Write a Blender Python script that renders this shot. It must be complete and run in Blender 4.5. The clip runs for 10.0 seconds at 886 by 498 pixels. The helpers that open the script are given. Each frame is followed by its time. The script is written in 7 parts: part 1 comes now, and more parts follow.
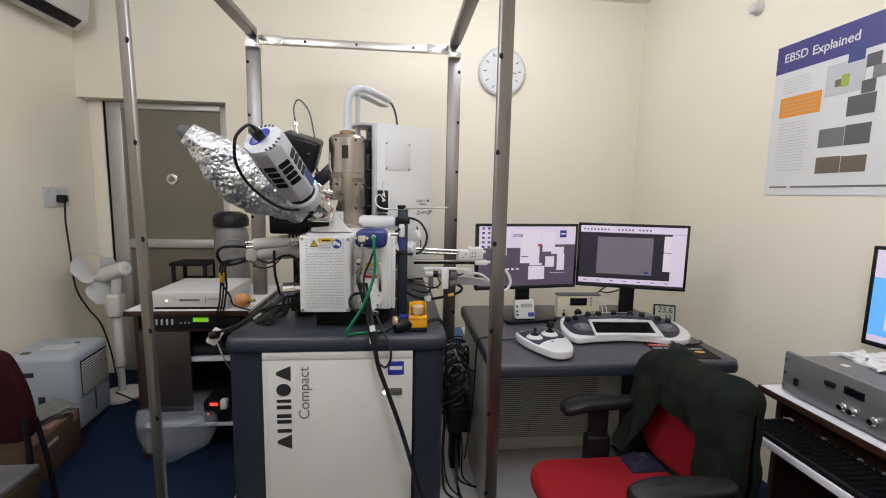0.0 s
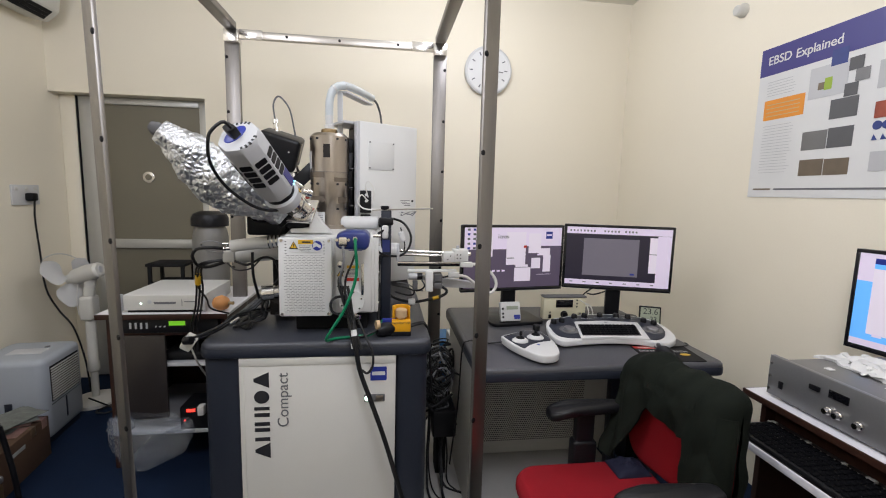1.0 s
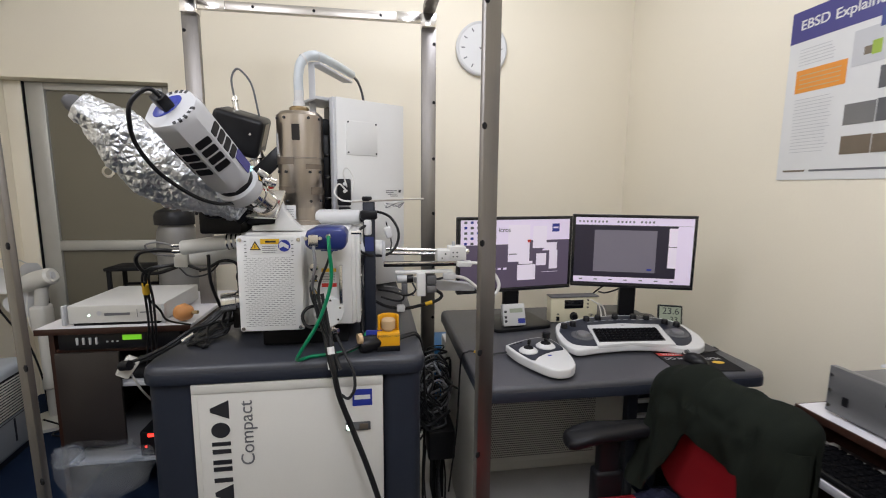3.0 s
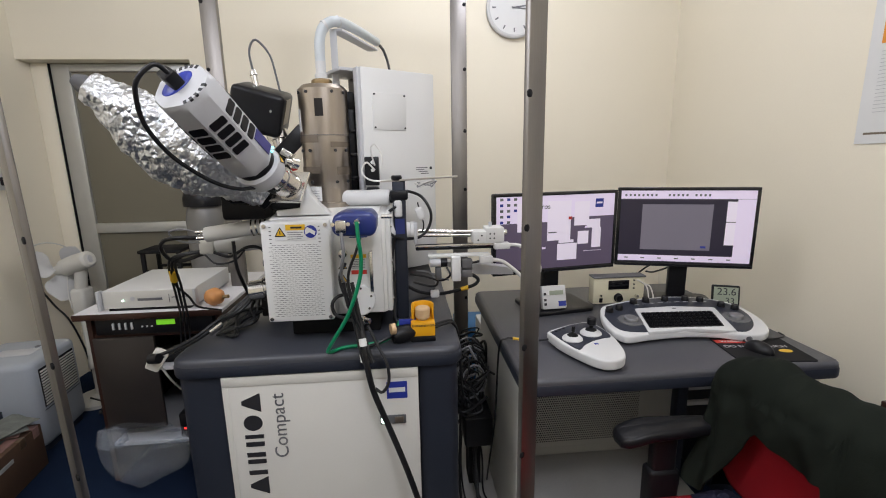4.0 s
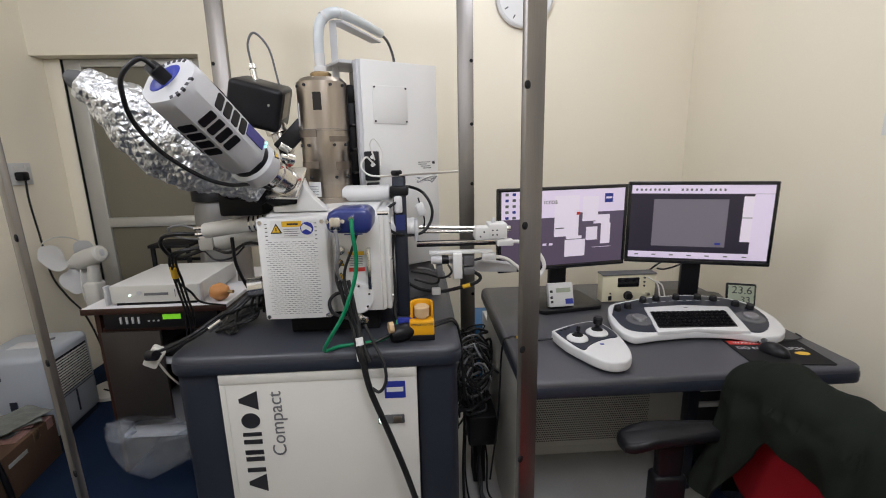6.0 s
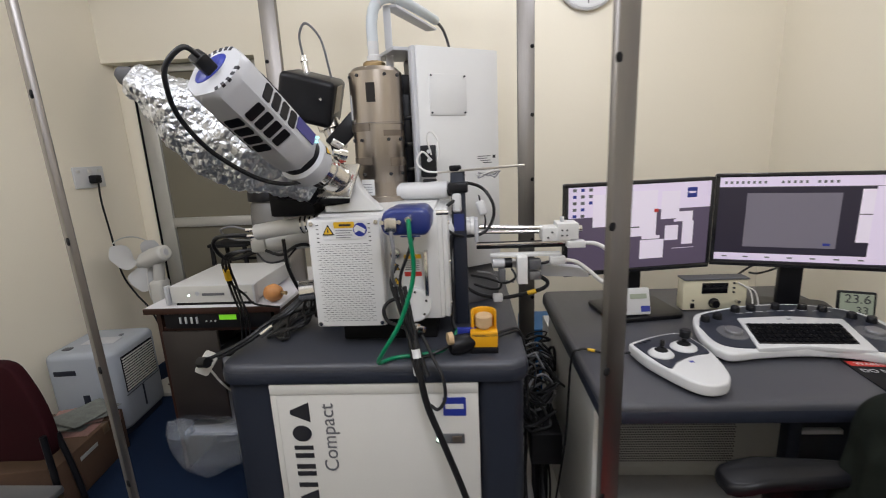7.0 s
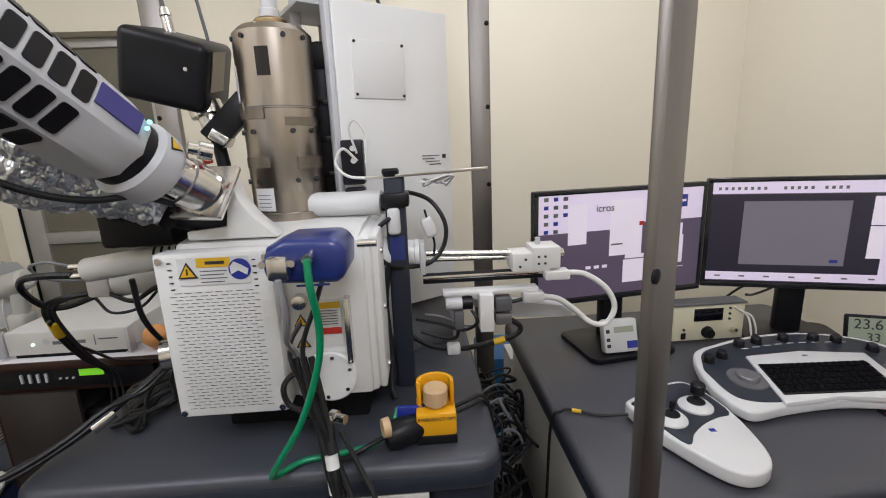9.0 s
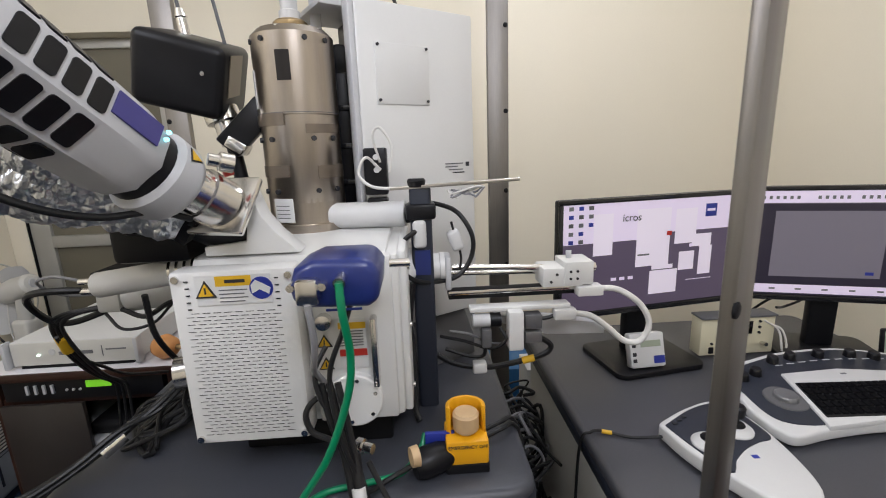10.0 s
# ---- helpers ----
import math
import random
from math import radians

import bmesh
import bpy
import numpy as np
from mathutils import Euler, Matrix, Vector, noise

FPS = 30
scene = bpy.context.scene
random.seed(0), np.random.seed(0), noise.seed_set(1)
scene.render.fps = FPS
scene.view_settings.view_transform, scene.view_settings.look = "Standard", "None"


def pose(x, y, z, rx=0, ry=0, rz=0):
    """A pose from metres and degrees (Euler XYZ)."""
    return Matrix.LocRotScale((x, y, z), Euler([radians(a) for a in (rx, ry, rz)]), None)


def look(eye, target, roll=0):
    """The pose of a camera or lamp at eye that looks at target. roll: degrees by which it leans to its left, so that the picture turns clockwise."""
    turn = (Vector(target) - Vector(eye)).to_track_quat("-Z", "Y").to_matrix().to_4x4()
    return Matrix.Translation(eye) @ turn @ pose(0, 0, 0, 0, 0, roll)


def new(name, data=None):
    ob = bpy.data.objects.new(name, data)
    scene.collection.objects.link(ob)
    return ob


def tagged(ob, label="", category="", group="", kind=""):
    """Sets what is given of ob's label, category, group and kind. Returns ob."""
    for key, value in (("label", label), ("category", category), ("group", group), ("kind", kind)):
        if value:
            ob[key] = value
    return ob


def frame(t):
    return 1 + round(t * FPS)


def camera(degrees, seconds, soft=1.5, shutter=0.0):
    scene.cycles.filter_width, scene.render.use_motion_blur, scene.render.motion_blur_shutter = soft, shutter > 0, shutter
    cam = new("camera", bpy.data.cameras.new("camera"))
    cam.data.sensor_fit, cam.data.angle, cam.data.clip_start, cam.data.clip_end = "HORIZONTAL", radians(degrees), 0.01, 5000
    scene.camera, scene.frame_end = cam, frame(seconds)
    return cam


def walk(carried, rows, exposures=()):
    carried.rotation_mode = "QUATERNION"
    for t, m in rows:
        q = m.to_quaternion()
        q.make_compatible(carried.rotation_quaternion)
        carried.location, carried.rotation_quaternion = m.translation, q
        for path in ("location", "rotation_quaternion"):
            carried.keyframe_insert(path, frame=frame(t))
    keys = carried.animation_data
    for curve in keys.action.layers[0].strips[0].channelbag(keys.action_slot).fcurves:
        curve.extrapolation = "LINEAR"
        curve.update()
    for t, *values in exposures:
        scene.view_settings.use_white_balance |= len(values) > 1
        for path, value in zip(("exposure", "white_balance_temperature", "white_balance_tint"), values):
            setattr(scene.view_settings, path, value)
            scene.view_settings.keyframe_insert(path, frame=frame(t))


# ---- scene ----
cam = camera(90.3, 10.0, soft=1.0, shutter=0.5)
METRES, EYE, TILT, LEAN, TURN = 1.22, 1.42, 0.0, 0.0, -5.7
PATH = [
    (0, (0.02, -0.003, 1.428), (0.225, 1.971, 1.18), 1.2),
    (0.5, (0.021, 0.015, 1.43), (0.254, 1.986, 1.182), 1.4),
    (1, (0.034, 0.036, 1.434), (0.298, 2.002, 1.184), 1.5),
    (1.5, (0.046, 0.045, 1.433), (0.347, 2.007, 1.185), 1.3),
    (2, (0.043, 0.071, 1.429), (0.358, 2.029, 1.175), 1.0),
    (2.5, (0.059, 0.168, 1.419), (0.37, 2.126, 1.159), 0.7),
    (2.7, (0.068, 0.225, 1.408), (0.382, 2.183, 1.149), 0.7),
    (4, (0.057, 0.417, 1.428), (0.225, 2.369, 1.026), -1.0),
    (4.5, (0.047, 0.415, 1.428), (0.207, 2.366, 1.018), -1.0),
    (5, (0.015, 0.413, 1.426), (0.178, 2.364, 1.016), -0.9),
    (6.3, (0.118, 0.472, 1.433), (0.142, 2.424, 0.999), -1.7),
    (6.5, (0.118, 0.492, 1.419), (0.035, 2.444, 0.995), -2.8),
    (7, (0.07, 0.571, 1.421), (-0.052, 2.519, 0.985), -2.6),
    (7.5, (-0.011, 0.67, 1.445), (-0.024, 2.622, 1.01), -2.3),
    (8, (-0.013, 0.769, 1.429), (0.1, 2.717, 0.992), -2.2),
    (8.5, (0.054, 0.885, 1.421), (0.169, 2.834, 0.988), -2.4),
    (9, (0.084, 0.947, 1.41), (0.194, 2.895, 0.971), -2.3),
    (9.5, (0.068, 0.981, 1.424), (0.168, 2.931, 0.992), -2.2),
    (10, (0.038, 1.001, 1.428), (0.138, 2.95, 0.992), -2.1),
]
walk(cam, [(t, look(eye, target, roll)) for t, eye, target, roll in PATH])

# ---- light ----
world = bpy.data.worlds.new("world")
scene.world = world
world.use_nodes = True
world.node_tree.nodes["Background"].inputs[0].default_value = (0.9, 0.95, 1.0, 1)
world.node_tree.nodes["Background"].inputs[1].default_value = 0.05


def globe_lamp(name, x, y, z, radius, watts, colour):
    lamp = bpy.data.lights.new(name, "POINT")
    lamp.shadow_soft_size, lamp.energy, lamp.color = radius, watts, colour
    ob = new(name, lamp)
    ob.location = (x, y, z)
    return ob


LAMP = (0.94, 0.97, 1.11)
globe_lamp("unseen_lamp", 0.4, 0.2, 2.55, 0.28, 55, LAMP)
globe_lamp("unseen_lamp", 0.5, 2.3, 2.62, 0.22, 23, LAMP)
# added fill with no known fixture, brightens the left side of the room
globe_lamp("unseen_lamp", -1.2, 0.8, 2.55, 0.28, 42, LAMP)

# ---- tools ----
WORLD_PLACE = {}


def thing(name, x, y, z, label, category, group="", kind=""):
    ob = new(name)
    ob.empty_display_size = 0.05
    ob.location = (x, y, z)
    WORLD_PLACE[ob] = Vector((x, y, z))
    return tagged(ob, label, category, group, kind)


def finish(bm, smooth):
    bmesh.ops.recalc_face_normals(bm, faces=bm.faces)
    if smooth:
        for f in bm.faces:
            f.smooth = True
        for e in bm.edges:
            if len(e.link_faces) == 2 and e.calc_face_angle(0) > radians(38):
                e.smooth = False


def part(name, bm, material, parent=None, label="", m=None, smooth=True):
    """One mesh object from bm, given in world places (moved by m first), under parent."""
    if m is not None:
        bm.transform(m)
    finish(bm, smooth)
    c = Vector((0, 0, 0))
    for v in bm.verts:
        c += v.co
    c /= max(1, len(bm.verts))
    bm.transform(Matrix.Translation(-c))
    data = bpy.data.meshes.new(name)
    bm.to_mesh(data)
    bm.free()
    data.materials.append(material)
    ob = new(name, data)
    if parent is not None:
        ob.parent = parent
        ob.matrix_parent_inverse = Matrix.Translation(-WORLD_PLACE[parent])
    ob.location = c
    WORLD_PLACE[ob] = c
    if label:
        ob["label"] = label
    return ob


def single(name, bm, material, label, category, group="", kind="", m=None, smooth=True):
    return tagged(part(name, bm, material, None, "", m, smooth), label, category, group, kind)


def box(x0, x1, y0, y1, z0, z1, bevel=0.0, seg=2, bm=None):
    """A block between two corners, with rounded edges."""
    b = bmesh.new()
    bmesh.ops.create_cube(b, size=1)
    b.transform(Matrix.Translation(((x0 + x1) / 2, (y0 + y1) / 2, (z0 + z1) / 2)) @ Matrix.Diagonal((abs(x1 - x0), abs(y1 - y0), abs(z1 - z0), 1)))
    if bevel:
        bmesh.ops.bevel(b, geom=b.edges[:], offset=bevel, segments=seg, profile=0.5, affect="EDGES", clamp_overlap=True)
    return join(bm, b)


def join(bm, b):
    if bm is None:
        return b
    data = bpy.data.meshes.new("join")
    b.to_mesh(data)
    b.free()
    bm.from_mesh(data)
    bpy.data.meshes.remove(data)
    return bm


def turned(p0, p1, profile, seg=24, bm=None):
    """A body turned about the line from p0 to p1; profile: (share of the length, radius)."""
    p0, p1 = Vector(p0), Vector(p1)
    axis = p1 - p0
    q = axis.to_track_quat("Z", "Y").to_matrix()
    b = bmesh.new()
    rings = []
    for s, r in profile:
        rings.append([b.verts.new(p0 + axis * s + q @ Vector((r * math.cos(2 * math.pi * k / seg), r * math.sin(2 * math.pi * k / seg), 0))) for k in range(seg)])
    for a, c in zip(rings, rings[1:]):
        for k in range(seg):
            b.faces.new((a[k], a[(k + 1) % seg], c[(k + 1) % seg], c[k]))
    b.faces.new(rings[0][::-1])
    b.faces.new(rings[-1])
    return join(bm, b)


def cyl(p0, p1, r, r2=None, seg=24, bm=None, bevel=0.0):
    r2 = r if r2 is None else r2
    n = (Vector(p1) - Vector(p0)).length
    if bevel:
        e = min(0.4, bevel / n)
        return turned(p0, p1, [(0, r - bevel), (e * 0.3, r - bevel * 0.3), (e, r), (1 - e, r2), (1 - e * 0.3, r2 - bevel * 0.3), (1, r2 - bevel)], seg, bm)
    return turned(p0, p1, [(0, r), (1, r2)], seg, bm)


def spline(points, n=8):
    """Points along a smooth line through the given ones."""
    p = [Vector(a) for a in points]
    p = [p[0] * 2 - p[1]] + p + [p[-1] * 2 - p[-2]]
    out = []
    for i in range(1, len(p) - 2):
        for k in range(n):
            t = k / n
            out.append(0.5 * (2 * p[i] + (p[i + 1] - p[i - 1]) * t + (2 * p[i - 1] - 5 * p[i] + 4 * p[i + 1] - p[i + 2]) * t * t + (3 * p[i] - p[i - 1] - 3 * p[i + 1] + p[i + 2]) * t ** 3))
    out.append(p[-2])
    return out


def tube(points, r, seg=8, n=8, bm=None, smooth_line=True):
    """A round cable or pipe through the points."""
    line = spline(points, n) if smooth_line and len(points) > 2 else [Vector(a) for a in points]
    b = bmesh.new()
    rings, up = [], Vector((0.13, 0.21, 0.97))
    for i, p in enumerate(line):
        d = (line[min(i + 1, len(line) - 1)] - line[max(i - 1, 0)]).normalized()
        side = d.cross(up)
        if side.length < 1e-4:
            side = d.cross(Vector((1, 0, 0)))
        side.normalize()
        up = side.cross(d).normalized()
        rings.append([b.verts.new(p + side * (r * math.cos(2 * math.pi * k / seg)) + up * (r * math.sin(2 * math.pi * k / seg))) for k in range(seg)])
    for a, c in zip(rings, rings[1:]):
        for k in range(seg):
            b.faces.new((a[k], a[(k + 1) % seg], c[(k + 1) % seg], c[k]))
    b.faces.new(rings[0][::-1])
    b.faces.new(rings[-1])
    return join(bm, b)


def prism(outline, d0, d1, plane="xy", bevel=0.0, bm=None, seg=2):
    """A flat outline, given as 2D points in a plane, made solid from d0 to d1 along the third axis."""
    put = {"xy": lambda u, v, w: (u, v, w), "xz": lambda u, v, w: (u, w, v), "yz": lambda u, v, w: (w, u, v)}[plane]
    b = bmesh.new()
    low = [b.verts.new(put(u, v, d0)) for u, v in outline]
    high = [b.verts.new(put(u, v, d1)) for u, v in outline]
    b.faces.new(low[::-1])
    b.faces.new(high)
    n = len(outline)
    for k in range(n):
        b.faces.new((low[k], low[(k + 1) % n], high[(k + 1) % n], high[k]))
    bmesh.ops.recalc_face_normals(b, faces=b.faces)
    if bevel:
        caps = [e for e in b.edges if len(e.link_faces) == 2 and e.calc_face_angle(0) > radians(50)]
        bmesh.ops.bevel(b, geom=caps, offset=bevel, segments=seg, profile=0.5, affect="EDGES", clamp_overlap=True)
    return join(bm, b)


def rounded(x0, x1, y0, y1, r, n=5):
    """The outline of a rectangle with round corners."""
    out = []
    for cx, cy, a0 in ((x1 - r, y1 - r, 0), (x0 + r, y1 - r, 90), (x0 + r, y0 + r, 180), (x1 - r, y0 + r, 270)):
        for k in range(n + 1):
            a = radians(a0 + 90 * k / n)
            out.append((cx + r * math.cos(a), cy + r * math.sin(a)))
    return out


def writing(name, body, size, material, parent, m, label="", depth=0.0004, bold=0.0):
    """Letters as a flat mesh: x along the line, y up, at the pose m."""
    curve = bpy.data.curves.new(name, "FONT")
    curve.body, curve.size, curve.extrude, curve.offset = body, size, depth, bold
    curve.align_x, curve.align_y = "CENTER", "CENTER"
    ob = bpy.data.objects.new(name, curve)
    data = bpy.data.meshes.new_from_object(ob)
    bpy.data.objects.remove(ob)
    b = bmesh.new()
    b.from_mesh(data)
    bpy.data.meshes.remove(data)
    return part(name, b, material, parent, label, m, smooth=False)


def facing(x, y, z, rz=0.0, tilt=0.0, spin=0.0):
    """The pose of something flat drawn in x and y, set upright at a place: its face looks along -y, turned by rz, leaned back by tilt, spun in its plane."""
    return pose(x, y, z, 0, 0, rz) @ pose(0, 0, 0, 90 - tilt, 0, 0) @ pose(0, 0, 0, 0, 0, spin)


# ---- materials ----
def surface(name, colour, rough=0.5, metal=0.0, grain=0.0, grain_size=200.0, stain=0.06, stain_size=4.0, bump=0.0, bump_size=300.0, stretch=(1, 1, 1), coat=0.0, spread=0.0, rough_var=0.08, glow=0.0, alpha=1.0, transmit=0.0, spec=0.5):
    mat = bpy.data.materials.new(name)
    mat.use_nodes = True
    t = mat.node_tree
    bsdf = t.nodes["Principled BSDF"]
    link = t.links.new
    place = t.nodes.new("ShaderNodeTexCoord")
    mapping = t.nodes.new("ShaderNodeMapping")
    mapping.inputs["Scale"].default_value = stretch
    geo = t.nodes.new("ShaderNodeNewGeometry")
    link(geo.outputs["Position"], mapping.inputs["Vector"])

    def noise_of(size, detail):
        n = t.nodes.new("ShaderNodeTexNoise")
        n.inputs["Scale"].default_value, n.inputs["Detail"].default_value = size, detail
        link(mapping.outputs[0], n.inputs["Vector"])
        return n.outputs["Fac"]

    def scaled(value, amount):
        a = t.nodes.new("ShaderNodeMath")
        a.operation = "MULTIPLY_ADD"
        link(value, a.inputs[0])
        a.inputs[1].default_value, a.inputs[2].default_value = 2 * amount, 1 - amount
        return a.outputs[0]

    big = noise_of(stain_size, 6)
    fine = noise_of(grain_size, 3)
    f = t.nodes.new("ShaderNodeMath")
    f.operation = "MULTIPLY"
    link(scaled(big, stain), f.inputs[0])
    link(scaled(fine, grain), f.inputs[1])
    last = f.outputs[0]
    if spread:
        info = t.nodes.new("ShaderNodeObjectInfo")
        g = t.nodes.new("ShaderNodeMath")
        g.operation = "MULTIPLY"
        link(last, g.inputs[0])
        link(scaled(info.outputs["Random"], spread), g.inputs[1])
        last = g.outputs[0]
    mul = t.nodes.new("ShaderNodeVectorMath")
    mul.operation = "SCALE"
    mul.inputs[0].default_value = colour
    link(last, mul.inputs["Scale"])
    link(mul.outputs[0], bsdf.inputs["Base Color"])
    r = t.nodes.new("ShaderNodeMath")
    r.operation = "MULTIPLY"
    r.inputs[0].default_value = rough
    link(scaled(big, rough_var * 2), r.inputs[1])
    link(r.outputs[0], bsdf.inputs["Roughness"])
    bsdf.inputs["Metallic"].default_value = metal
    bsdf.inputs["Specular IOR Level"].default_value = spec
    bsdf.inputs["Coat Weight"].default_value = coat
    bsdf.inputs["Alpha"].default_value = alpha
    bsdf.inputs["Transmission Weight"].default_value = transmit
    if glow:
        bsdf.inputs["Emission Color"].default_value = (*colour, 1)
        bsdf.inputs["Emission Strength"].default_value = glow
    if bump:
        b = t.nodes.new("ShaderNodeBump")
        b.inputs["Strength"].default_value, b.inputs["Distance"].default_value = min(1.0, bump), 0.002
        link(noise_of(bump_size, 4), b.inputs["Height"])
        link(b.outputs[0], bsdf.inputs["Normal"])
    return mat


CREAM = surface("cream_wall_paint", (0.81, 0.75, 0.615), 0.75, grain=0.02, grain_size=120, stain=0.045, stain_size=1.3, bump=0.12, bump_size=140)
CEIL = surface("white_ceiling_paint", (0.8, 0.77, 0.68), 0.85, stain=0.04, stain_size=1.0)
CARPET = surface("blue_carpet", (0.009, 0.018, 0.042), 0.95, grain=0.35, grain_size=420, stain=0.25, stain_size=5, bump=0.8, bump_size=500, spec=0.1)
VINYL = surface("pale_floor_sheet", (0.52, 0.51, 0.49), 0.5, grain=0.05, grain_size=90, stain=0.15, stain_size=6)
STEEL = surface("brushed_steel", (0.235, 0.22, 0.205), 0.42, 1.0, grain=0.1, grain_size=60, stain=0.1, stain_size=7, stretch=(8, 8, 0.35), rough_var=0.12)
STEEL_H = surface("brushed_steel_rail", (0.5, 0.47, 0.43), 0.34, 1.0, grain=0.1, grain_size=60, stain=0.1, stain_size=7, stretch=(0.35, 8, 8), rough_var=0.12)
CHROME = surface("polished_steel", (0.72, 0.7, 0.67), 0.2, 1.0, grain=0.04, stain=0.06, stain_size=20)
NICKEL = surface("nickel_column", (0.42, 0.37, 0.315), 0.33, 1.0, grain=0.06, grain_size=40, stain=0.08, stain_size=9, stretch=(6, 6, 0.5))
NICKEL_DK = surface("dark_brown", (0.2, 0.165, 0.13), 0.35, 0.6, stain=0.15, stain_size=20)
BRASS = surface("dull_brass", (0.42, 0.31, 0.17), 0.38, 1.0, stain=0.12, stain_size=20)
WHITE = surface("white_enamel", (0.69, 0.69, 0.675), 0.35, grain=0.015, stain=0.035, stain_size=7, coat=0.15)
WHITE_P = surface("white_plastic", (0.58, 0.58, 0.575), 0.42, grain=0.02, stain=0.04, stain_size=9)
OFFWHITE = surface("off_white_plastic", (0.58, 0.57, 0.53), 0.45, stain=0.06, stain_size=8)
IVORY = surface("ivory_metal", (0.62, 0.58, 0.42), 0.45, stain=0.05, stain_size=10)
PALE = surface("pale_panel", (0.62, 0.61, 0.575), 0.42, grain=0.02, stain=0.07, stain_size=3)
GREY_P = surface("light_grey_plastic", (0.5, 0.505, 0.52), 0.4, grain=0.02, stain=0.04, stain_size=8)
DEHUM = surface("blue_grey_plastic", (0.36, 0.39, 0.43), 0.45, grain=0.02, stain=0.05, stain_size=6)
SLATE = surface("slate_laminate", (0.043, 0.046, 0.057), 0.42, grain=0.12, grain_size=260, stain=0.15, stain_size=7, bump=0.15, bump_size=500)
SLATE_E = surface("slate_blue_plastic", (0.022, 0.026, 0.038), 0.4, grain=0.06, stain=0.12, stain_size=8, bump=0.1, bump_size=400, spec=0.3)
DESKTOP = surface("charcoal_desktop", (0.055, 0.056, 0.065), 0.42, grain=0.15, grain_size=320, stain=0.12, stain_size=6, bump=0.15, bump_size=500)
BLACK = surface("black_plastic", (0.007, 0.007, 0.0085), 0.38, grain=0.1, stain=0.15, stain_size=15, spec=0.26)
BLACK_M = surface("black_matt", (0.008, 0.008, 0.009), 0.7, stain=0.2, stain_size=15, spec=0.2)
KEYCAP = surface("black_keycap", (0.004, 0.004, 0.005), 0.8, stain=0.2, stain_size=15, spec=0.06)
BLACK_G = surface("black_gloss", (0.01, 0.01, 0.012), 0.18, stain=0.1, stain_size=15)
CABLE = surface("black_cable", (0.012, 0.012, 0.013), 0.42, stain=0.2, stain_size=25, spread=0.3, spec=0.35)
CABLE_G = surface("grey_cable", (0.2, 0.2, 0.21), 0.45, stain=0.2, stain_size=25, spread=0.3)
CABLE_W = surface("white_cable", (0.66, 0.65, 0.62), 0.45, stain=0.1, stain_size=25)
GREEN_C = surface("green_cable", (0.0, 0.2, 0.085), 0.35, stain=0.1, stain_size=25)
BLUE = surface("blue_enamel", (0.013, 0.026, 0.15), 0.32, stain=0.08, stain_size=15, coat=0.2)
LOGO = surface("blue_badge", (0.02, 0.035, 0.28), 0.4)
VIOLET = surface("violet_label", (0.046, 0.042, 0.2), 0.4)
INK = surface("dark_ink", (0.02, 0.02, 0.024), 0.5)
INK_G = surface("grey_ink", (0.14, 0.14, 0.15), 0.5)
PINK = surface("faded_pink_print", (0.3, 0.17, 0.15), 0.7, grain=0.2, grain_size=120, stain=0.4, stain_size=25)
NEWS = surface("grey_newsprint", (0.16, 0.17, 0.155), 0.75, grain=0.3, grain_size=180, stain=0.5, stain_size=30)
TAPE = surface("dark_brown", (0.13, 0.085, 0.05), 0.3, stain=0.1, stain_size=12)
RED_INK = surface("red_ink", (0.5, 0.03, 0.02), 0.5)
YELLOW = surface("yellow_plastic", (0.75, 0.36, 0.008), 0.4, stain=0.06, stain_size=15)
STICKER_Y = surface("yellow_sticker", (0.7, 0.42, 0.02), 0.4)
ORANGE_INK = surface("orange_ink", (0.72, 0.27, 0.03), 0.45)
GREEN_Y = surface("yellow_green_ink", (0.3, 0.42, 0.05), 0.45)
BEIGE = surface("beige_knob", (0.55, 0.38, 0.21), 0.55, stain=0.06, stain_size=20)
ORANGE = surface("orange_rubber", (0.6, 0.27, 0.09), 0.5, stain=0.15, stain_size=30)
SMOKE = surface("olive_door_glass", (0.16, 0.145, 0.105), 0.3, stain=0.12, stain_size=2.5)
ALU = surface("door_aluminium", (0.5, 0.5, 0.48), 0.42, 0.65, grain=0.05, stain=0.1, stain_size=6)
WALNUT = surface("walnut_veneer", (0.035, 0.014, 0.009), 0.4, grain=0.3, grain_size=30, stain=0.2, stain_size=5, stretch=(1, 8, 8), coat=0.1, spec=0.3)
LAMINATE = surface("white_laminate", (0.68, 0.67, 0.7), 0.3, stain=0.04, stain_size=5)
DARK_GLASS = surface("dark_cabinet_panel", (0.022, 0.019, 0.018), 0.28, stain=0.15, stain_size=4, spec=0.3)
GREY_PANEL = surface("grey_panel", (0.028, 0.023, 0.021), 0.35, grain=0.05, stain=0.2, stain_size=5)
KRAFT = surface("kraft_cardboard", (0.1, 0.055, 0.032), 0.8, grain=0.1, grain_size=90, stain=0.15, stain_size=8)
PAPER = surface("paper", (0.67, 0.67, 0.66), 0.6, stain=0.04, stain_size=10)
RED_PANEL = surface("red_brown_print", (0.3, 0.06, 0.03), 0.5, stain=0.4, stain_size=40)
BLUE_PRINT = surface("blue_print", (0.03, 0.05, 0.2), 0.45, stain=0.2, stain_size=30)
PRINT = surface("faint_grey_print", (0.46, 0.46, 0.47), 0.6)
PAPER_D = surface("creased_paper", (0.42, 0.44, 0.42), 0.6, stain=0.3, stain_size=12)
RED_FAB = surface("red_fabric", (0.24, 0.009, 0.015), 0.9, grain=0.25, grain_size=700, stain=0.12, stain_size=8, bump=0.5, bump_size=900, spec=0.15)
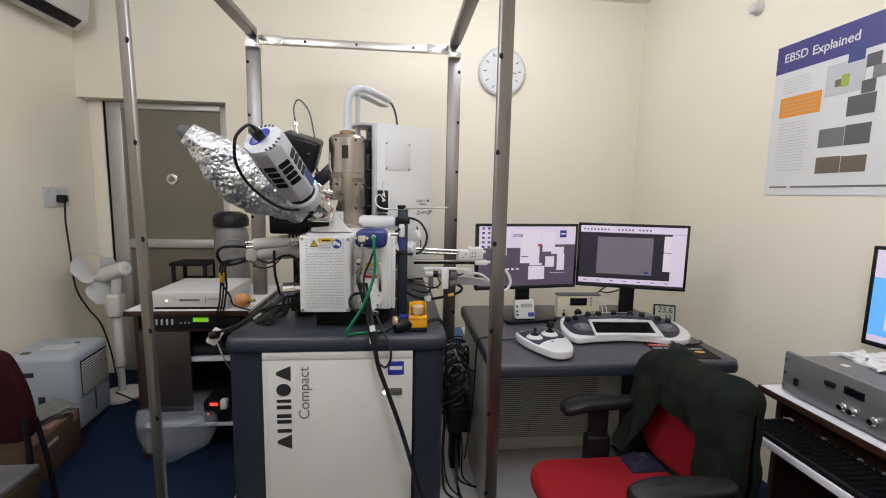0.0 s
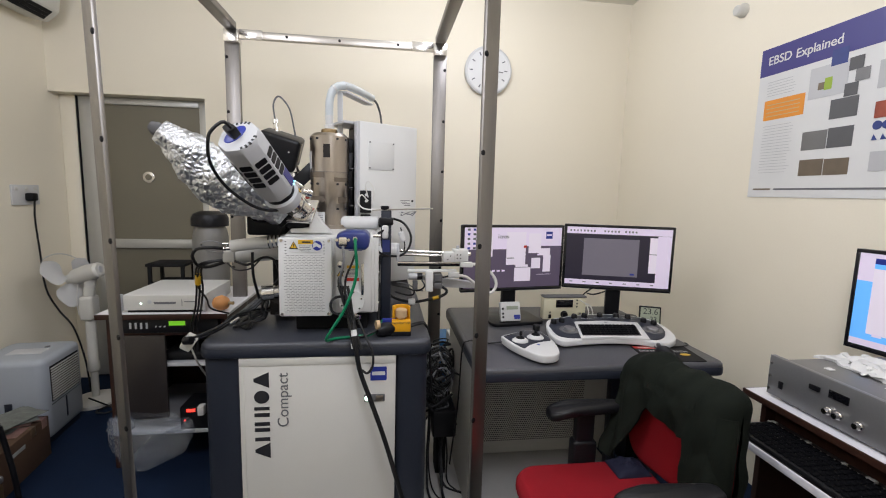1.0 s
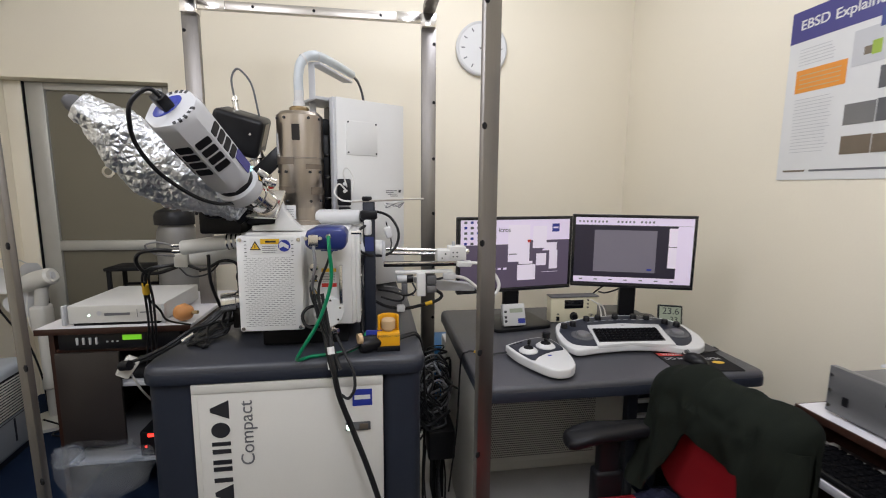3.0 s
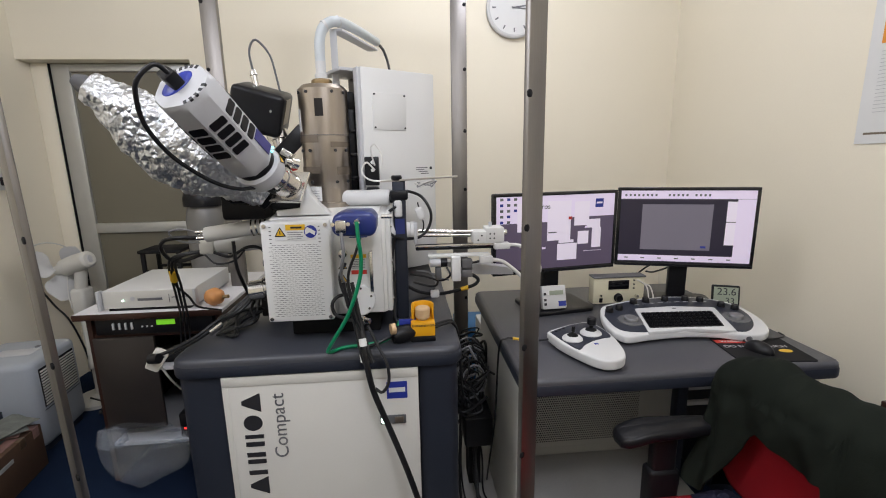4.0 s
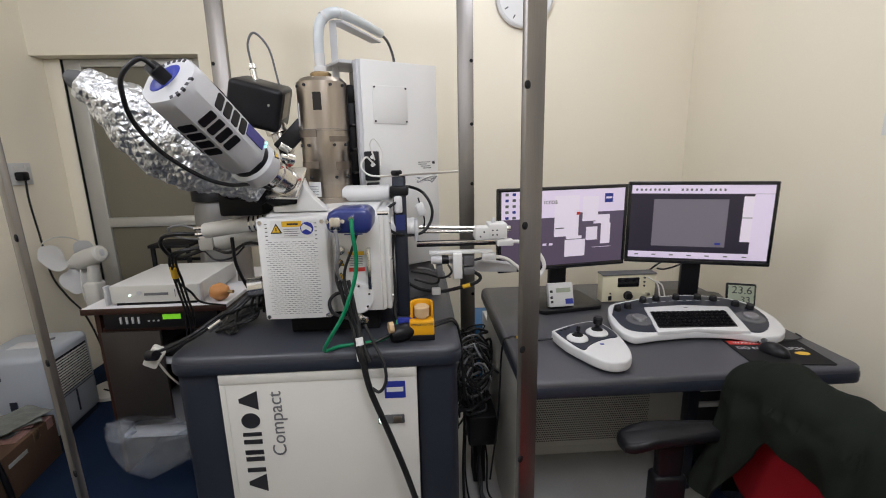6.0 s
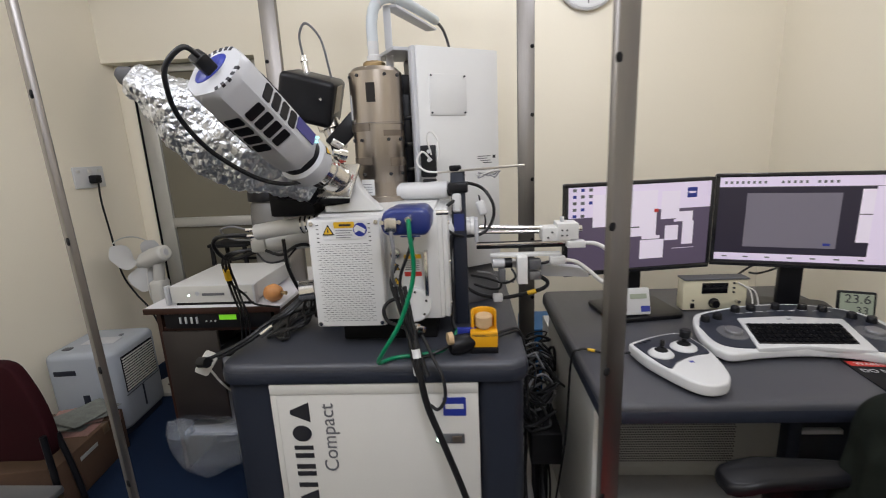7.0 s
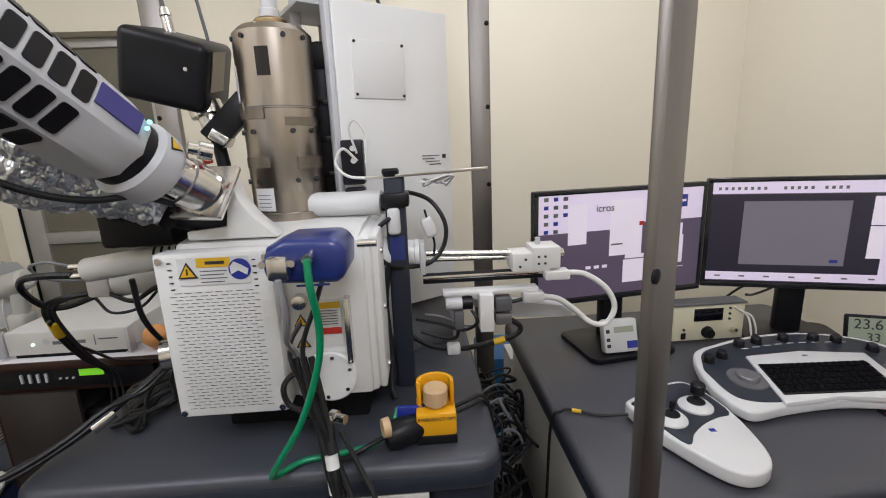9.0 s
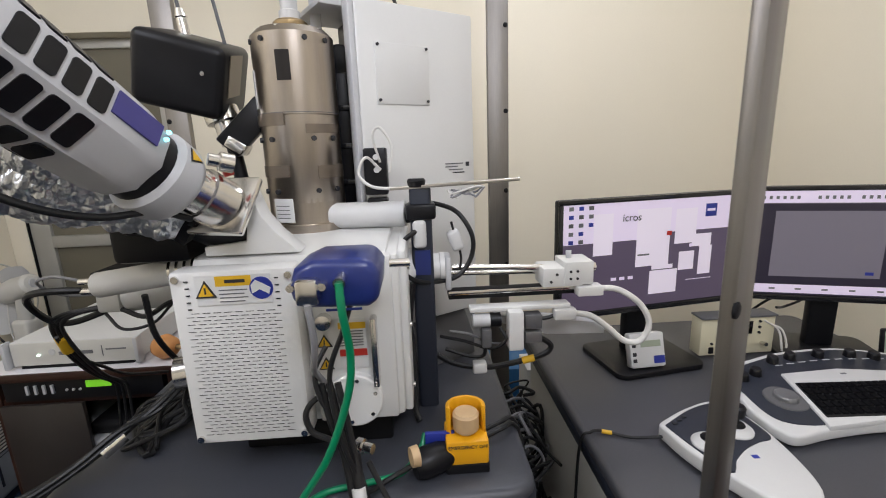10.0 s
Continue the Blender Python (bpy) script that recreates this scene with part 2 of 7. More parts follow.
JACKET = surface("dark_green_cloth", (0.01, 0.0125, 0.0095), 0.85, grain=0.25, grain_size=500, stain=0.3, stain_size=9, bump=0.5, bump_size=600, spec=0.08)
MAROON = surface("maroon_cloth", (0.026, 0.005, 0.007), 0.8, grain=0.2, grain_size=500, stain=0.25, stain_size=9, bump=0.4, bump_size=500, spec=0.1)
NAVY = surface("navy_cloth", (0.003, 0.004, 0.022), 0.85, grain=0.2, grain_size=500, stain=0.2, stain_size=9)
TEAL = surface("blue_bin_plastic", (0.02, 0.12, 0.3), 0.45, stain=0.1, stain_size=8)
AMP = surface("grey_rack_metal", (0.2, 0.2, 0.205), 0.38, 0.5, grain=0.06, stain=0.1, stain_size=8)
DEWAR = surface("grey_dewar", (0.19, 0.185, 0.175), 0.5, 0.3, stain=0.1, stain_size=8)
RUBBER = surface("grey_rubber", (0.1, 0.1, 0.105), 0.6, stain=0.15, stain_size=15)
FOIL = surface("crumpled_foil", (0.66, 0.675, 0.7), 0.34, 1.0, stain=0.06, stain_size=20, bump=0.5, bump_size=170)
HOSE = surface("pale_ribbed_hose", (0.52, 0.56, 0.58), 0.35, stain=0.08, stain_size=30)
SCREEN_V = surface("screen_light", (0.64, 0.56, 0.7), 0.4, glow=0.36, stain=0.0)
SCREEN_W = surface("screen_window", (0.64, 0.58, 0.67), 0.4, glow=0.4, stain=0.0)
SCREEN_D = surface("screen_dark", (0.05, 0.038, 0.06), 0.3, glow=1.0, stain=0.0)
SCREEN_K = surface("screen_black", (0.012, 0.01, 0.018), 0.3, glow=1.0, stain=0.0)
SCREEN_G = surface("screen_grey", (0.085, 0.077, 0.095), 0.4, glow=1.0, grain=0.25, grain_size=900, stain=0.0)
SCREEN_B = surface("screen_blue", (0.1, 0.33, 0.72), 0.4, glow=0.75, stain=0.0)
LCD = surface("lcd_green", (0.16, 0.5, 0.02), 0.4, glow=0.6, stain=0.0)
LCD_G = surface("lcd_grey", (0.3, 0.34, 0.26), 0.3, stain=0.03)
LED_R = surface("red_lamp", (1.0, 0.03, 0.02), 0.4, glow=3.0, stain=0.0)
LED_W = surface("green_white_lamp", (0.75, 1.0, 0.85), 0.4, glow=3.0, stain=0.0)
LED_B = surface("cyan_lamp", (0.2, 0.85, 1.0), 0.4, glow=3.0, stain=0.0)
GLASS_B = surface("black_glass", (0.006, 0.006, 0.008), 0.08, stain=0.0)


def clear_film():
    mat = bpy.data.materials.new("clear_plastic_film")
    mat.use_nodes = True
    t = mat.node_tree
    clear, shine, mix = (t.nodes.new(k) for k in ("ShaderNodeBsdfTransparent", "ShaderNodeBsdfPrincipled", "ShaderNodeMixShader"))
    clear.inputs[0].default_value = (0.9, 0.92, 0.95, 1)
    shine.inputs["Base Color"].default_value = (0.62, 0.65, 0.7, 1)
    shine.inputs["Roughness"].default_value = 0.22
    n = t.nodes.new("ShaderNodeTexNoise")
    n.inputs["Scale"].default_value = 14
    ramp = t.nodes.new("ShaderNodeMapRange")
    ramp.inputs["To Min"].default_value, ramp.inputs["To Max"].default_value = 0.01, 0.24
    t.links.new(n.outputs["Fac"], ramp.inputs["Value"])
    t.links.new(ramp.outputs[0], mix.inputs[0])
    t.links.new(clear.outputs[0], mix.inputs[1])
    t.links.new(shine.outputs[0], mix.inputs[2])
    t.links.new(mix.outputs[0], t.nodes["Material Output"].inputs["Surface"])
    return mat


FILM = clear_film()

# ---- room ----
XW, XE, YN, YS, ZC = -2.2, 1.9, 3.4, -2.0, 2.9
single("floor", box(XW - 0.15, XE + 0.15, YS - 0.15, YN + 1.2, -0.1, 0.0), CARPET, "dark blue carpeted floor", "floor", kind="structure", smooth=False)
single("floor_slab", box(-0.72, 1.24, 1.32, 2.95, 0.0, 0.022, 0.004), VINYL, "pale vinyl covered slab under the microscope and desk", "floor slab", kind="structure")
single("ceiling", box(XW - 0.15, XE + 0.15, YS - 0.15, YN + 0.15, ZC, ZC + 0.1), CEIL, "plain white painted ceiling", "ceiling", kind="structure", smooth=False)
single("wall_west", box(XW - 0.15, XW, YS - 0.15, YN + 0.15, 0, ZC), CREAM, "cream painted plaster wall", "wall", kind="structure", smooth=False)
single("wall_east", box(XE, XE + 0.15, YS - 0.15, YN + 0.15, 0, ZC), CREAM, "cream painted plaster wall", "wall", kind="structure", smooth=False)
single("wall_south", box(XW, XE, YS - 0.15, YS, 0, ZC), CREAM, "cream painted plaster wall", "wall", kind="structure", smooth=False)
DX0, DX1, DZ = -2.1, -1.215, 2.045
b = box(DX1, XE, YN, YN + 0.15, 0, ZC)
box(XW, DX1, YN, YN + 0.15, DZ, ZC, bm=b)
single("wall_north", b, CREAM, "cream painted plaster wall with a door opening", "wall", kind="structure", smooth=False)
single("wall_behind_door", box(XW - 0.15, -0.9, YN + 0.9, YN + 1.0, 0, ZC), CREAM, "plain cream wall behind the door", "wall", kind="structure", smooth=False)


def door():
    d = thing("door_1", -1.69, YN + 0.13, 0, "closed aluminium door with dull olive panes and a mid rail", "door", kind="structure")
    y0, y1 = YN + 0.1, YN + 0.145
    part("door_jamb", box(XW + 0.001, DX0 - 0.001, YN + 0.1, YN + 0.15, 0, DZ, 0.002), CREAM, d, "cream painted jamb")
    part("door_seal", box(DX0 + 0.006, DX0 + 0.012, YN + 0.094, YN + 0.148, 0, DZ - 0.004, 0.001), BLACK_M, d, "dark rubber seal")
    part("stile", box(DX0 + 0.016, DX0 + 0.12, y0, y1, 0.02, DZ - 0.004, 0.005), ALU, d)
    part("stile", box(DX1 - 0.08, DX1 - 0.004, y0, y1, 0.02, DZ - 0.004, 0.005), ALU, d)
    part("rail", box(DX0 + 0.12, DX1 - 0.08, y0, y1, DZ - 0.05, DZ - 0.004, 0.004), ALU, d)
    part("rail", box(DX0 + 0.12, DX1 - 0.08, y0 - 0.006, y1, 0.98, 1.045, 0.005), ALU, d, "pale aluminium mid rail")
    part("rail", box(DX0 + 0.12, DX1 - 0.08, y0, y1, 0.02, 0.14, 0.005), ALU, d)
    part("pane", box(DX0 + 0.12, DX1 - 0.08, y0 + 0.02, y0 + 0.03, 1.045, DZ - 0.05), SMOKE, d, "olive upper door pane", smooth=False)
    part("pane", box(DX0 + 0.12, DX1 - 0.08, y0 + 0.02, y0 + 0.03, 0.14, 0.98), SMOKE, d, "olive lower door pane", smooth=False)
    b = turned((-1.66, y0 + 0.02, 1.495), (-1.66, y0 + 0.012, 1.495), [(0, 0.04), (0.8, 0.04), (1, 0.036)], 24)
    ring = part("ring_pull", b, CHROME, d, "round pale ring on the pane")
    part("ring_centre", cyl((-1.66, y0 + 0.012, 1.495), (-1.66, y0 + 0.009, 1.495), 0.022, seg=20), SMOKE, ring)


door()


def air_conditioner():
    a = thing("air_conditioner", -2.1, 2.85, 2.5, "white wall air conditioner with a dark louvre", "air conditioner")
    prof = [(XW + 0.001, 2.46), (XW + 0.13, 2.43), (XW + 0.2, 2.49), (XW + 0.22, 2.62), (XW + 0.2, 2.74), (XW + 0.001, 2.76)]
    b = bmesh.new()
    ends = [[b.verts.new((x, y, z)) for x, z in prof] for y in (2.35, 3.26)]
    b.faces.new(ends[0][::-1]), b.faces.new(ends[1])
    for k in range(len(prof)):
        b.faces.new((ends[0][k], ends[0][(k + 1) % 6], ends[1][(k + 1) % 6], ends[1][k]))
    bmesh.ops.recalc_face_normals(b, faces=b.faces)
    bmesh.ops.bevel(b, geom=b.edges[:], offset=0.012, segments=2, affect="EDGES", profile=0.5)
    part("housing", b, OFFWHITE, a)
    for k in range(3):
        m = pose(XW + 0.172, 2.8, 2.463, 0, -40, 0) @ pose(-0.03 + 0.024 * k, 0, -0.002)
        part("louvre", box(-0.011, 0.011, -0.4, 0.4, -0.003, 0.003, 0.001), BLACK_M, a, "dark air louvre", m=m)


air_conditioner()


def wall_clock():
    c = thing("wall_clock", 0.785, YN - 0.03, 2.343, "round white wall clock with faint grey numerals", "clock")
    y = YN
    part("rim", turned((0.785, y - 0.001, 2.343), (0.785, y - 0.045, 2.343), [(0, 0.172), (0.5, 0.178), (0.85, 0.176), (1.0, 0.165), (0.9, 0.155)], 40), WHITE_P, c)
    part("face", cyl((0.785, y - 0.03, 2.343), (0.785, y - 0.041, 2.343), 0.156, seg=40), PAPER, c, "white clock face")
    for k in range(12):
        a = radians(30 * k)
        m = pose(0.785, y - 0.0415, 2.343) @ Matrix.Rotation(-a, 4, "Y")
        part("hour_mark", box(-0.004, 0.004, -0.0012, 0, 0.118, 0.142), INK_G, c, m=m, smooth=False)
    part("hour_hand", box(-0.004, 0.004, -0.003, -0.001, -0.015, 0.075), INK_G, c, m=pose(0.785, y - 0.042, 2.343) @ Matrix.Rotation(radians(80), 4, "Y"))
    part("minute_hand", box(-0.003, 0.003, -0.003, -0.001, -0.02, 0.11), INK_G, c, m=pose(0.785, y - 0.0445, 2.343) @ Matrix.Rotation(radians(96), 4, "Y"))


wall_clock()


def wall_m(y, z, out=0.0):
    """The pose of something flat on the east wall: x runs towards the camera's side, y up."""
    return Matrix.Translation((XE - out, y, z)) @ Matrix(((0, 0, -1, 0), (-1, 0, 0, 0), (0, 1, 0, 0), (0, 0, 0, 1)))


def poster():
    p = thing("poster", XE, 1.7, 1.45, "white printed poster with a violet title band", "poster")
    def flat(name, y0, y1, z0, z1, mat, out, label=""):
        return part(name, box(XE - out, XE - out + 0.0012, y0, y1, z0, z1), mat, p, label, smooth=False)
    flat("sheet", 1.2, 2.112, 1.457, 2.176, PAPER, 0.004, "white glossy poster paper")
    flat("title_band", 1.2, 2.112, 2.046, 2.176, VIOLET, 0.0055, "violet title band")
    writing("title_word", "EBSD", 0.056, PAPER, p, wall_m(2.006, 2.112, 0.0065), bold=0.0006)
    writing("title_word", "Explained", 0.056, PAPER, p, wall_m(1.815, 2.108, 0.0065), bold=0.0006)
    flat("text_box", 1.853, 2.066, 1.83, 1.925, ORANGE_INK, 0.0055, "orange text box")
    flat("picture", 1.672, 1.838, 1.886, 2.018, GREY_P, 0.0055, "grey picture of an instrument")
    flat("picture_block", 1.735, 1.768, 1.915, 1.965, GREEN_Y, 0.0065, "yellow green block in the picture")
    flat("picture_block", 1.768, 1.795, 1.92, 1.95, NICKEL_DK, 0.0065)
    greys = ((1.617, 1.73, 1.786, 1.866, 0), (1.729, 1.842, 1.667, 1.747, 1), (1.621, 1.725, 1.667, 1.75, 0), (1.731, 1.841, 1.554, 1.625, 2), (1.623, 1.727, 1.554, 1.622, 2))
    for y0, y1, z0, z1, k in greys:
        flat("micrograph", y0, y1, z0, z1, (RUBBER, AMP, NICKEL_DK)[k], 0.0055, ("dark grey micrograph", "grey micrograph", "brown micrograph")[k])
    for y0, y1, z, h in [(1.9, 2.06, 2.01 - 0.013 * k, 0.004) for k in range(6)] + [(1.885, 2.06, 1.8 - 0.014 * k, 0.004) for k in range(17)]:
        flat("text_line", y0 + 0.03 * random.random(), y1, z, z + h * 0.55, PRINT, 0.0055)
    for y0, y1 in ((1.98, 2.08), (1.42, 1.96)):
        flat("text_line", y0, y1, 1.492, 1.5, INK_G if y0 < 1.9 else NICKEL_DK, 0.0055)
    flat("red_panel", 1.421, 1.551, 1.763, 1.825, RED_PANEL, 0.0065, "red brown printed panel")
    flat("grey_panel", 1.396, 1.546, 1.562, 1.637, PRINT, 0.0065, "pale grey printed panel")
    flat("blue_panel", 1.401, 1.48, 1.602, 1.642, BLUE_PRINT, 0.008, "blue printed panel")
    flat("text_panel", 1.435, 1.554, 1.875, 1.979, PRINT, 0.0065, "pale grey text block")
    flat("micrograph", 1.615, 1.671, 1.969, 2.02, RUBBER, 0.0065, "dark grey micrograph")
    flat("micrograph", 1.587, 1.641, 1.921, 1.969, AMP, 0.0065, "grey micrograph")
    flat("micrograph", 1.626, 1.679, 1.869, 1.92, RUBBER, 0.0065, "dark grey micrograph")
    flat("title_tint", 1.681, 1.749, 2.007, 2.072, BLUE_PRINT, 0.006, "darker blue tint on the band")
    for y, z in ((1.535, 1.736), (1.501, 1.735), (1.469, 1.734)):
        part("print_disc", cyl((XE - 0.004, y, z), (XE - 0.006, y, z), 0.017, seg=18), BLUE_PRINT, p, "blue printed disc")
    for y, z in ((1.540, 1.691), (1.508, 1.691), (1.475, 1.690)):
        part("print_wedge", prism([(y + 0.01, z - 0.011), (y - 0.01, z - 0.011), (y + 0.004, z + 0.011)], XE - 0.006, XE - 0.004, "yz"), BLUE_PRINT, p, "small dark printed wedge")
    for k in range(4):
        flat("text_line", 1.875, 2.05, 1.9 - 0.018 * k, 1.904 - 0.018 * k, BEIGE, 0.0065)


poster()
b = turned((XE, 2.27, 2.43), (XE - 0.05, 2.27, 2.425), [(0, 0.035), (0.25, 0.036), (0.5, 0.028), (0.85, 0.027), (1, 0.02)], 20)
single("wall_sensor", b, OFFWHITE, "small round ivory sensor on the cream wall", "sensor")


def wall_socket():
    s = thing("wall_socket", XW, 3.13, 1.31, "white wall socket plate with a black plug", "socket")
    part("plate", box(XW, XW + 0.012, 3.02, 3.235, 1.295, 1.42, 0.004), WHITE_P, s)
    for y in (3.05, 3.13, 3.2):
        part("switch", box(XW + 0.012, XW + 0.017, y - 0.012, y + 0.012, 1.385, 1.405, 0.002), OFFWHITE, s)
    part("plug", box(XW + 0.012, XW + 0.06, 3.11, 3.16, 1.32, 1.37, 0.01), BLACK, s, "black mains plug")
    single("mains_cable", tube([(XW + 0.05, 3.135, 1.325), (XW + 0.04, 3.14, 1.2), (XW + 0.03, 3.17, 1.0), (XW + 0.04, 3.18, 0.75), (XW + 0.09, 3.2, 0.6), (XW + 0.17, 3.2, 0.48), (XW + 0.2, 3.24, 0.25), (XW + 0.25, 3.2, 0.012)], 0.0055), CABLE, "black mains cable hanging from the wall socket", "cable")


wall_socket()

# ---- steel cage ----
CX0, CX1, CY0, CY1, CZ = -0.785, 0.338, 1.39, 2.67, 2.27


def cage():
    g = thing("steel_enclosure", -0.22, 2.0, 0, "open brushed stainless steel frame around the microscope", "enclosure")

    def post(x, y, w, d, rz, face, lean=0.0):
        m = pose(x, y, 1.4, 0, lean, 0) @ pose(0, 0, -1.4, 0, 0, rz)
        p = part("post", box(-w / 2, w / 2, -d / 2, d / 2, 0.022, CZ, 0.003), STEEL, g, "brushed steel post with bolt holes", m=m)
        # bolt holes are not cut: matt black studs give their dark inside
        for k in range(8):
            z = CZ - 0.135 - 0.2875 * k
            if z > 0.05:
                hx = -w * 0.45 * face if d < 0.02 else -w * 0.36 * face
                part("bolt_hole", turned((hx, -d / 2 + 0.002, z), (hx, -d / 2 - 0.0025, z), [(0, 0.0085), (0.7, 0.0085), (1, 0.006)], 12), BLACK_M, p, "black stud in place of a bolt hole", m=m)
        return p

    post(CX1 + 0.0095, CY0 + 0.008, 0.066, 0.014, 40, 1)
    post(CX0 + 0.018, CY0 + 0.044, 0.06, 0.014, -40, -1, -0.85)
    post(CX1 + 0.004, CY1, 0.075, 0.03, 0, -1)
    post(CX0 - 0.006, CY1, 0.075, 0.03, 0, 1)
    h = 0.022
    part("rail", box(CX0 + 0.035, CX1 - 0.035, CY1 - 0.035, CY1 - 0.005, CZ - 0.04, CZ, 0.003), STEEL_H, g)
    part("rail", box(CX0 + 0.035, CX1 - 0.035, CY0 - 0.012, CY0 + 0.02, CZ + 0.002, CZ + 0.042, 0.003), STEEL_H, g)
    for x in (CX0, CX1):
        part("rail", box(x - 0.03, x + 0.03, CY0 + 0.04, CY1 - 0.04, CZ + 0.002, CZ + 0.035, 0.003), STEEL, g)
        part("gusset", box(x - 0.037, x + 0.037, CY1 - 0.045, CY1 + 0.015, CZ - 0.062, CZ + 0.002, 0.002), CHROME, g, "polished corner bracket")
    for x0, x1 in ((CX0 + 0.04, CX0 + 0.16), (CX1 - 0.16, CX1 - 0.04)):
        part("splice_plate", box(x0, x1, CY1 - 0.041, CY1 - 0.033, CZ - 0.045, CZ + 0.004, 0.002), CHROME, g)
    for x in (-0.5, -0.22, 0.1):
        part("bolt_hole", cyl((x, CY1 - 0.034, CZ - 0.02), (x, CY1 - 0.038, CZ - 0.02), 0.007, seg=10), BLACK_M, g)


cage()

# ---- microscope plinth ----
PX0, PX1, PY0, PY1, PZ = -0.6, 0.21, 1.585, 2.45, 0.9


def plinth():
    p = thing("microscope_plinth", -0.2, 2.0, 0, "slate grey microscope plinth with a pale front panel", "plinth")
    part("top", prism(rounded(PX0, PX1, PY0, PY1, 0.05), PZ - 0.058, PZ, "xy", 0.016, seg=3), SLATE, p, "dark slate top slab with rounded edges")
    part("edge_band", prism(rounded(PX0 - 0.002, PX1 + 0.002, PY0 - 0.002, PY1 + 0.002, 0.05), PZ - 0.056, PZ - 0.016, "xy", 0.01, seg=2), SLATE_E, p, "dark slate blue edge band")
    part("corner_column", prism(rounded(PX0 + 0.012, PX0 + 0.15, PY0 + 0.012, PY0 + 0.16, 0.03), 0.022, PZ - 0.052, "xy"), SLATE_E, p)
    part("corner_column", prism(rounded(PX1 - 0.13, PX1 - 0.012, PY0 + 0.012, PY0 + 0.16, 0.03), 0.022, PZ - 0.052, "xy"), SLATE_E, p)
    part("side_panel", box(PX0 + 0.03, PX0 + 0.05, PY0 + 0.14, PY1 - 0.03, 0.03, PZ - 0.075), SLATE_E, p)
    part("side_panel", box(PX1 - 0.05, PX1 - 0.03, PY0 + 0.14, PY1 - 0.03, 0.03, PZ - 0.075), SLATE_E, p)
    part("back_panel", box(PX0 + 0.05, PX1 - 0.05, PY1 - 0.06, PY1 - 0.04, 0.03, PZ - 0.075), SLATE_E, p)
    part("lintel", box(PX0 + 0.15, PX1 - 0.13, PY0 + 0.03, PY0 + 0.1, PZ - 0.09, PZ - 0.057), BLACK_M, p)
    fx0, fx1, fy, fz = -0.466, 0.08, PY0 + 0.004, 0.843
    f = part("front_panel", box(fx0, fx1, fy, fy + 0.03, 0.06, fz, 0.004), PALE, p, "pale grey front panel")
    part("panel_top_strip", box(fx0, fx1, fy - 0.002, fy + 0.02, fz - 0.028, fz + 0.001, 0.002), OFFWHITE, f)
    part("seam", box(fx0, fx0 + 0.016, fy - 0.001, fy + 0.01, 0.062, fz - 0.03, 0.001), OFFWHITE, f)
    # the product mark as six plain shapes: wedge, disc, bar, bar pairs, wedge
    z, u0, u1, d0, d1 = fz - 0.05, -0.418, -0.366, fy - 0.0012, fy + 0.001
    for h, form in ((0.066, 3), (0.06, 0), (0.026, 1), (0.056, 2), (0.058, 2), (0.066, 3)):
        a, c = z - h + 0.008, z
        if form == 3:
            mark = prism([(u0, (a + c) / 2 + 0.006), (u1, c), (u1, a), (u0, (a + c) / 2 - 0.006)], d0, d1, "xz")
        elif form == 1:
            mark = box(u0, u1, d0, d1, a + 0.003, c - 0.003)
        elif form == 0:
            mark = prism([((u0 + u1) / 2 + 0.026 * math.cos(k * math.pi / 12), (a + c) / 2 + 0.024 * math.sin(k * math.pi / 12)) for k in range(24)], d0, d1, "xz")
        else:
            mark = box(u0, u1, d0, d1, a, a + 0.014)
            box(u0, u1, d0, d1, c - 0.014, c, bm=mark)
        part("mark_shape", mark, INK, f, "bold dark plain shape", smooth=False)
        z -= h
    writing("word", "Compact", 0.055, INK_G, f, facing(-0.318, fy - 0.001, 0.687, spin=90))
    part("badge", prism(rounded(-0.012, 0.047, fz - 0.092, fz - 0.04, 0.002, 2), fy - 0.0015, fy + 0.001, "xz"), LOGO, f, "plain blue badge")
    part("badge_bar", box(-0.006, 0.041, fy - 0.0022, fy - 0.001, fz - 0.072, fz - 0.058), PAPER, f, "white bar on the badge", smooth=False)
    part("button_plate", box(-0.034, 0.041, fy - 0.004, fy + 0.004, fz - 0.172, fz - 0.145, 0.002), RUBBER, f)
    part("power_lamp", cyl((-0.022, fy - 0.004, fz - 0.158), (-0.022, fy - 0.007, fz - 0.158), 0.01, seg=16), LED_W, f, "lit power lamp")
    part("standby_button", box(0.008, 0.034, fy - 0.0065, fy - 0.003, fz - 0.168, fz - 0.149, 0.002), NICKEL_DK, f)


plinth()

# ---- microscope ----
def slots(x0, x1, z0, z1, y, rows, cols, bm=None):
    b = bmesh.new()
    dx, dz = (x1 - x0) / cols, (z1 - z0) / rows
    for r in range(rows):
        off = 0.5 * dx if r % 2 else 0
        for c in range(cols):
            u = x0 + c * dx + off
            if u + dx * 0.8 > x1 + dx * 0.3:
                continue
            v = z0 + r * dz
            q = [b.verts.new(p) for p in ((u, y, v), (u + dx * 0.72, y, v), (u + dx * 0.72, y, v + dz * 0.16), (u, y, v + dz * 0.16))]
            b.faces.new(q)
    return b


def band(x, y, r0, r1, z0, z1, a0, a1, n=14):
    """A curved strip lying on an upright cylinder, between two angles."""
    out = [(x + r1 * math.cos(radians(a0 + (a1 - a0) * k / n)), y + r1 * math.sin(radians(a0 + (a1 - a0) * k / n))) for k in range(n + 1)]
    inn = [(x + (r0 - 0.001) * math.cos(radians(a1 - (a1 - a0) * k / n)), y + (r0 - 0.001) * math.sin(radians(a1 - (a1 - a0) * k / n))) for k in range(n + 1)]
    return prism(out + inn, z0, z1, "xy")


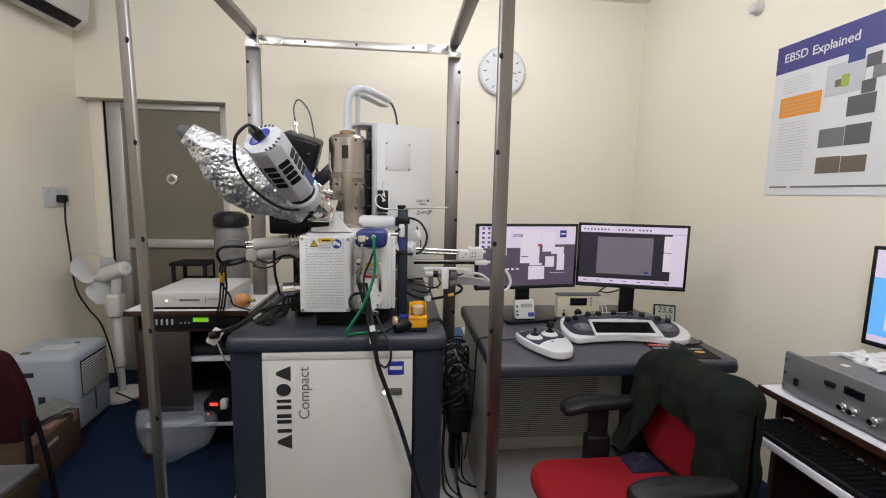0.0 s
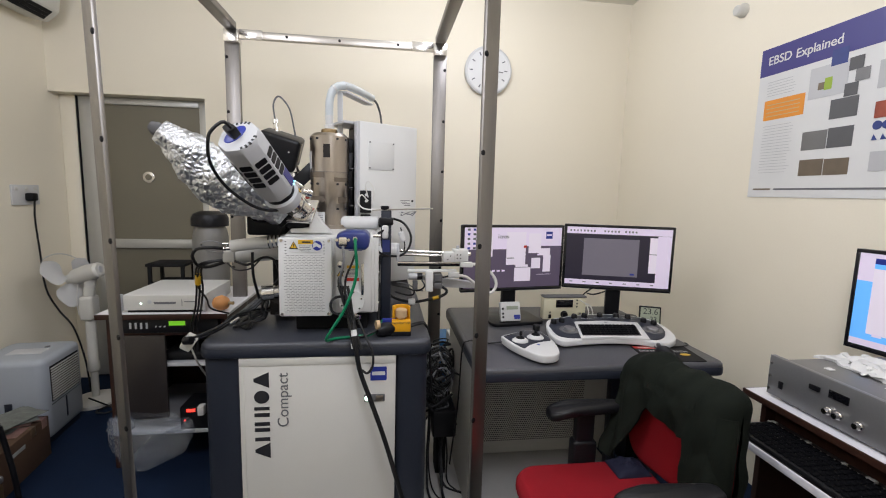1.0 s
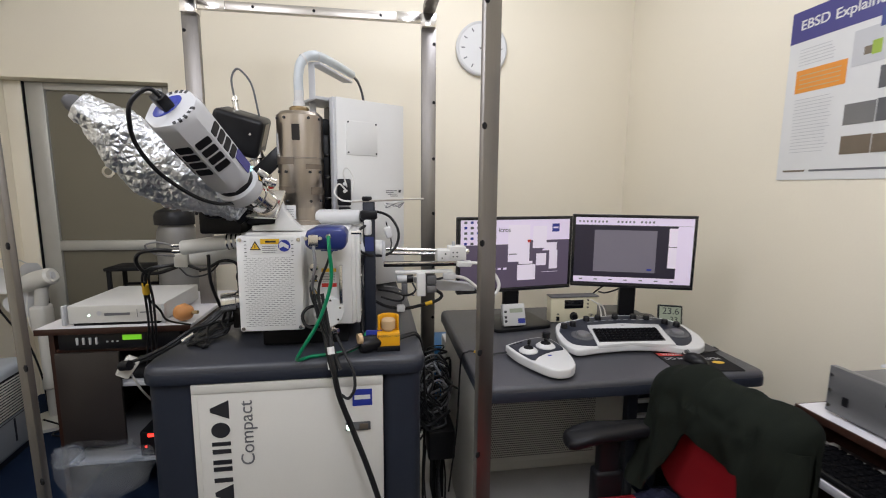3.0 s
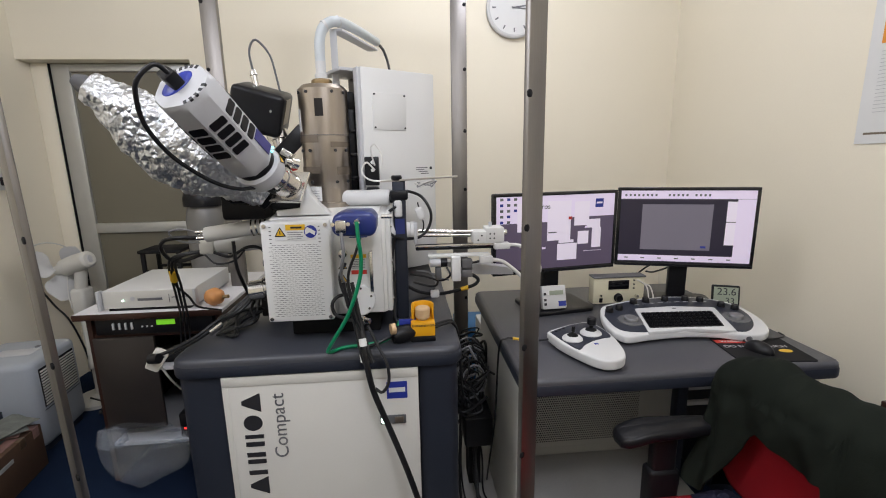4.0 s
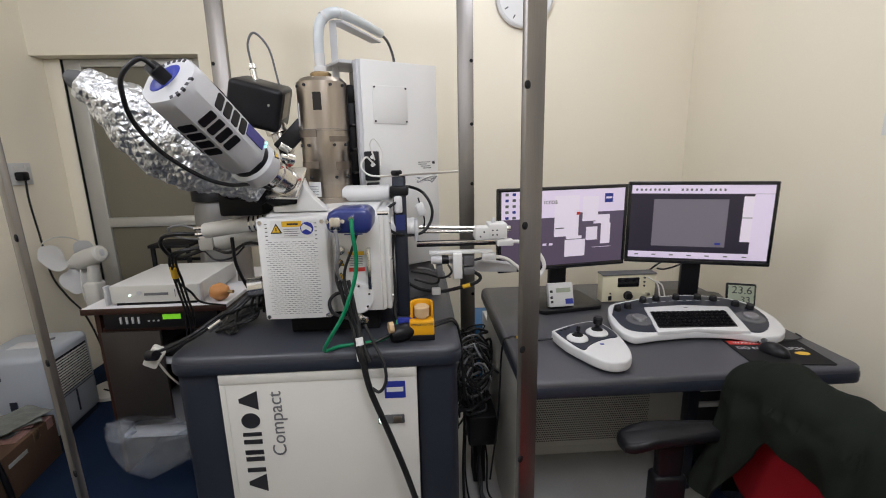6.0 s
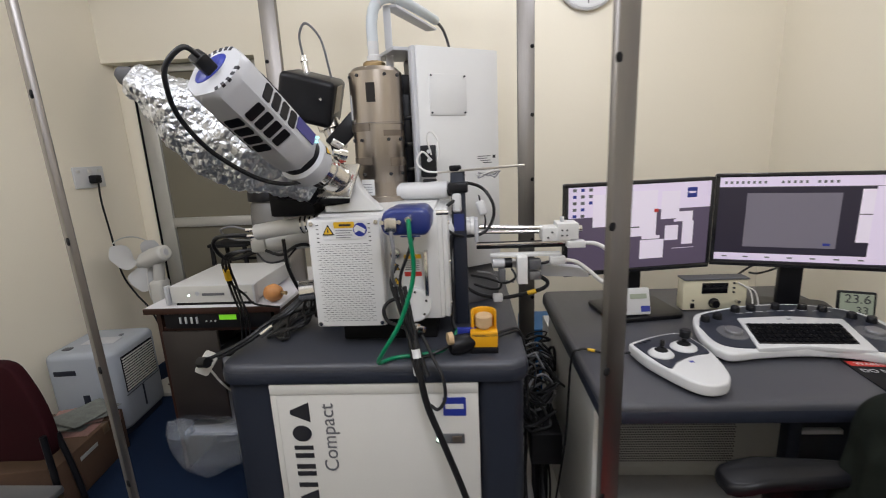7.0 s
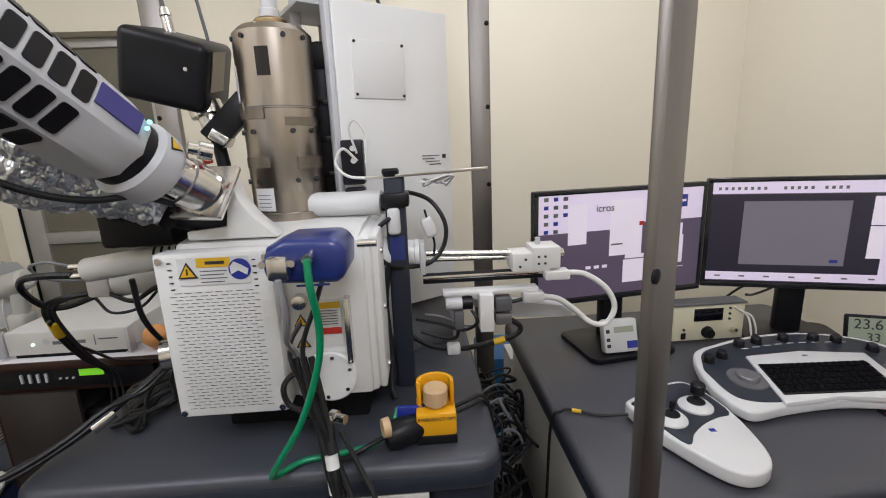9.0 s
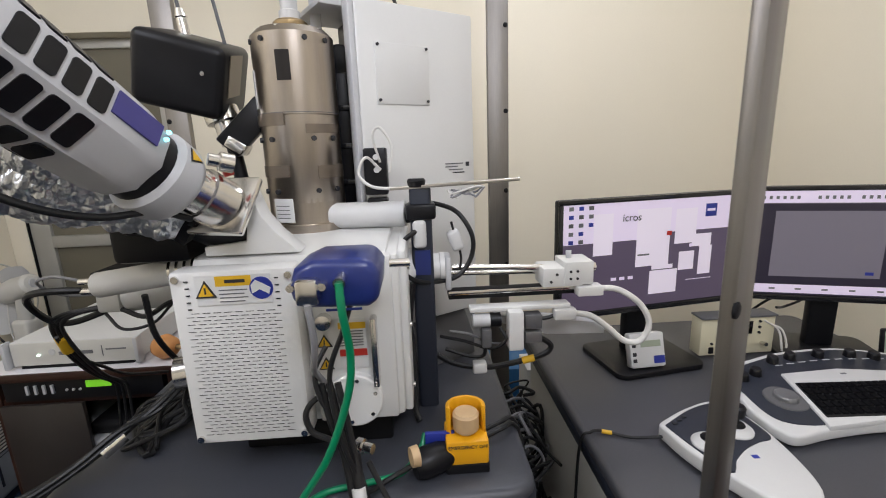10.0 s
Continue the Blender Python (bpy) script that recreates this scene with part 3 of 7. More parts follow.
def microscope():
    s = thing("electron_microscope", -0.18, 1.9, PZ, "white electron microscope chamber with a steel column", "microscope")
    z0, z1 = 0.97, 1.272
    part("base", box(-0.3, -0.03, 1.74, 2.2, PZ, z0 + 0.02, 0.006), BLACK_M, s, "black chamber base")
    part("chamber", box(-0.325, 0.0, 1.705, 2.2, z0, z1 - 0.004, 0.012), WHITE, s, "white enamelled chamber body")
    # sloping shoulder on top
    part("shoulder", prism([(1.70, z1 - 0.02), (1.712, z1 - 0.002), (1.78, z1 + 0.006), (2.15, z1 + 0.006), (2.15, z1 - 0.02)], -0.33, -0.02, "yz", 0.004), WHITE, s)
    c = part("cover", box(-0.342, -0.155, 1.655, 1.70, z0 + 0.004, 1.265, 0.007), WHITE, s, "white slotted ventilation cover")
    tagged(part("vent_slot", slots(-0.322, -0.176, z0 + 0.022, 1.205, 1.6535, 36, 9), INK, c, "rows of thin dark ventilation slots", smooth=False), kind="stuff")
    for x, z in ((-0.33, 1.254), (-0.164, 1.254), (-0.331, 0.985), (-0.166, 0.985)):
        part("screw", cyl((x, 1.656, z), (x, 1.651, z), 0.0055, seg=12), CHROME, c)
    for k in range(5):
        part("slot", box(-0.318, -0.312, 1.6535, 1.6545, 1.205 + 0.011 * k, 1.207 + 0.011 * k), INK, c, smooth=False)
        part("slot", box(-0.185, -0.179, 1.6535, 1.6545, 1.205 + 0.011 * k, 1.207 + 0.011 * k), INK, c, smooth=False)
    part("notice", box(-0.302, -0.19, 1.6532, 1.6545, 1.212, 1.258), PAPER, c, "white warning label", smooth=False)
    part("caution_strip", box(-0.272, -0.219, 1.6525, 1.654, 1.241, 1.2565), STICKER_Y, c, smooth=False)
    part("caution_bar", box(-0.258, -0.228, 1.652, 1.6535, 1.246, 1.251), INK, c, smooth=False)
    for k in range(4):
        part("text_line", box(-0.268, -0.226 - 0.005 * (k % 2), 1.6525, 1.654, 1.234 - 0.006 * k, 1.2355 - 0.006 * k), INK_G, c, smooth=False)
    warning(c, -0.287, 1.2365, 0.031, 1.6525)
    part("mandatory_disc", cyl((-0.205, 1.6535, 1.236), (-0.205, 1.652, 1.236), 0.0175, seg=28), LOGO, c, "blue round sign")
    part("disc_figure", prism([(-0.219, 1.228), (-0.207, 1.234), (-0.194, 1.226), (-0.191, 1.236), (-0.202, 1.243), (-0.213, 1.249), (-0.22, 1.241)], 1.6512, 1.6525, "xz"), PAPER, c, "plain white shape")
    # door to the right of the cover
    d = part("chamber_door", box(-0.148, -0.012, 1.69, 1.725, z0 + 0.008, z1 - 0.004, 0.006), WHITE, s, "white chamber door plate")
    part("port_flange", turned((-0.085, 1.69, 1.022), (-0.085, 1.676, 1.022), [(0, 0.048), (0.8, 0.048), (1, 0.045)], 32), WHITE, d, "round white port flange")
    for k in range(6):
        a = radians(60 * k + 20)
        part("screw", cyl((-0.085 + 0.038 * math.cos(a), 1.677, 1.022 + 0.038 * math.sin(a)), (-0.085 + 0.038 * math.cos(a), 1.674, 1.022 + 0.038 * math.sin(a)), 0.0035, seg=8), CHROME, d)
    part("label", box(-0.105, -0.058, 1.6875, 1.6895, 1.078, 1.166), PAPER, d, "white label with a red bar", smooth=False)
    part("red_bar", box(-0.104, -0.059, 1.6865, 1.688, 1.1, 1.112), RED_INK, d, smooth=False)
    part("yellow_bar", box(-0.104, -0.059, 1.6865, 1.688, 1.148, 1.159), STICKER_Y, d, smooth=False)
    for k in range(6):
        part("text_line", box(-0.102, -0.064, 1.6865, 1.688, 1.118 + 0.005 * k, 1.1195 + 0.005 * k), INK_G, d, smooth=False)
    for z in (1.128, 1.088):
        warning(d, -0.128, z, 0.026, 1.688)
    part("handle_bar", box(-0.05, -0.04, 1.667, 1.69, 1.05, 1.17, 0.002), CHROME, d, "flat steel bar")
    part("round_knob", cyl((-0.125, 1.69, 1.165), (-0.125, 1.672, 1.165), 0.013, seg=20, bevel=0.002), CHROME, d)
    part("side_plate", box(-0.004, 0.012, 1.72, 2.08, z0 + 0.0, z1 - 0.004, 0.006), WHITE, s)
    for z in (1.0, 1.12, 1.23):
        part("screw", cyl((0.012, 1.76, z), (0.016, 1.76, z), 0.006, seg=10), CHROME, s)
    # feedthrough flange on the left
    part("flange", turned((-0.33, 1.83, 1.035), (-0.44, 1.805, 1.028), [(0, 0.036), (0.3, 0.036), (0.32, 0.025), (0.6, 0.025), (0.62, 0.031), (1, 0.031)], 24), CHROME, s, "bright steel vacuum flange")
    part("bracket", box(-0.42, -0.34, 1.84, 1.92, 0.93, 1.0, 0.004), DARK_GLASS, s)
    # upper white tube pair pointing left
    part("gun_tube", cyl((-0.545, 1.795, 1.214), (-0.335, 1.79, 1.242), 0.023, seg=24, bevel=0.003), WHITE, s, "ivory cylinder pointing sideways")
    part("gun_tube", cyl((-0.55, 1.88, 1.165), (-0.335, 1.88, 1.185), 0.03, seg=24, bevel=0.004), WHITE_P, s, "ivory cylinder pointing sideways")
    for dz in (-0.009, 0.009):
        part("connector", cyl((-0.575, 1.797, 1.212 + dz), (-0.545, 1.795, 1.213 + dz), 0.006, seg=12), CHROME, s)
    part("connector_block", box(-0.6, -0.555, 1.855, 1.9, 1.14, 1.185, 0.006), OFFWHITE, s)
    for k in range(4):
        part("spring_turn", turned((-0.405 + 0.014 * k, 1.793, 1.232 + 0.002 * k), (-0.4 + 0.014 * k, 1.793, 1.2325 + 0.002 * k), [(0, 0.026), (1, 0.026)], 20), CHROME, s)
    # top horizontal cylinder on the right of the column
    part("side_tube", cyl((-0.142, 1.92, 1.304), (0.012, 1.895, 1.306), 0.0265, seg=28, bevel=0.003), WHITE_P, s, "white cylinder beside the column")
    part("side_plug", cyl((0.012, 1.895, 1.306), (0.03, 1.892, 1.306), 0.02, seg=16), BLACK, s)
    # column
    cx, cy = -0.196, 1.955
    part("column_foot", turned((cx, cy, z1 + 0.004), (cx, cy, 1.345), [(0, 0.086), (0.25, 0.086), (0.27, 0.077), (1, 0.077)], 40), NICKEL, s)
    col = part("column", turned((cx, cy, 1.33), (cx, cy, 1.665), [(0, 0.074), (0.02, 0.077), (0.52, 0.077), (0.525, 0.0785), (0.96, 0.0785), (1, 0.065)], 48), NICKEL, s, "bright nickel plated microscope column")
    R0, R1 = 0.0772, 0.0787
    # recessed windows of the column, drawn as dark brown strips on its surface
    part("strap", band(cx, cy, R1, R1 + 0.0016, 1.485, 1.508, 185, 262), NICKEL_DK, col, "dark brown strip in place of a recess")
    part("strap", band(cx, cy, R0, R0 + 0.0016, 1.47, 1.487, 290, 350), NICKEL_DK, col, "dark brown strip in place of a recess")
    part("strap", band(cx, cy, R0, R0 + 0.0016, 1.388, 1.41, 190, 262), NICKEL_DK, col, "dark brown strip in place of a recess")
    part("strap", band(cx, cy, R0, R0 + 0.0016, 1.383, 1.408, 302, 360), NICKEL_DK, col, "dark brown strip in place of a recess")
    part("plate", band(cx, cy, R1, R1 + 0.001, 1.565, 1.618, 259, 278), DARK_GLASS, col, "dark name plate on the column")
    part("sticker", band(cx, cy, R0, R0 + 0.001, 1.299, 1.346, 228, 262), PAPER, col, "white sticker")
    part("sticker", band(cx, cy, R1, R1 + 0.001, 1.52, 1.59, 190, 212), PAPER, col, "white sticker")
    for k in range(4):
        part("text_line", band(cx, cy, R0 + 0.001, R0 + 0.0014, 1.307 + 0.008 * k, 1.3085 + 0.008 * k, 232, 256), INK_G, col)
    part("seam", band(cx, cy, R1 - 0.001, R1 + 0.0006, 1.508, 1.5095, 180, 360), INK_G, col)
    for k in range(10):
        a = radians(36 * k + 8)
        part("bolt", cyl((cx + 0.063 * math.cos(a), cy + 0.063 * math.sin(a), 1.65), (cx + 0.063 * math.cos(a), cy + 0.063 * math.sin(a), 1.664), 0.005, seg=8), CHROME, col)
    for a in (-150, -120, -60, -28):
        for z in (1.36, 1.46, 1.64):
            u, v = math.cos(radians(a)), math.sin(radians(a))
            part("socket_screw", cyl((cx + 0.076 * u, cy + 0.076 * v, z), (cx + 0.082 * u, cy + 0.082 * v, z), 0.005, seg=8), INK, col)
    part("brass_ring", turned((cx, cy, 1.663), (cx, cy, 1.685), [(0, 0.03), (0.2, 0.033), (0.8, 0.033), (1, 0.028)], 28), BRASS, s, "brass clamp ring")
    part("nipple", turned((cx, cy, 1.685), (cx, cy, 1.74), [(0, 0.02), (0.3, 0.02), (0.35, 0.016), (1, 0.017)], 20), WHITE_P, s, "clear hose nipple")
    hose = [(cx, cy, 1.72), (cx + 0.002, cy, 1.8), (cx + 0.018, cy + 0.01, 1.848), (cx + 0.055, cy + 0.06, 1.876), (cx + 0.105, cy + 0.25, 1.898), (cx + 0.16, cy + 0.48, 1.915)]
    part("hose", tube(hose, 0.0165, 14), HOSE, s, "pale plastic hose bending over the column")
    part("thin_hose", tube([hose[-1], (cx + 0.185, cy + 0.6, 1.905), (cx + 0.205, cy + 0.65, 1.84), (cx + 0.21, cy + 0.65, 1.72), (cx + 0.21, cy + 0.62, 1.5)], 0.006), RUBBER, s)
    for k in (2, 3):
        p = Vector(hose[k])
        part("hose_clip", turned(p - Vector((0.004, 0.002, 0.002)), p + Vector((0.004, 0.002, 0.002)), [(0, 0.0185), (1, 0.0185)], 16), WHITE_P, s, "white cable tie")
    part("hose_support", box(cx + 0.028, cx + 0.05, cy + 0.05, cy + 0.056, 1.55, 1.85, 0.001), GREY_P, s, "flat pale support strip")
    part("hose_cradle", box(-0.012, 0.03, 0.0, 0.42, -0.028, -0.02, 0.001), GREY_P, s, m=pose(cx + 0.04, cy + 0.05, 1.872, 4, 0, -13))
    # dark magnet housing behind the column
    pump = part("pump_magnet", box(cx + 0.05, cx + 0.095, cy + 0.06, cy + 0.13, 1.31, 1.6, 0.006), BLACK, s, "black pump housing behind the column")
    part("pump_disc", cyl((cx + 0.075, cy + 0.075, 1.62), (cx + 0.075, cy + 0.12, 1.62), 0.04, seg=24, bevel=0.005), BLACK, pump)
    for z in (1.36, 1.44, 1.52):
        part("pump_rib", box(cx + 0.052, cx + 0.1, cy + 0.055, cy + 0.132, z, z + 0.012, 0.003), BLACK_G, pump)
    # black box and plug beside the cabinet
    relay = part("relay_box", box(-0.068, -0.022, 1.9, 1.935, 1.345, 1.438, 0.004), BLACK, s, "small black connector box")
    for z in (1.395, 1.42):
        part("socket", cyl((-0.042, 1.9, z), (-0.042, 1.893, z), 0.006, seg=12), WHITE_P, relay)
    part("relay_foot", box(-0.066, -0.024, 1.9, 1.94, 1.318, 1.338, 0.004), BLACK, s)


def warning(parent, x, z, w, y):
    t = prism([(x - w / 2, z - w * 0.4), (x + w / 2, z - w * 0.4), (x, z + w * 0.47)], y - 0.0012, y, "xz")
    p = part("warning_triangle", t, INK, parent, "black edged yellow warning triangle", smooth=False)
    k = 0.72
    part("triangle_fill", prism([(x - w / 2 * k, z - w * 0.31), (x + w / 2 * k, z - w * 0.31), (x, z + w * 0.31)], y - 0.002, y - 0.001, "xz"), STICKER_Y, p if parent.parent is None else parent, smooth=False)
    part("triangle_mark", box(x - w * 0.04, x + w * 0.04, y - 0.0026, y - 0.0018, z - w * 0.2, z + w * 0.12), INK, p if parent.parent is None else parent, smooth=False)


microscope()


def electronics_cabinet():
    c = thing("electronics_cabinet", 0.05, 2.06, PZ, "tall white sheet metal electronics cabinet behind the column", "cabinet")
    m = pose(-0.08, 1.932, 0, 0, 0, 31)
    low = 1.03
    part("housing", box(0.012, 0.3, 0, 0.028, low, 1.724, 0.004), WHITE, c, "white folded front sheet", m=m)
    part("edge_strip", box(0.0, 0.012, 0.002, 0.03, low, 1.722, 0.002), GREY_P, c, "grey side edge", m=m)
    part("top_lid", box(-0.045, 0.3, 0.03, 0.19, 1.712, 1.722, 0.001), GREY_P, c, m=m)
    part("chassis", box(0.05, 0.29, 0.03, 0.18, low, 1.711, 0.003), DARK_GLASS, c, "dark inner chassis", m=m)
    part("side_sheet", box(0.291, 0.3, 0.029, 0.19, low, 1.711, 0.001), WHITE, c, m=m)
    p = part("access_plate", box(0.05, 0.178, -0.003, 0.003, 1.526, 1.647, 0.002), WHITE, c, "flat white access plate", m=m)
    for x in (0.056, 0.172):
        for z in (1.534, 1.641):
            part("screw", cyl((x, -0.003, z), (x, -0.006, z), 0.0032, seg=8), INK, p, m=m)
    for k, (x, w) in enumerate(((0.215, 0.05), (0.215, 0.035), (0.225, 0.04), (0.235, 0.034))):
        part("text_line", box(x, x + w, -0.0012, 0, 1.396 - 0.007 * k, 1.3985 - 0.007 * k), INK_G if k < 3 else INK, c, m=m, smooth=False)
    part("badge", box(0.274, 0.284, -0.0012, 0, 1.39, 1.4), INK, c, "tiny dark badge", m=m, smooth=False)
    part("plinth_block", prism([(0.0, PZ), (0.19, PZ), (0.19, low), (0.05, low), (0.0, PZ + 0.05)], 0.1, 0.29, "yz", 0.004), RUBBER, c, "dark grey sloped foot", m=m)


electronics_cabinet()


def xray_detector():
    """The big grey detector that leans away from the chamber."""
    d = thing("xray_detector", -0.24, 1.65, 1.36, "large grey finned detector leaning from the chamber top", "detector")
    top, low = Vector((-0.39, 1.412, 1.583)), Vector((-0.324, 1.602, 1.43))
    axis = (low - top).normalized()
    q = axis.to_track_quat("Z", "Y")
    base = Matrix.LocRotScale(top, q, None) @ Matrix.Rotation(radians(22.5 + 8), 4, "Z")
    L = (low - top).length
    side = base.to_3x3().inverted() @ Vector((0.72, -0.5, 0.33))
    LABEL_A = math.degrees(math.atan2(side.y, side.x))
    R = 0.065
    # shell with rounded octagon rings
    def ring(r, n=32, k=0.8):
        out = []
        for i in range(n):
            e = 2 * math.pi * i / n % (math.pi / 4) - math.pi / 8
            a = 2 * math.pi * i / n + radians(LABEL_A) - math.pi / 8
            out.append((r * ((1 - k) + k * math.cos(math.pi / 8) / math.cos(e)) * math.cos(a), r * ((1 - k) + k * math.cos(math.pi / 8) / math.cos(e)) * math.sin(a)))
        return out
    prof = [(0.0, R * 0.93), (0.008, R * 0.985), (0.02, R), (0.05, R), (L * 0.30, R), (L * 0.32, R), (L * 0.62, R), (L * 0.64, R), (L - 0.03, R * 0.97), (L - 0.004, R * 0.86), (L, R * 0.8)]
    b = bmesh.new()
    rings = [[b.verts.new((x, y, z)) for x, y in ring(r)] for z, r in prof]
    for a, c in zip(rings, rings[1:]):
        for k in range(32):
            b.faces.new((a[k], a[(k + 1) % 32], c[(k + 1) % 32], c[k]))
    b.faces.new(rings[0][::-1]), b.faces.new(rings[-1])
    shell = part("shell", b, GREY_P, d, "light grey plastic shell", m=base.copy())
    # vent windows in two belts
    def vent(angle, z0, z1, w):
        u0, u1 = -w / 2, w / 2
        o = rounded(u0, u1, z0, z1, min(w, z1 - z0) * 0.22, 3)
        v = bmesh.new()
        lo = [v.verts.new((R * 0.92, u, w_)) for u, w_ in o]
        hi = [v.verts.new((R * 0.9645, u, w_)) for u, w_ in o]
        v.faces.new(hi)
        for k in range(len(o)):
            v.faces.new((lo[k], lo[(k + 1) % len(o)], hi[(k + 1) % len(o)], hi[k]))
        part("vent_window", v, BLACK, shell, "dark vent window", m=base @ Matrix.Rotation(angle, 4, "Z"))
    for k in range(8):
        for j in range(4):
            z0 = 0.064 + 0.026 * j
            vent(radians(LABEL_A + 45 * k), z0, z0 + 0.0195, 0.038)
    # end cap with badge, slots and plug
    part("cap_badge", turned((0.018, 0.0, -0.004), (0.018, 0, 0.003), [(0, 0.026), (0.4, 0.03), (1, 0.03)], 28), LOGO, d, "blue oval badge on the end cap", m=base @ Matrix.Diagonal((0.8, 1.25, 1, 1)))
    for k in range(5):
        m = base @ Matrix.Rotation(radians(150 + 14 * k), 4, "Z")
        part("cap_slot", box(0.05, 0.059, -0.0035, 0.0035, -0.0008, 0.004), INK, d, m=m, smooth=False)
        m = base @ Matrix.Rotation(radians(20 + 14 * k), 4, "Z")
        part("cap_slot", box(0.05, 0.059, -0.0035, 0.0035, -0.0008, 0.004), INK, d, m=m, smooth=False)
    part("side_label", box(R * 0.93, R * 0.97, -0.021, 0.009, L * 0.66, L * 0.9), VIOLET, d, "violet label strip", m=base @ Matrix.Rotation(radians(LABEL_A), 4, "Z"))
    for k in range(2):
        part("status_lamp", turned((R * 0.93, -0.019 + 0.011 * k, L * 0.935), (R * 0.985, -0.019 + 0.011 * k, L * 0.935), [(0, 0.003), (1, 0.0024)], 10), LED_B, d, "cyan status lamp", m=base @ Matrix.Rotation(radians(LABEL_A), 4, "Z"))
    # neck: collar, slide, steel flange
    seat = Vector((-0.262, 1.702, 1.356))
    reach, bend = (seat - low).length, (seat - low).normalized()
    mw = Matrix.LocRotScale(low + axis * 0.034, q, None) @ Matrix.Rotation(radians(LABEL_A + 12), 4, "Z") @ pose(0.0598, 0, 0, 0, 90, 0)
    tri = part("warning_triangle", turned((0, 0, 0), (0, 0, 0.0012), [(0, 0.014), (1, 0.014)], 3), INK, d, "black edged yellow warning triangle", m=mw.copy(), smooth=False)
    part("triangle_fill", turned((0, 0, 0.001), (0, 0, 0.002), [(0, 0.0105), (1, 0.0105)], 3), STICKER_Y, tri, m=mw.copy(), smooth=False)
    part("inner_barrel", turned(low - axis * 0.01, low + axis * 0.035, [(0, 0.052), (1, 0.05)], 28), BLACK, d)
    part("collar", turned(low + axis * 0.014, low + axis * 0.066, [(0, 0.052), (0.12, 0.06), (0.7, 0.06), (0.9, 0.055), (1, 0.045)], 32), GREY_P, d, "grey clamp collar")
    part("steel_neck", turned(low + bend * 0.05, low + bend * (reach - 0.004), [(0, 0.044), (0.2, 0.044), (0.22, 0.036), (0.5, 0.036), (0.52, 0.04), (1, 0.04)], 28), CHROME, d, "steel neck")
    part("wedge_mount", prism([(-0.31, 1.274), (-0.158, 1.274), (-0.195, 1.31), (-0.215, 1.338), (-0.23, 1.385), (-0.239, 1.382), (-0.236, 1.335), (-0.243, 1.296), (-0.31, 1.29)], 1.715, 1.765, "xz", 0.003), WHITE, d, "white wedge mounting bracket")
    part("flange_plate", box(-0.05, 0.05, -0.05, 0.05, -0.006, 0.006, 0.004), CHROME, d, m=Matrix.LocRotScale(seat, q, None))
    latch = part("collar_latch", turned(low + bend * 0.06 + Vector((0.045, 0.0, 0.03)), low + bend * 0.085 + Vector((0.06, 0.0, 0.035)), [(0, 0.009), (0.4, 0.009), (0.45, 0.014), (1, 0.014)], 14), CHROME, d, "steel clamp screw")
    part("red_tip", cyl(low + bend * 0.1 + Vector((0.034, 0, 0.03)), low + bend * 0.11 + Vector((0.04, 0, 0.038)), 0.006, seg=10), RED_INK, d)
    for k in (-0.035, 0.035):
        part("plate_screw", cyl((0.042, k, -0.006), (0.042, k, -0.011), 0.005, seg=10), INK, d, m=Matrix.LocRotScale(seat, q, None))
    # mains lead from the cap
    part("plug", box(-0.02, 0.02, -0.014, 0.014, -0.035, 0.002, 0.006), BLACK, d, "black mains plug", m=base @ pose(0.012, -0.002, 0))
    lead = [top - axis * 0.03, top - axis * 0.055 + Vector((-0.012, 0, 0.0)), (-0.446, 1.36, 1.587), (-0.458, 1.37, 1.552), (-0.465, 1.4, 1.506), (-0.452, 1.44, 1.456), (-0.428, 1.475, 1.419), (-0.387, 1.515, 1.381), (-0.35, 1.56, 1.363), (-0.315, 1.61, 1.362), (-0.29, 1.65, 1.345)]
    single("mains_lead", tube(lead, 0.0048, 10), CABLE, "thick black lead looping from the grey detector", "cable")


xray_detector()


def crease(v):
    d = noise.voronoi(v)[0]
    return min(0.7, d[1] - d[0])


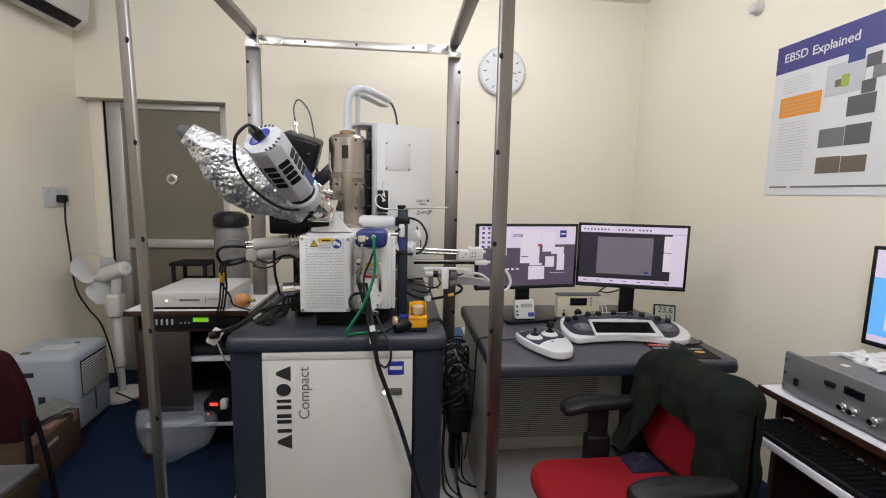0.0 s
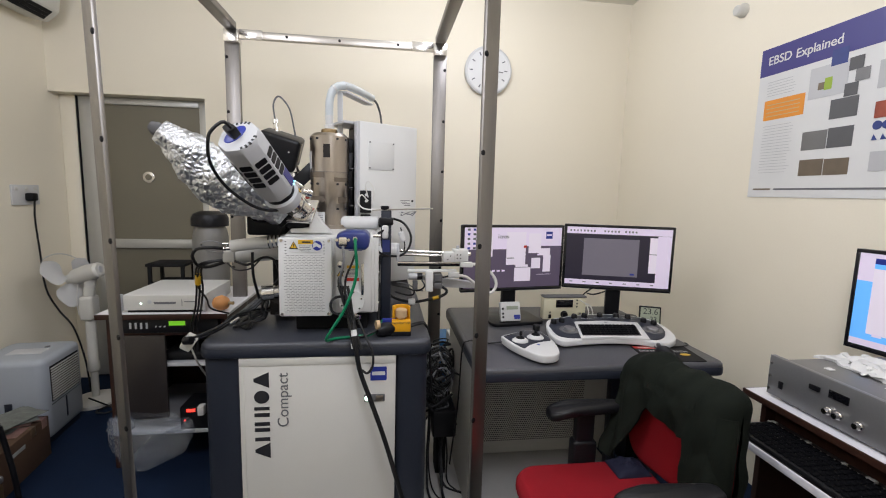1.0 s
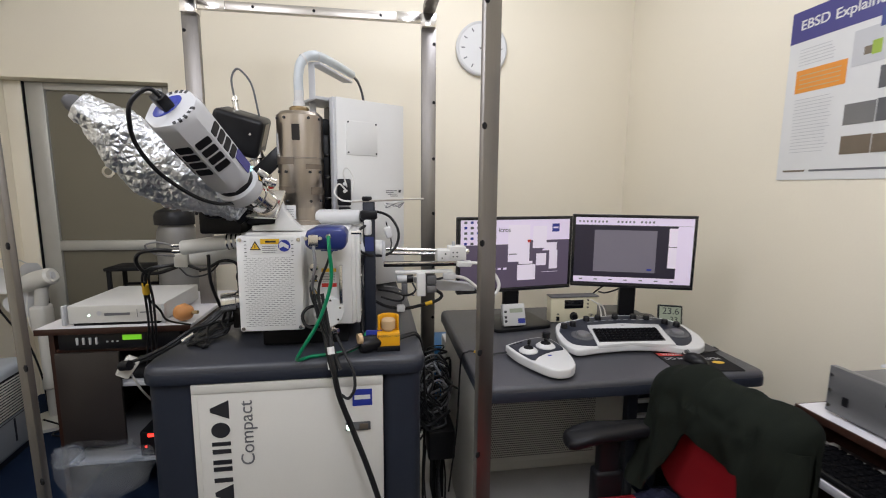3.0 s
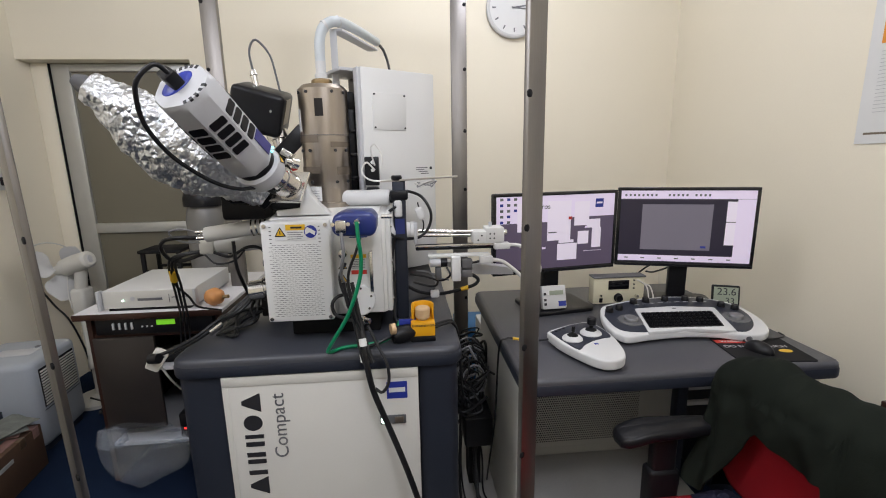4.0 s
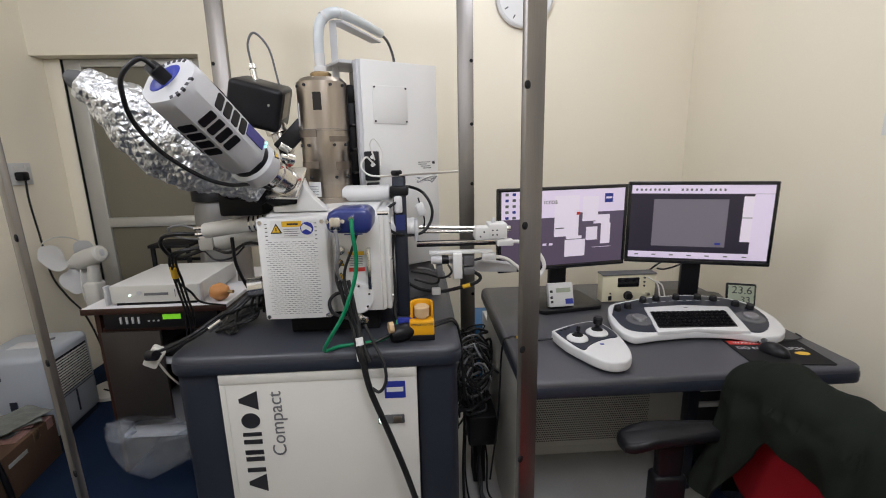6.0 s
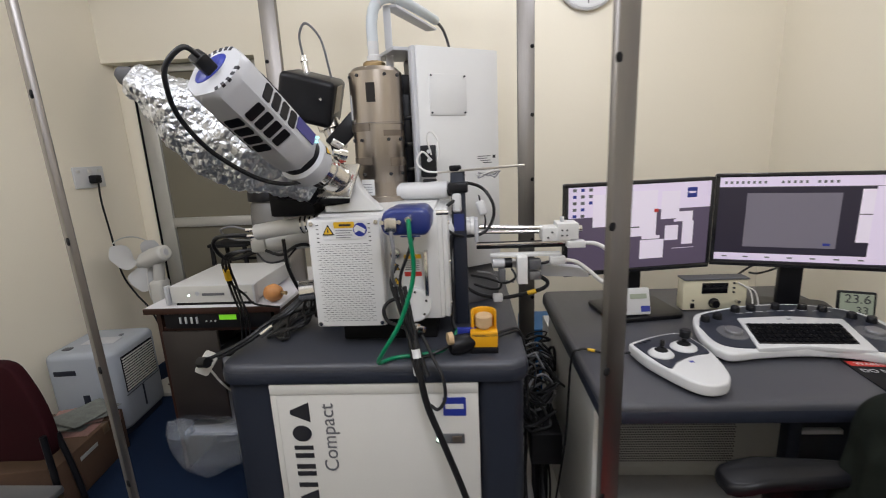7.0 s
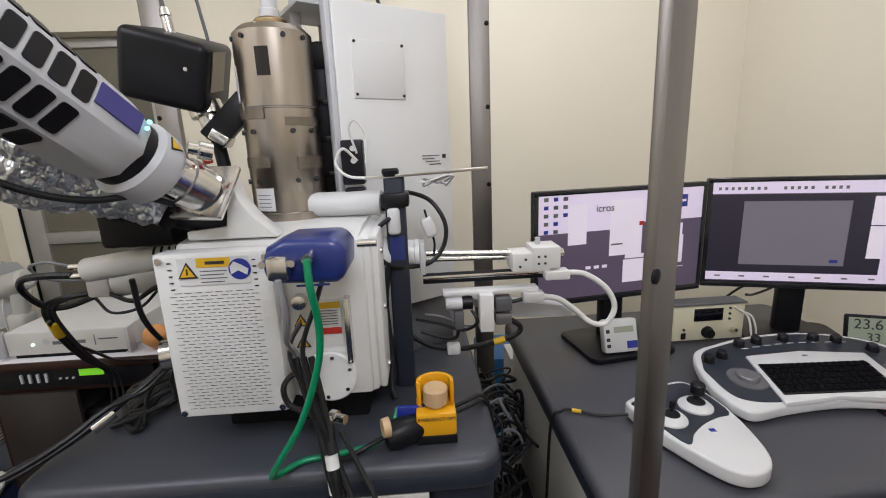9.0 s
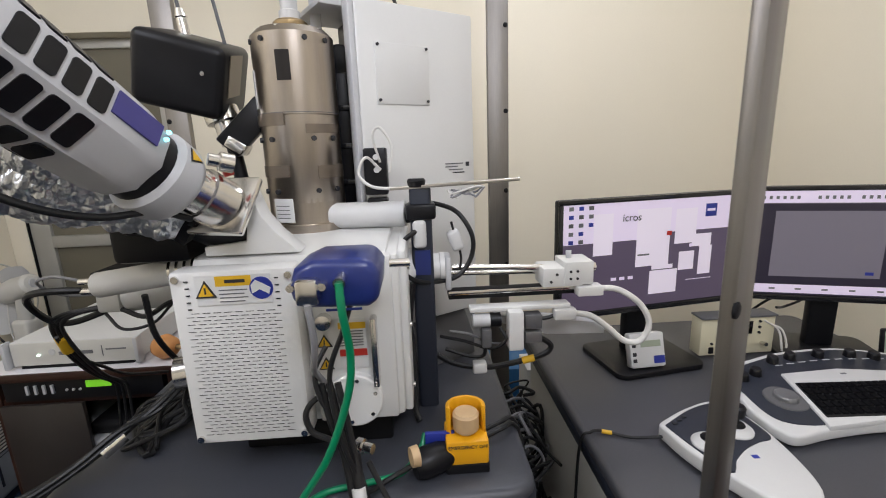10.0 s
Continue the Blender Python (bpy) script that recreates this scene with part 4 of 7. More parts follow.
def foil_wrap():
    """A detector wrapped in kitchen foil, leaning beside the grey one."""
    p0, p1 = Vector((-0.69, 1.60, 1.612)), Vector((-0.33, 1.74, 1.35))
    axis = p1 - p0
    q = axis.to_track_quat("Z", "Y").to_matrix()
    seg, n = 190, 250
    b = bmesh.new()
    rings = []
    for i in range(n):
        s = i / (n - 1)
        r = 0.034 + 0.064 * min(1, s / 0.42) ** 0.8 - 0.04 * max(0, (s - 0.6) / 0.4) ** 1.5
        sag = Vector((0, 0, -0.024 * math.sin(math.pi * min(1, s * 1.1))))
        ring = []
        for k in range(seg):
            a = 2 * math.pi * k / seg
            d = q @ Vector((math.cos(a), math.sin(a), 0))
            base = p0 + axis * s + sag + d * r
            f = crease(base * 20) * 0.013 + noise.noise(base * 11) * 0.018 + crease(base * 47 + Vector((3, 1, 2))) * 0.008 + crease(base * 120 + Vector((1, 5, 2))) * 0.0024
            ring.append(b.verts.new(base + d * (f - 0.006)))
        rings.append(ring)
    for a, c in zip(rings, rings[1:]):
        for k in range(seg):
            b.faces.new((a[k], a[(k + 1) % seg], c[(k + 1) % seg], c[k]))
    b.faces.new(rings[0][::-1]), b.faces.new(rings[-1])
    t = thing("foil_wrapped_detector", -0.4, 1.75, 1.3, "detector wrapped in crumpled aluminium foil", "detector")
    part("foil", b, FOIL, t, "crumpled shiny aluminium foil", smooth=False)
    d = axis.normalized()
    part("grey_tip", turned(p0 - d * 0.03, p0 + d * 0.05, [(0, 0.012), (0.2, 0.022), (0.6, 0.026), (1, 0.026)], 20), RUBBER, t, "grey rubber tip")
    part("black_neck", turned(p1 - d * 0.03, p1 + d * 0.1, [(0, 0.055), (0.35, 0.06), (0.4, 0.046), (1, 0.042)], 14), BLACK, t, "black detector neck")
    b = box(-0.47, -0.345, 1.735, 1.9, 1.262, 1.35, 0.01, 2)
    box(-0.45, -0.33, 1.72, 1.9, 1.31, 1.37, 0.015, bm=b)
    box(-0.42, -0.33, 1.8, 1.9, 1.25, 1.3, 0.012, bm=b)
    part("black_valve", b, BLACK, t, "black valve body")


foil_wrap()


def camera_box():
    """Black box on a stalk behind the grey detector."""
    d = thing("black_detector_box", -0.36, 1.97, 1.3, "black detector box on a slanted steel stalk", "detector")
    m = pose(-0.383, 1.96, 1.592, 12, 15, 6) @ Matrix.Diagonal((1.08, 1.05, 1.2, 1))
    part("housing", box(-0.085, 0.062, -0.08, 0.08, -0.055, 0.055, 0.014, 3), BLACK, d, m=m)
    part("plate", box(0.063, 0.0645, -0.05, 0.02, -0.02, 0.045), NICKEL_DK, d, "brown side plate", m=m)
    part("screw", cyl((0.03, -0.08, 0.012), (0.03, -0.083, 0.012), 0.0035, seg=10), CHROME, d, m=m)
    part("stalk", turned((-0.36, 1.96, 1.545), (-0.335, 1.955, 1.455), [(0, 0.026), (0.2, 0.026), (0.22, 0.034), (0.5, 0.034), (0.52, 0.022), (1, 0.022)], 24), CHROME, d, "steel stalk with flanges")
    part("stem", cyl((-0.337, 1.955, 1.46), (-0.315, 1.95, 1.29), 0.014, seg=16), BLACK, d, "thin black stem")
    part("clamp", box(-0.02, 0.02, -0.02, 0.02, -0.012, 0.012, 0.004), CHROME, d, m=pose(-0.318, 1.935, 1.452, 0, 35, 0))
    part("lever", box(-0.058, 0.058, -0.018, 0.018, -0.026, 0.026, 0.004), BLACK, d, m=pose(-0.3, 1.945, 1.488, 0, -45, 12))
    part("coupling", turned((-0.405, 1.98, 1.63), (-0.418, 1.985, 1.72), [(0, 0.016), (0.25, 0.016), (0.27, 0.010), (0.8, 0.010), (0.82, 0.012), (1, 0.008)], 16), CHROME, d, "small steel coupling")
    part("thin_lead", tube([(-0.418, 1.985, 1.715), (-0.425, 1.99, 1.78), (-0.405, 2.0, 1.815), (-0.365, 2.0, 1.77), (-0.345, 1.99, 1.69), (-0.335, 1.985, 1.63)], 0.0035), RUBBER, d)


camera_box()


def blue_unit():
    u = thing("blue_chamber_unit", -0.075, 1.6, 1.2, "dark blue enamelled unit bolted to the chamber front", "detector unit")
    o = [(-0.128, 1.247), (-0.114, 1.238), (-0.032, 1.236), (-0.018, 1.243), (-0.015, 1.281), (-0.027, 1.3), (-0.098, 1.3), (-0.122, 1.29), (-0.13, 1.268)]
    part("housing", prism(o, 1.535, 1.64, "xz", 0.012, seg=3), BLUE, u)
    part("neck", cyl((-0.07, 1.635, 1.252), (-0.07, 1.70, 1.25), 0.026, seg=24), BLACK, u)
    part("serial_plug", box(-0.116, -0.088, 1.512, 1.536, 1.25, 1.282, 0.005), CHROME, u, "steel cable connector")
    for x in (-0.122, -0.084):
        part("thumb_screw", cyl((x, 1.536, 1.272), (x, 1.518, 1.272), 0.005, seg=10), CHROME, u)
    part("green_port", cyl((-0.062, 1.536, 1.279), (-0.062, 1.512, 1.277), 0.0075, seg=14), CHROME, u)
    part("side_stub", cyl((-0.006, 1.59, 1.28), (0.022, 1.59, 1.28), 0.006, seg=12), CHROME, u)
    part("mark", box(-0.085, -0.04, 1.5345, 1.536, 1.235, 1.238), BLUE, u, smooth=False)


blue_unit()

# ---- workstation desk ----
ZD = 0.79


def workstation_desk():
    d = thing("workstation_desk", 0.9, 2.05, 0, "charcoal topped workstation desk with pale perforated panels", "desk")
    part("desktop", prism(rounded(0.385, 1.40, 1.565, 2.47, 0.035), ZD - 0.052, ZD, "xy", 0.014, seg=3), DESKTOP, d, "charcoal laminate desktop")
    part("edge_band", prism(rounded(0.383, 1.402, 1.563, 2.472, 0.035), ZD - 0.054, ZD - 0.016, "xy", 0.008, seg=2), SLATE_E, d, "dark slate blue edge band")
    part("side_panel", box(0.406, 0.432, 1.71, 2.42, 0.022, ZD - 0.05, 0.006), PALE, d, "pale grey side panel")
    m = part("modesty_panel", box(0.433, 1.32, 2.24, 2.255, 0.07, ZD - 0.05, 0.002), PALE, d, "pale perforated back panel")
    b = bmesh.new()
    for r in range(52):
        for c in range(66):
            x, z = 0.445 + 0.0108 * c + (0.00575 if r % 2 else 0), 0.1 + 0.0115 * r
            if x < 1.14 and z < 0.71:
                ring = [b.verts.new((x + 0.0039 * math.cos(k * math.pi / 3), 2.2385, z + 0.0039 * math.sin(k * math.pi / 3))) for k in range(6)]
                b.faces.new(ring)
    tagged(part("perforation", b, INK, m, smooth=False), kind="stuff")
    part("base_rail", box(0.433, 1.32, 2.246, 2.262, 0.022, 0.07, 0.003), PALE, d)
    part("leg", box(1.155, 1.2, 1.985, 2.03, 0.022, ZD - 0.05, 0.004), SLATE_E, d)
    for z in (0.4, 0.47):
        part("cross_rail", box(1.2, 1.36, 1.99, 2.01, z, z + 0.016, 0.002), WHITE_P, d)
    part("leg", box(1.34, 1.38, 1.9, 2.4, 0.0, ZD - 0.05, 0.004), SLATE_E, d)


workstation_desk()


def screen_monitor(name, label, w, h, zc, m, content, stand=None):
    """A flat monitor: x along its width, face towards -y."""
    t = new(name)
    t.matrix_basis = Matrix.Translation(m.translation)
    WORLD_PLACE[t] = m.translation.copy()
    tagged(t, label, "monitor")
    part("housing", prism(rounded(-w / 2, w / 2, zc - h / 2, zc + h / 2, 0.006, 3), 0.004, 0.03, "xz", 0.004), BLACK, t, m=m)
    part("rear_bulge", box(-w * 0.3, w * 0.3, 0.028, 0.055, zc - h * 0.32, zc + h * 0.32, 0.012), BLACK, t, m=m)
    e = 0.013
    bez = box(-w / 2, w / 2, 0, 0.008, zc + h / 2 - e, zc + h / 2, 0.002)
    box(-w / 2, w / 2, 0, 0.008, zc - h / 2, zc - h / 2 + e * 1.3, 0.002, bm=bez)
    box(-w / 2, -w / 2 + e, 0, 0.008, zc - h / 2 + e, zc + h / 2 - e, 0.002, bm=bez)
    box(w / 2 - e, w / 2, 0, 0.008, zc - h / 2 + e, zc + h / 2 - e, 0.002, bm=bez)
    part("bezel", bez, BLACK_G, t, "slim black bezel", m=m)
    sw, sh = w - 2 * e, h - 2.3 * e
    sc = part("screen", box(-sw / 2, sw / 2, 0.0025, 0.0045, zc - sh / 2 + 0.003, zc + sh / 2 + 0.003), content[0], t, "lit computer screen", m=m, smooth=False)
    layer = 0
    for u0, u1, v0, v1, mat in content[1]:
        layer += 1
        y = 0.0024 - 0.00004 * layer
        part("window", box(-sw / 2 + u0 * sw, -sw / 2 + u1 * sw, y, 0.0026, zc + 0.003 + sh / 2 - v1 * sh, zc + 0.003 + sh / 2 - v0 * sh), mat, sc, m=m, smooth=False)
    for word, u, v, size, mat in content[2]:
        writing("screen_text", word, size, mat, sc, m @ facing(-sw / 2 + u * sw, 0.0002, zc + 0.003 + sh / 2 - v * sh), depth=0.00005)
    if stand:
        z0, y0 = stand
        part("stand_post", box(-0.036, 0.036, 0.035, 0.07, z0 + 0.015, zc - h * 0.05, 0.005), BLACK, t, m=m)
        part("stand_base", prism(rounded(-0.14, 0.14, y0 - 0.1, y0 + 0.125, 0.03), z0, z0 + 0.016, "xy", 0.004), BLACK, t, "black stand base", m=m)
    return t


icons = [(0.03 + 0.055 * i, 0.055 + 0.055 * i, 0.02 + 0.075 * k, 0.055 + 0.075 * k, (INK_G, LOGO, RUBBER)[(i + k) % 3]) for i in range(3) for k in range(5) if not (i == 2 and k > 2)]
left = (SCREEN_D, [(0, 0.56, 0, 0.36, SCREEN_V), (0.56, 1, 0, 0.31, SCREEN_V), (0.17, 0.28, 0.1, 0.48, SCREEN_W), (0.42, 0.62, 0.08, 0.62, SCREEN_W), (0.65, 0.78, 0.1, 0.43, SCREEN_W), (0.76, 0.88, 0.35, 0.47, SCREEN_W), (0.685, 0.78, 0.51, 0.69, SCREEN_W), (0.81, 0.89, 0.47, 0.75, SCREEN_W), (0.52, 0.65, 0.62, 0.66, SCREEN_W), (0.51, 0.68, 0.67, 0.9, SCREEN_W), (0.83, 0.9, 0.07, 0.19, LOGO), (0.84, 0.89, 0.115, 0.14, SCREEN_V), (0.28, 0.31, 0.7, 0.73, SCREEN_V), (0.33, 0.36, 0.7, 0.73, SCREEN_V), (0.38, 0.41, 0.7, 0.73, SCREEN_V), (0.6, 0.63, 0.3, 0.34, RED_INK), (0.43, 0.5, 0.5, 0.515, INK_G), (0.745, 0.765, 0.44, 0.47, SCREEN_V), (0.74, 0.9, 0.79, 0.796, SCREEN_W)] + icons, [("icros", 0.385, 0.15, 0.03, INK)])
right = (SCREEN_K, [(0, 1, 0, 0.12, SCREEN_V), (0, 1, 0.115, 0.122, SCREEN_G), (0.87, 1, 0.12, 0.9, SCREEN_V), (0.8, 0.87, 0.15, 0.74, SCREEN_W), (0.8, 0.87, 0.42, 0.43, SCREEN_K), (0, 1, 0.9, 0.985, SCREEN_V), (0.17, 0.7, 0.19, 0.82, SCREEN_G), (0.63, 0.67, 0.76, 0.79, LOGO)] + [(0.03 + 0.033 * k, 0.045 + 0.033 * k, 0.05, 0.08, INK_G) for k in range(20) if k not in (8, 9, 15)] + [(0.05 + 0.13 * k, 0.08 + 0.13 * k, 0.935, 0.95, INK_G) for k in range(7)], [])
M1, M2 = pose(0.69, 2.192, 0, 0, 0, 9), pose(1.228, 2.153, 0, 0, 0, -18)
screen_monitor("monitor", "black flat monitor showing a violet desktop with open windows", 0.565, 0.338, 1.116, M1, left, (ZD, 0))
screen_monitor("monitor", "black flat monitor showing a grey image window", 0.54, 0.338, 1.125, M2, right, (ZD, 0))


def small_meter():
    t = thing("vacuum_meter", 0.66, 2.1, ZD + 0.016, "small grey meter with a green display on the monitor foot", "meter")
    m = pose(0.662, 2.12, ZD + 0.017, -16, 0, 4) @ Matrix.Diagonal((1.15, 0.9, 1.05, 1))
    part("housing", prism(rounded(-0.045, 0.045, 0, 0.092, 0.006, 3), -0.02, 0.012, "xz", 0.004), WHITE_P, t, m=m)
    part("display", box(-0.018, 0.034, -0.022, -0.019, 0.055, 0.072), LCD_G, t, "pale green display", m=m)
    part("badge", box(0.014, 0.042, -0.0215, -0.019, 0.01, 0.03), LOGO, t, "blue badge", m=m)
    for z in (0.015, 0.032, 0.055):
        part("button", box(-0.04, -0.03, -0.023, -0.019, z, z + 0.01, 0.002), INK, t, m=m)


small_meter()


def control_box():
    t = thing("control_box", 0.925, 2.18, ZD, "ivory instrument box with a black display and knob", "instrument box")
    x0, x1, y, z0, z1 = 0.858, 1.086, 2.18, ZD + 0.006, 0.914
    part("housing", box(x0, x1, y, y + 0.05, z0, z1, 0.003), IVORY, t)
    part("lid", box(x0 - 0.002, x1 + 0.002, y - 0.006, y + 0.052, z1 - 0.002, z1 + 0.004, 0.001), RUBBER, t, "grey lid")
    sh = pose(0.047, 0, -0.022)
    part("display", box(0.876, 0.968, y - 0.003, y + 0.001, 0.882, 0.922, 0.001), GLASS_B, t, "black glass display", m=sh)
    part("knob", turned((0.922, y, 0.845), (0.922, y - 0.02, 0.845), [(0, 0.019), (0.2, 0.019), (0.3, 0.015), (1, 0.014)], 24), BLACK, t, "round black knob", m=sh)
    part("rocker", box(0.838, 0.853, y - 0.004, y + 0.001, 0.825, 0.845, 0.002), BLACK, t, m=sh)
    part("lamp", cyl((0.846, y, 0.856), (0.846, y - 0.004, 0.856), 0.004, seg=10), INK, t, m=sh)
    for z in (0.885, 0.902, 0.92):
        part("lamp", cyl((0.99, y, z), (0.99, y - 0.004, z), 0.004, seg=10), INK, t, m=sh)
    part("toggle", cyl((1.002, y, 0.85), (1.002, y - 0.02, 0.853), 0.006, seg=12), CHROME, t, m=sh)
    for x in (0.874, 1.07):
        part("foot", cyl((x, y + 0.02, ZD), (x, y + 0.02, z0), 0.008, seg=10), BLACK, t)


control_box()


def lean(y, z):
    return z + (y - 1.74) * 0.085


def leaned(bm):
    for v in bm.verts:
        v.co.z = lean(v.co.y, v.co.z)
    return bm


def control_keyboard():
    t = thing("control_keyboard", 1.04, 1.88, ZD, "curved white and slate control keyboard with rotary knobs", "keyboard")
    o = spline([(0.77, 1.80, 0), (0.8, 1.764, 0), (0.887, 1.776, 0), (1.02, 1.784, 0), (1.133, 1.766, 0), (1.2, 1.737, 0), (1.264, 1.732, 0), (1.316, 1.767, 0), (1.35, 1.84, 0), (1.358, 1.925, 0), (1.345, 1.99, 0), (1.292, 2.042, 0), (1.171, 2.082, 0), (1.02, 2.078, 0), (0.906, 2.05, 0), (0.824, 2.018, 0), (0.786, 1.95, 0), (0.766, 1.86, 0), (0.77, 1.80, 0)], 4)[:-1]
    o = [(v.x, v.y) for v in o]
    part("body", leaned(prism(o, ZD + 0.005, ZD + 0.031, "xy", 0.006, seg=3)), WHITE_P, t, "white keyboard body")
    i = spline([(0.792, 1.93, 0), (0.79, 1.84, 0), (0.815, 1.803, 0), (0.885, 1.79, 0), (1.02, 1.797, 0), (1.17, 1.768, 0), (1.225, 1.758, 0), (1.28, 1.795, 0), (1.322, 1.86, 0), (1.335, 1.93, 0), (1.325, 1.98, 0), (1.28, 2.028, 0), (1.17, 2.066, 0), (1.02, 2.062, 0), (0.91, 2.034, 0), (0.835, 2.003, 0), (0.792, 1.93, 0)], 4)[:-1]
    part("top_panel", leaned(prism([(v.x, v.y) for v in i], ZD + 0.025, ZD + 0.034, "xy", 0.002)), SLATE_E, t, "slate blue top panel")
    part("key_frame", leaned(prism([(0.93, 1.968), (1.085, 1.975), (1.24, 1.946), (1.185, 1.754), (1.02, 1.786), (0.88, 1.776)], ZD + 0.025, ZD + 0.039, "xy", 0.003)), WHITE_P, t, "white frame round the keys")
    part("key_field", leaned(prism([(0.93, 1.926), (1.204, 1.906), (1.166, 1.79), (0.898, 1.803)], ZD + 0.033, ZD + 0.041, "xy", 0.002)), BLACK, t, "black key field")
    for k in range(9):
        x = 0.95 + 0.035 * k
        part("legend_bar", leaned(box(x, x + 0.02, 2.008 + 0.012 * math.sin(math.pi * k / 8), 2.011 + 0.012 * math.sin(math.pi * k / 8), ZD + 0.034, ZD + 0.0346)), GREY_P, t, smooth=False)
    for r in range(5):
        for k in range(15):
            xa, xb = 0.902 + 0.0065 * r, 1.162 + 0.0085 * r
            w = (xb - xa) / 15
            y = 1.808 + 0.0228 * r - 0.0009 * k
            part("key", leaned(box(xa + w * k + 0.001, xa + w * (k + 1) - 0.001, y, y + 0.0195, ZD + 0.0405, ZD + 0.045, 0.002, 1)), KEYCAP, t)
    for x, y, r in ((0.868, 1.878, 0.025), (1.262, 1.858, 0.025)):
        part("dial_ring", leaned(turned((x, y, ZD + 0.034), (x, y, ZD + 0.037), [(0, r * 1.8), (1, r * 1.75)], 32)), RUBBER, t, "grey dial ring")
        part("dial", leaned(turned((x, y, ZD + 0.036), (x, y, ZD + 0.048), [(0, r), (0.75, r * 0.97), (1, r * 0.85)], 28)), AMP, t, "grey rotary dial")
    for x, y in ((0.826, 1.962), (0.872, 1.978), (0.955, 2.026), (1.012, 2.036), (1.094, 2.04), (1.176, 2.032), (1.228, 2.016), (1.279, 1.962), (1.312, 1.93)):
        part("knob", leaned(turned((x, y, ZD + 0.033), (x, y, ZD + 0.052), [(0, 0.0145), (0.5, 0.0135), (0.9, 0.0125), (1, 0.0105)], 20)), BLACK, t, "black rotary knob")
    part("badge", leaned(box(1.072, 1.086, 1.948, 1.954, ZD + 0.038, ZD + 0.0395)), INK_G, t, smooth=False)


control_keyboard()


def joystick_box():
    t = thing("joystick_box", 0.64, 1.74, ZD, "white and slate joystick box with two black sticks", "joystick")
    m = Matrix.Translation((0, 0.01, 0.003))
    o = spline([(0.536, 1.81, 0), (0.548, 1.826, 0), (0.627, 1.868, 0), (0.7, 1.89, 0), (0.728, 1.872, 0), (0.742, 1.82, 0), (0.745, 1.744, 0), (0.728, 1.64, 0), (0.7, 1.588, 0), (0.655, 1.572, 0), (0.617, 1.592, 0), (0.58, 1.656, 0), (0.55, 1.73, 0), (0.536, 1.81, 0)], 4)[:-1]
    o = [(v.x, v.y) for v in o]
    part("body", prism(o, ZD + 0.006, ZD + 0.038, "xy", 0.006, seg=3), WHITE_P, t, "white joystick body", m=m)
    for x, y in ((0.57, 1.8), (0.71, 1.84), (0.68, 1.62)):
        part("foot", cyl((x, y, ZD - 0.003), (x, y, ZD + 0.007), 0.012, seg=12), BLACK, t, m=m)
    top = spline([(0.546, 1.808, 0), (0.63, 1.857, 0), (0.698, 1.876, 0), (0.72, 1.862, 0), (0.732, 1.82, 0), (0.735, 1.748, 0), (0.7, 1.735, 0), (0.66, 1.718, 0), (0.62, 1.69, 0), (0.588, 1.66, 0), (0.562, 1.735, 0), (0.546, 1.808, 0)], 4)[:-1]
    part("top_panel", prism([(v.x, v.y) for v in top], ZD + 0.034, ZD + 0.041, "xy", 0.002), SLATE_E, t, "slate top panel", m=m)
    for x, y, r, h, s in ((0.598, 1.738, 0.034, 0.036, 0.005), (0.677, 1.776, 0.036, 0.05, 0.012)):
        part("ring", turned((x, y, ZD + 0.038), (x, y, ZD + 0.054), [(0, r), (0.4, r * 0.98), (0.8, r * 0.78), (1, r * 0.58)], 32), WHITE_P, t, "white joystick ring", m=m)
        part("boot", turned((x, y, ZD + 0.05), (x, y, ZD + 0.062), [(0, r * 0.58), (0.5, r * 0.5), (1, r * 0.2)], 24), BLACK_M, t, "black rubber boot", m=m)
        part("stick", turned((x, y, ZD + 0.052), (x + 0.002, y, ZD + 0.048 + h), [(0, s * 0.6), (0.4, s * 0.6), (0.5, s * 1.25), (0.9, s * 1.3), (1, s)], 16), BLACK, t, "black stick", m=m)
    part("badge", box(0.656, 0.668, 1.692, 1.701, ZD + 0.0375, ZD + 0.039), LOGO, t, "small dark badge", m=m)
    for k in range(3):
        part("button", box(0.562 + 0.016 * k, 0.572 + 0.016 * k, 1.805 + 0.01 * k, 1.812 + 0.01 * k, ZD + 0.04, ZD + 0.044, 0.001), INK, t, m=m)
    single("joystick_cable", tube([(0.545, 1.81, ZD + 0.02), (0.48, 1.835, ZD + 0.006), (0.43, 1.86, ZD + 0.008), (0.40, 1.86, ZD + 0.008), (0.375, 1.86, ZD - 0.03), (0.36, 1.85, 0.5), (0.34, 1.9, 0.2)], 0.0035), CABLE, "thin black joystick cable over the desk edge", "cable")
    single("cable_tag", cyl((0.445, 1.852, ZD + 0.0075), (0.425, 1.86, ZD + 0.0078), 0.0048, seg=10), STICKER_Y, "yellow tag on a thin cable", "cable tag")


joystick_box()


def room_clock():
    t = thing("temperature_display", 1.385, 2.07, ZD, "small grey digital temperature display with black edge", "thermometer")
    m = pose(1.385, 2.07, ZD, -10, 0, -22)
    part("case", prism(rounded(-0.052, 0.052, 0, 0.098, 0.006, 3), 0, 0.014, "xz", 0.003), BLACK, t, m=m)
    part("display", box(-0.045, 0.045, -0.0015, 0.001, 0.012, 0.09), LCD_G, t, "grey green display", m=m)
    writing("digits", "23.6", 0.042, INK, t, m @ facing(0.002, -0.002, 0.07))
    writing("digits", "33", 0.036, INK, t, m @ facing(0.016, -0.002, 0.032))


room_clock()


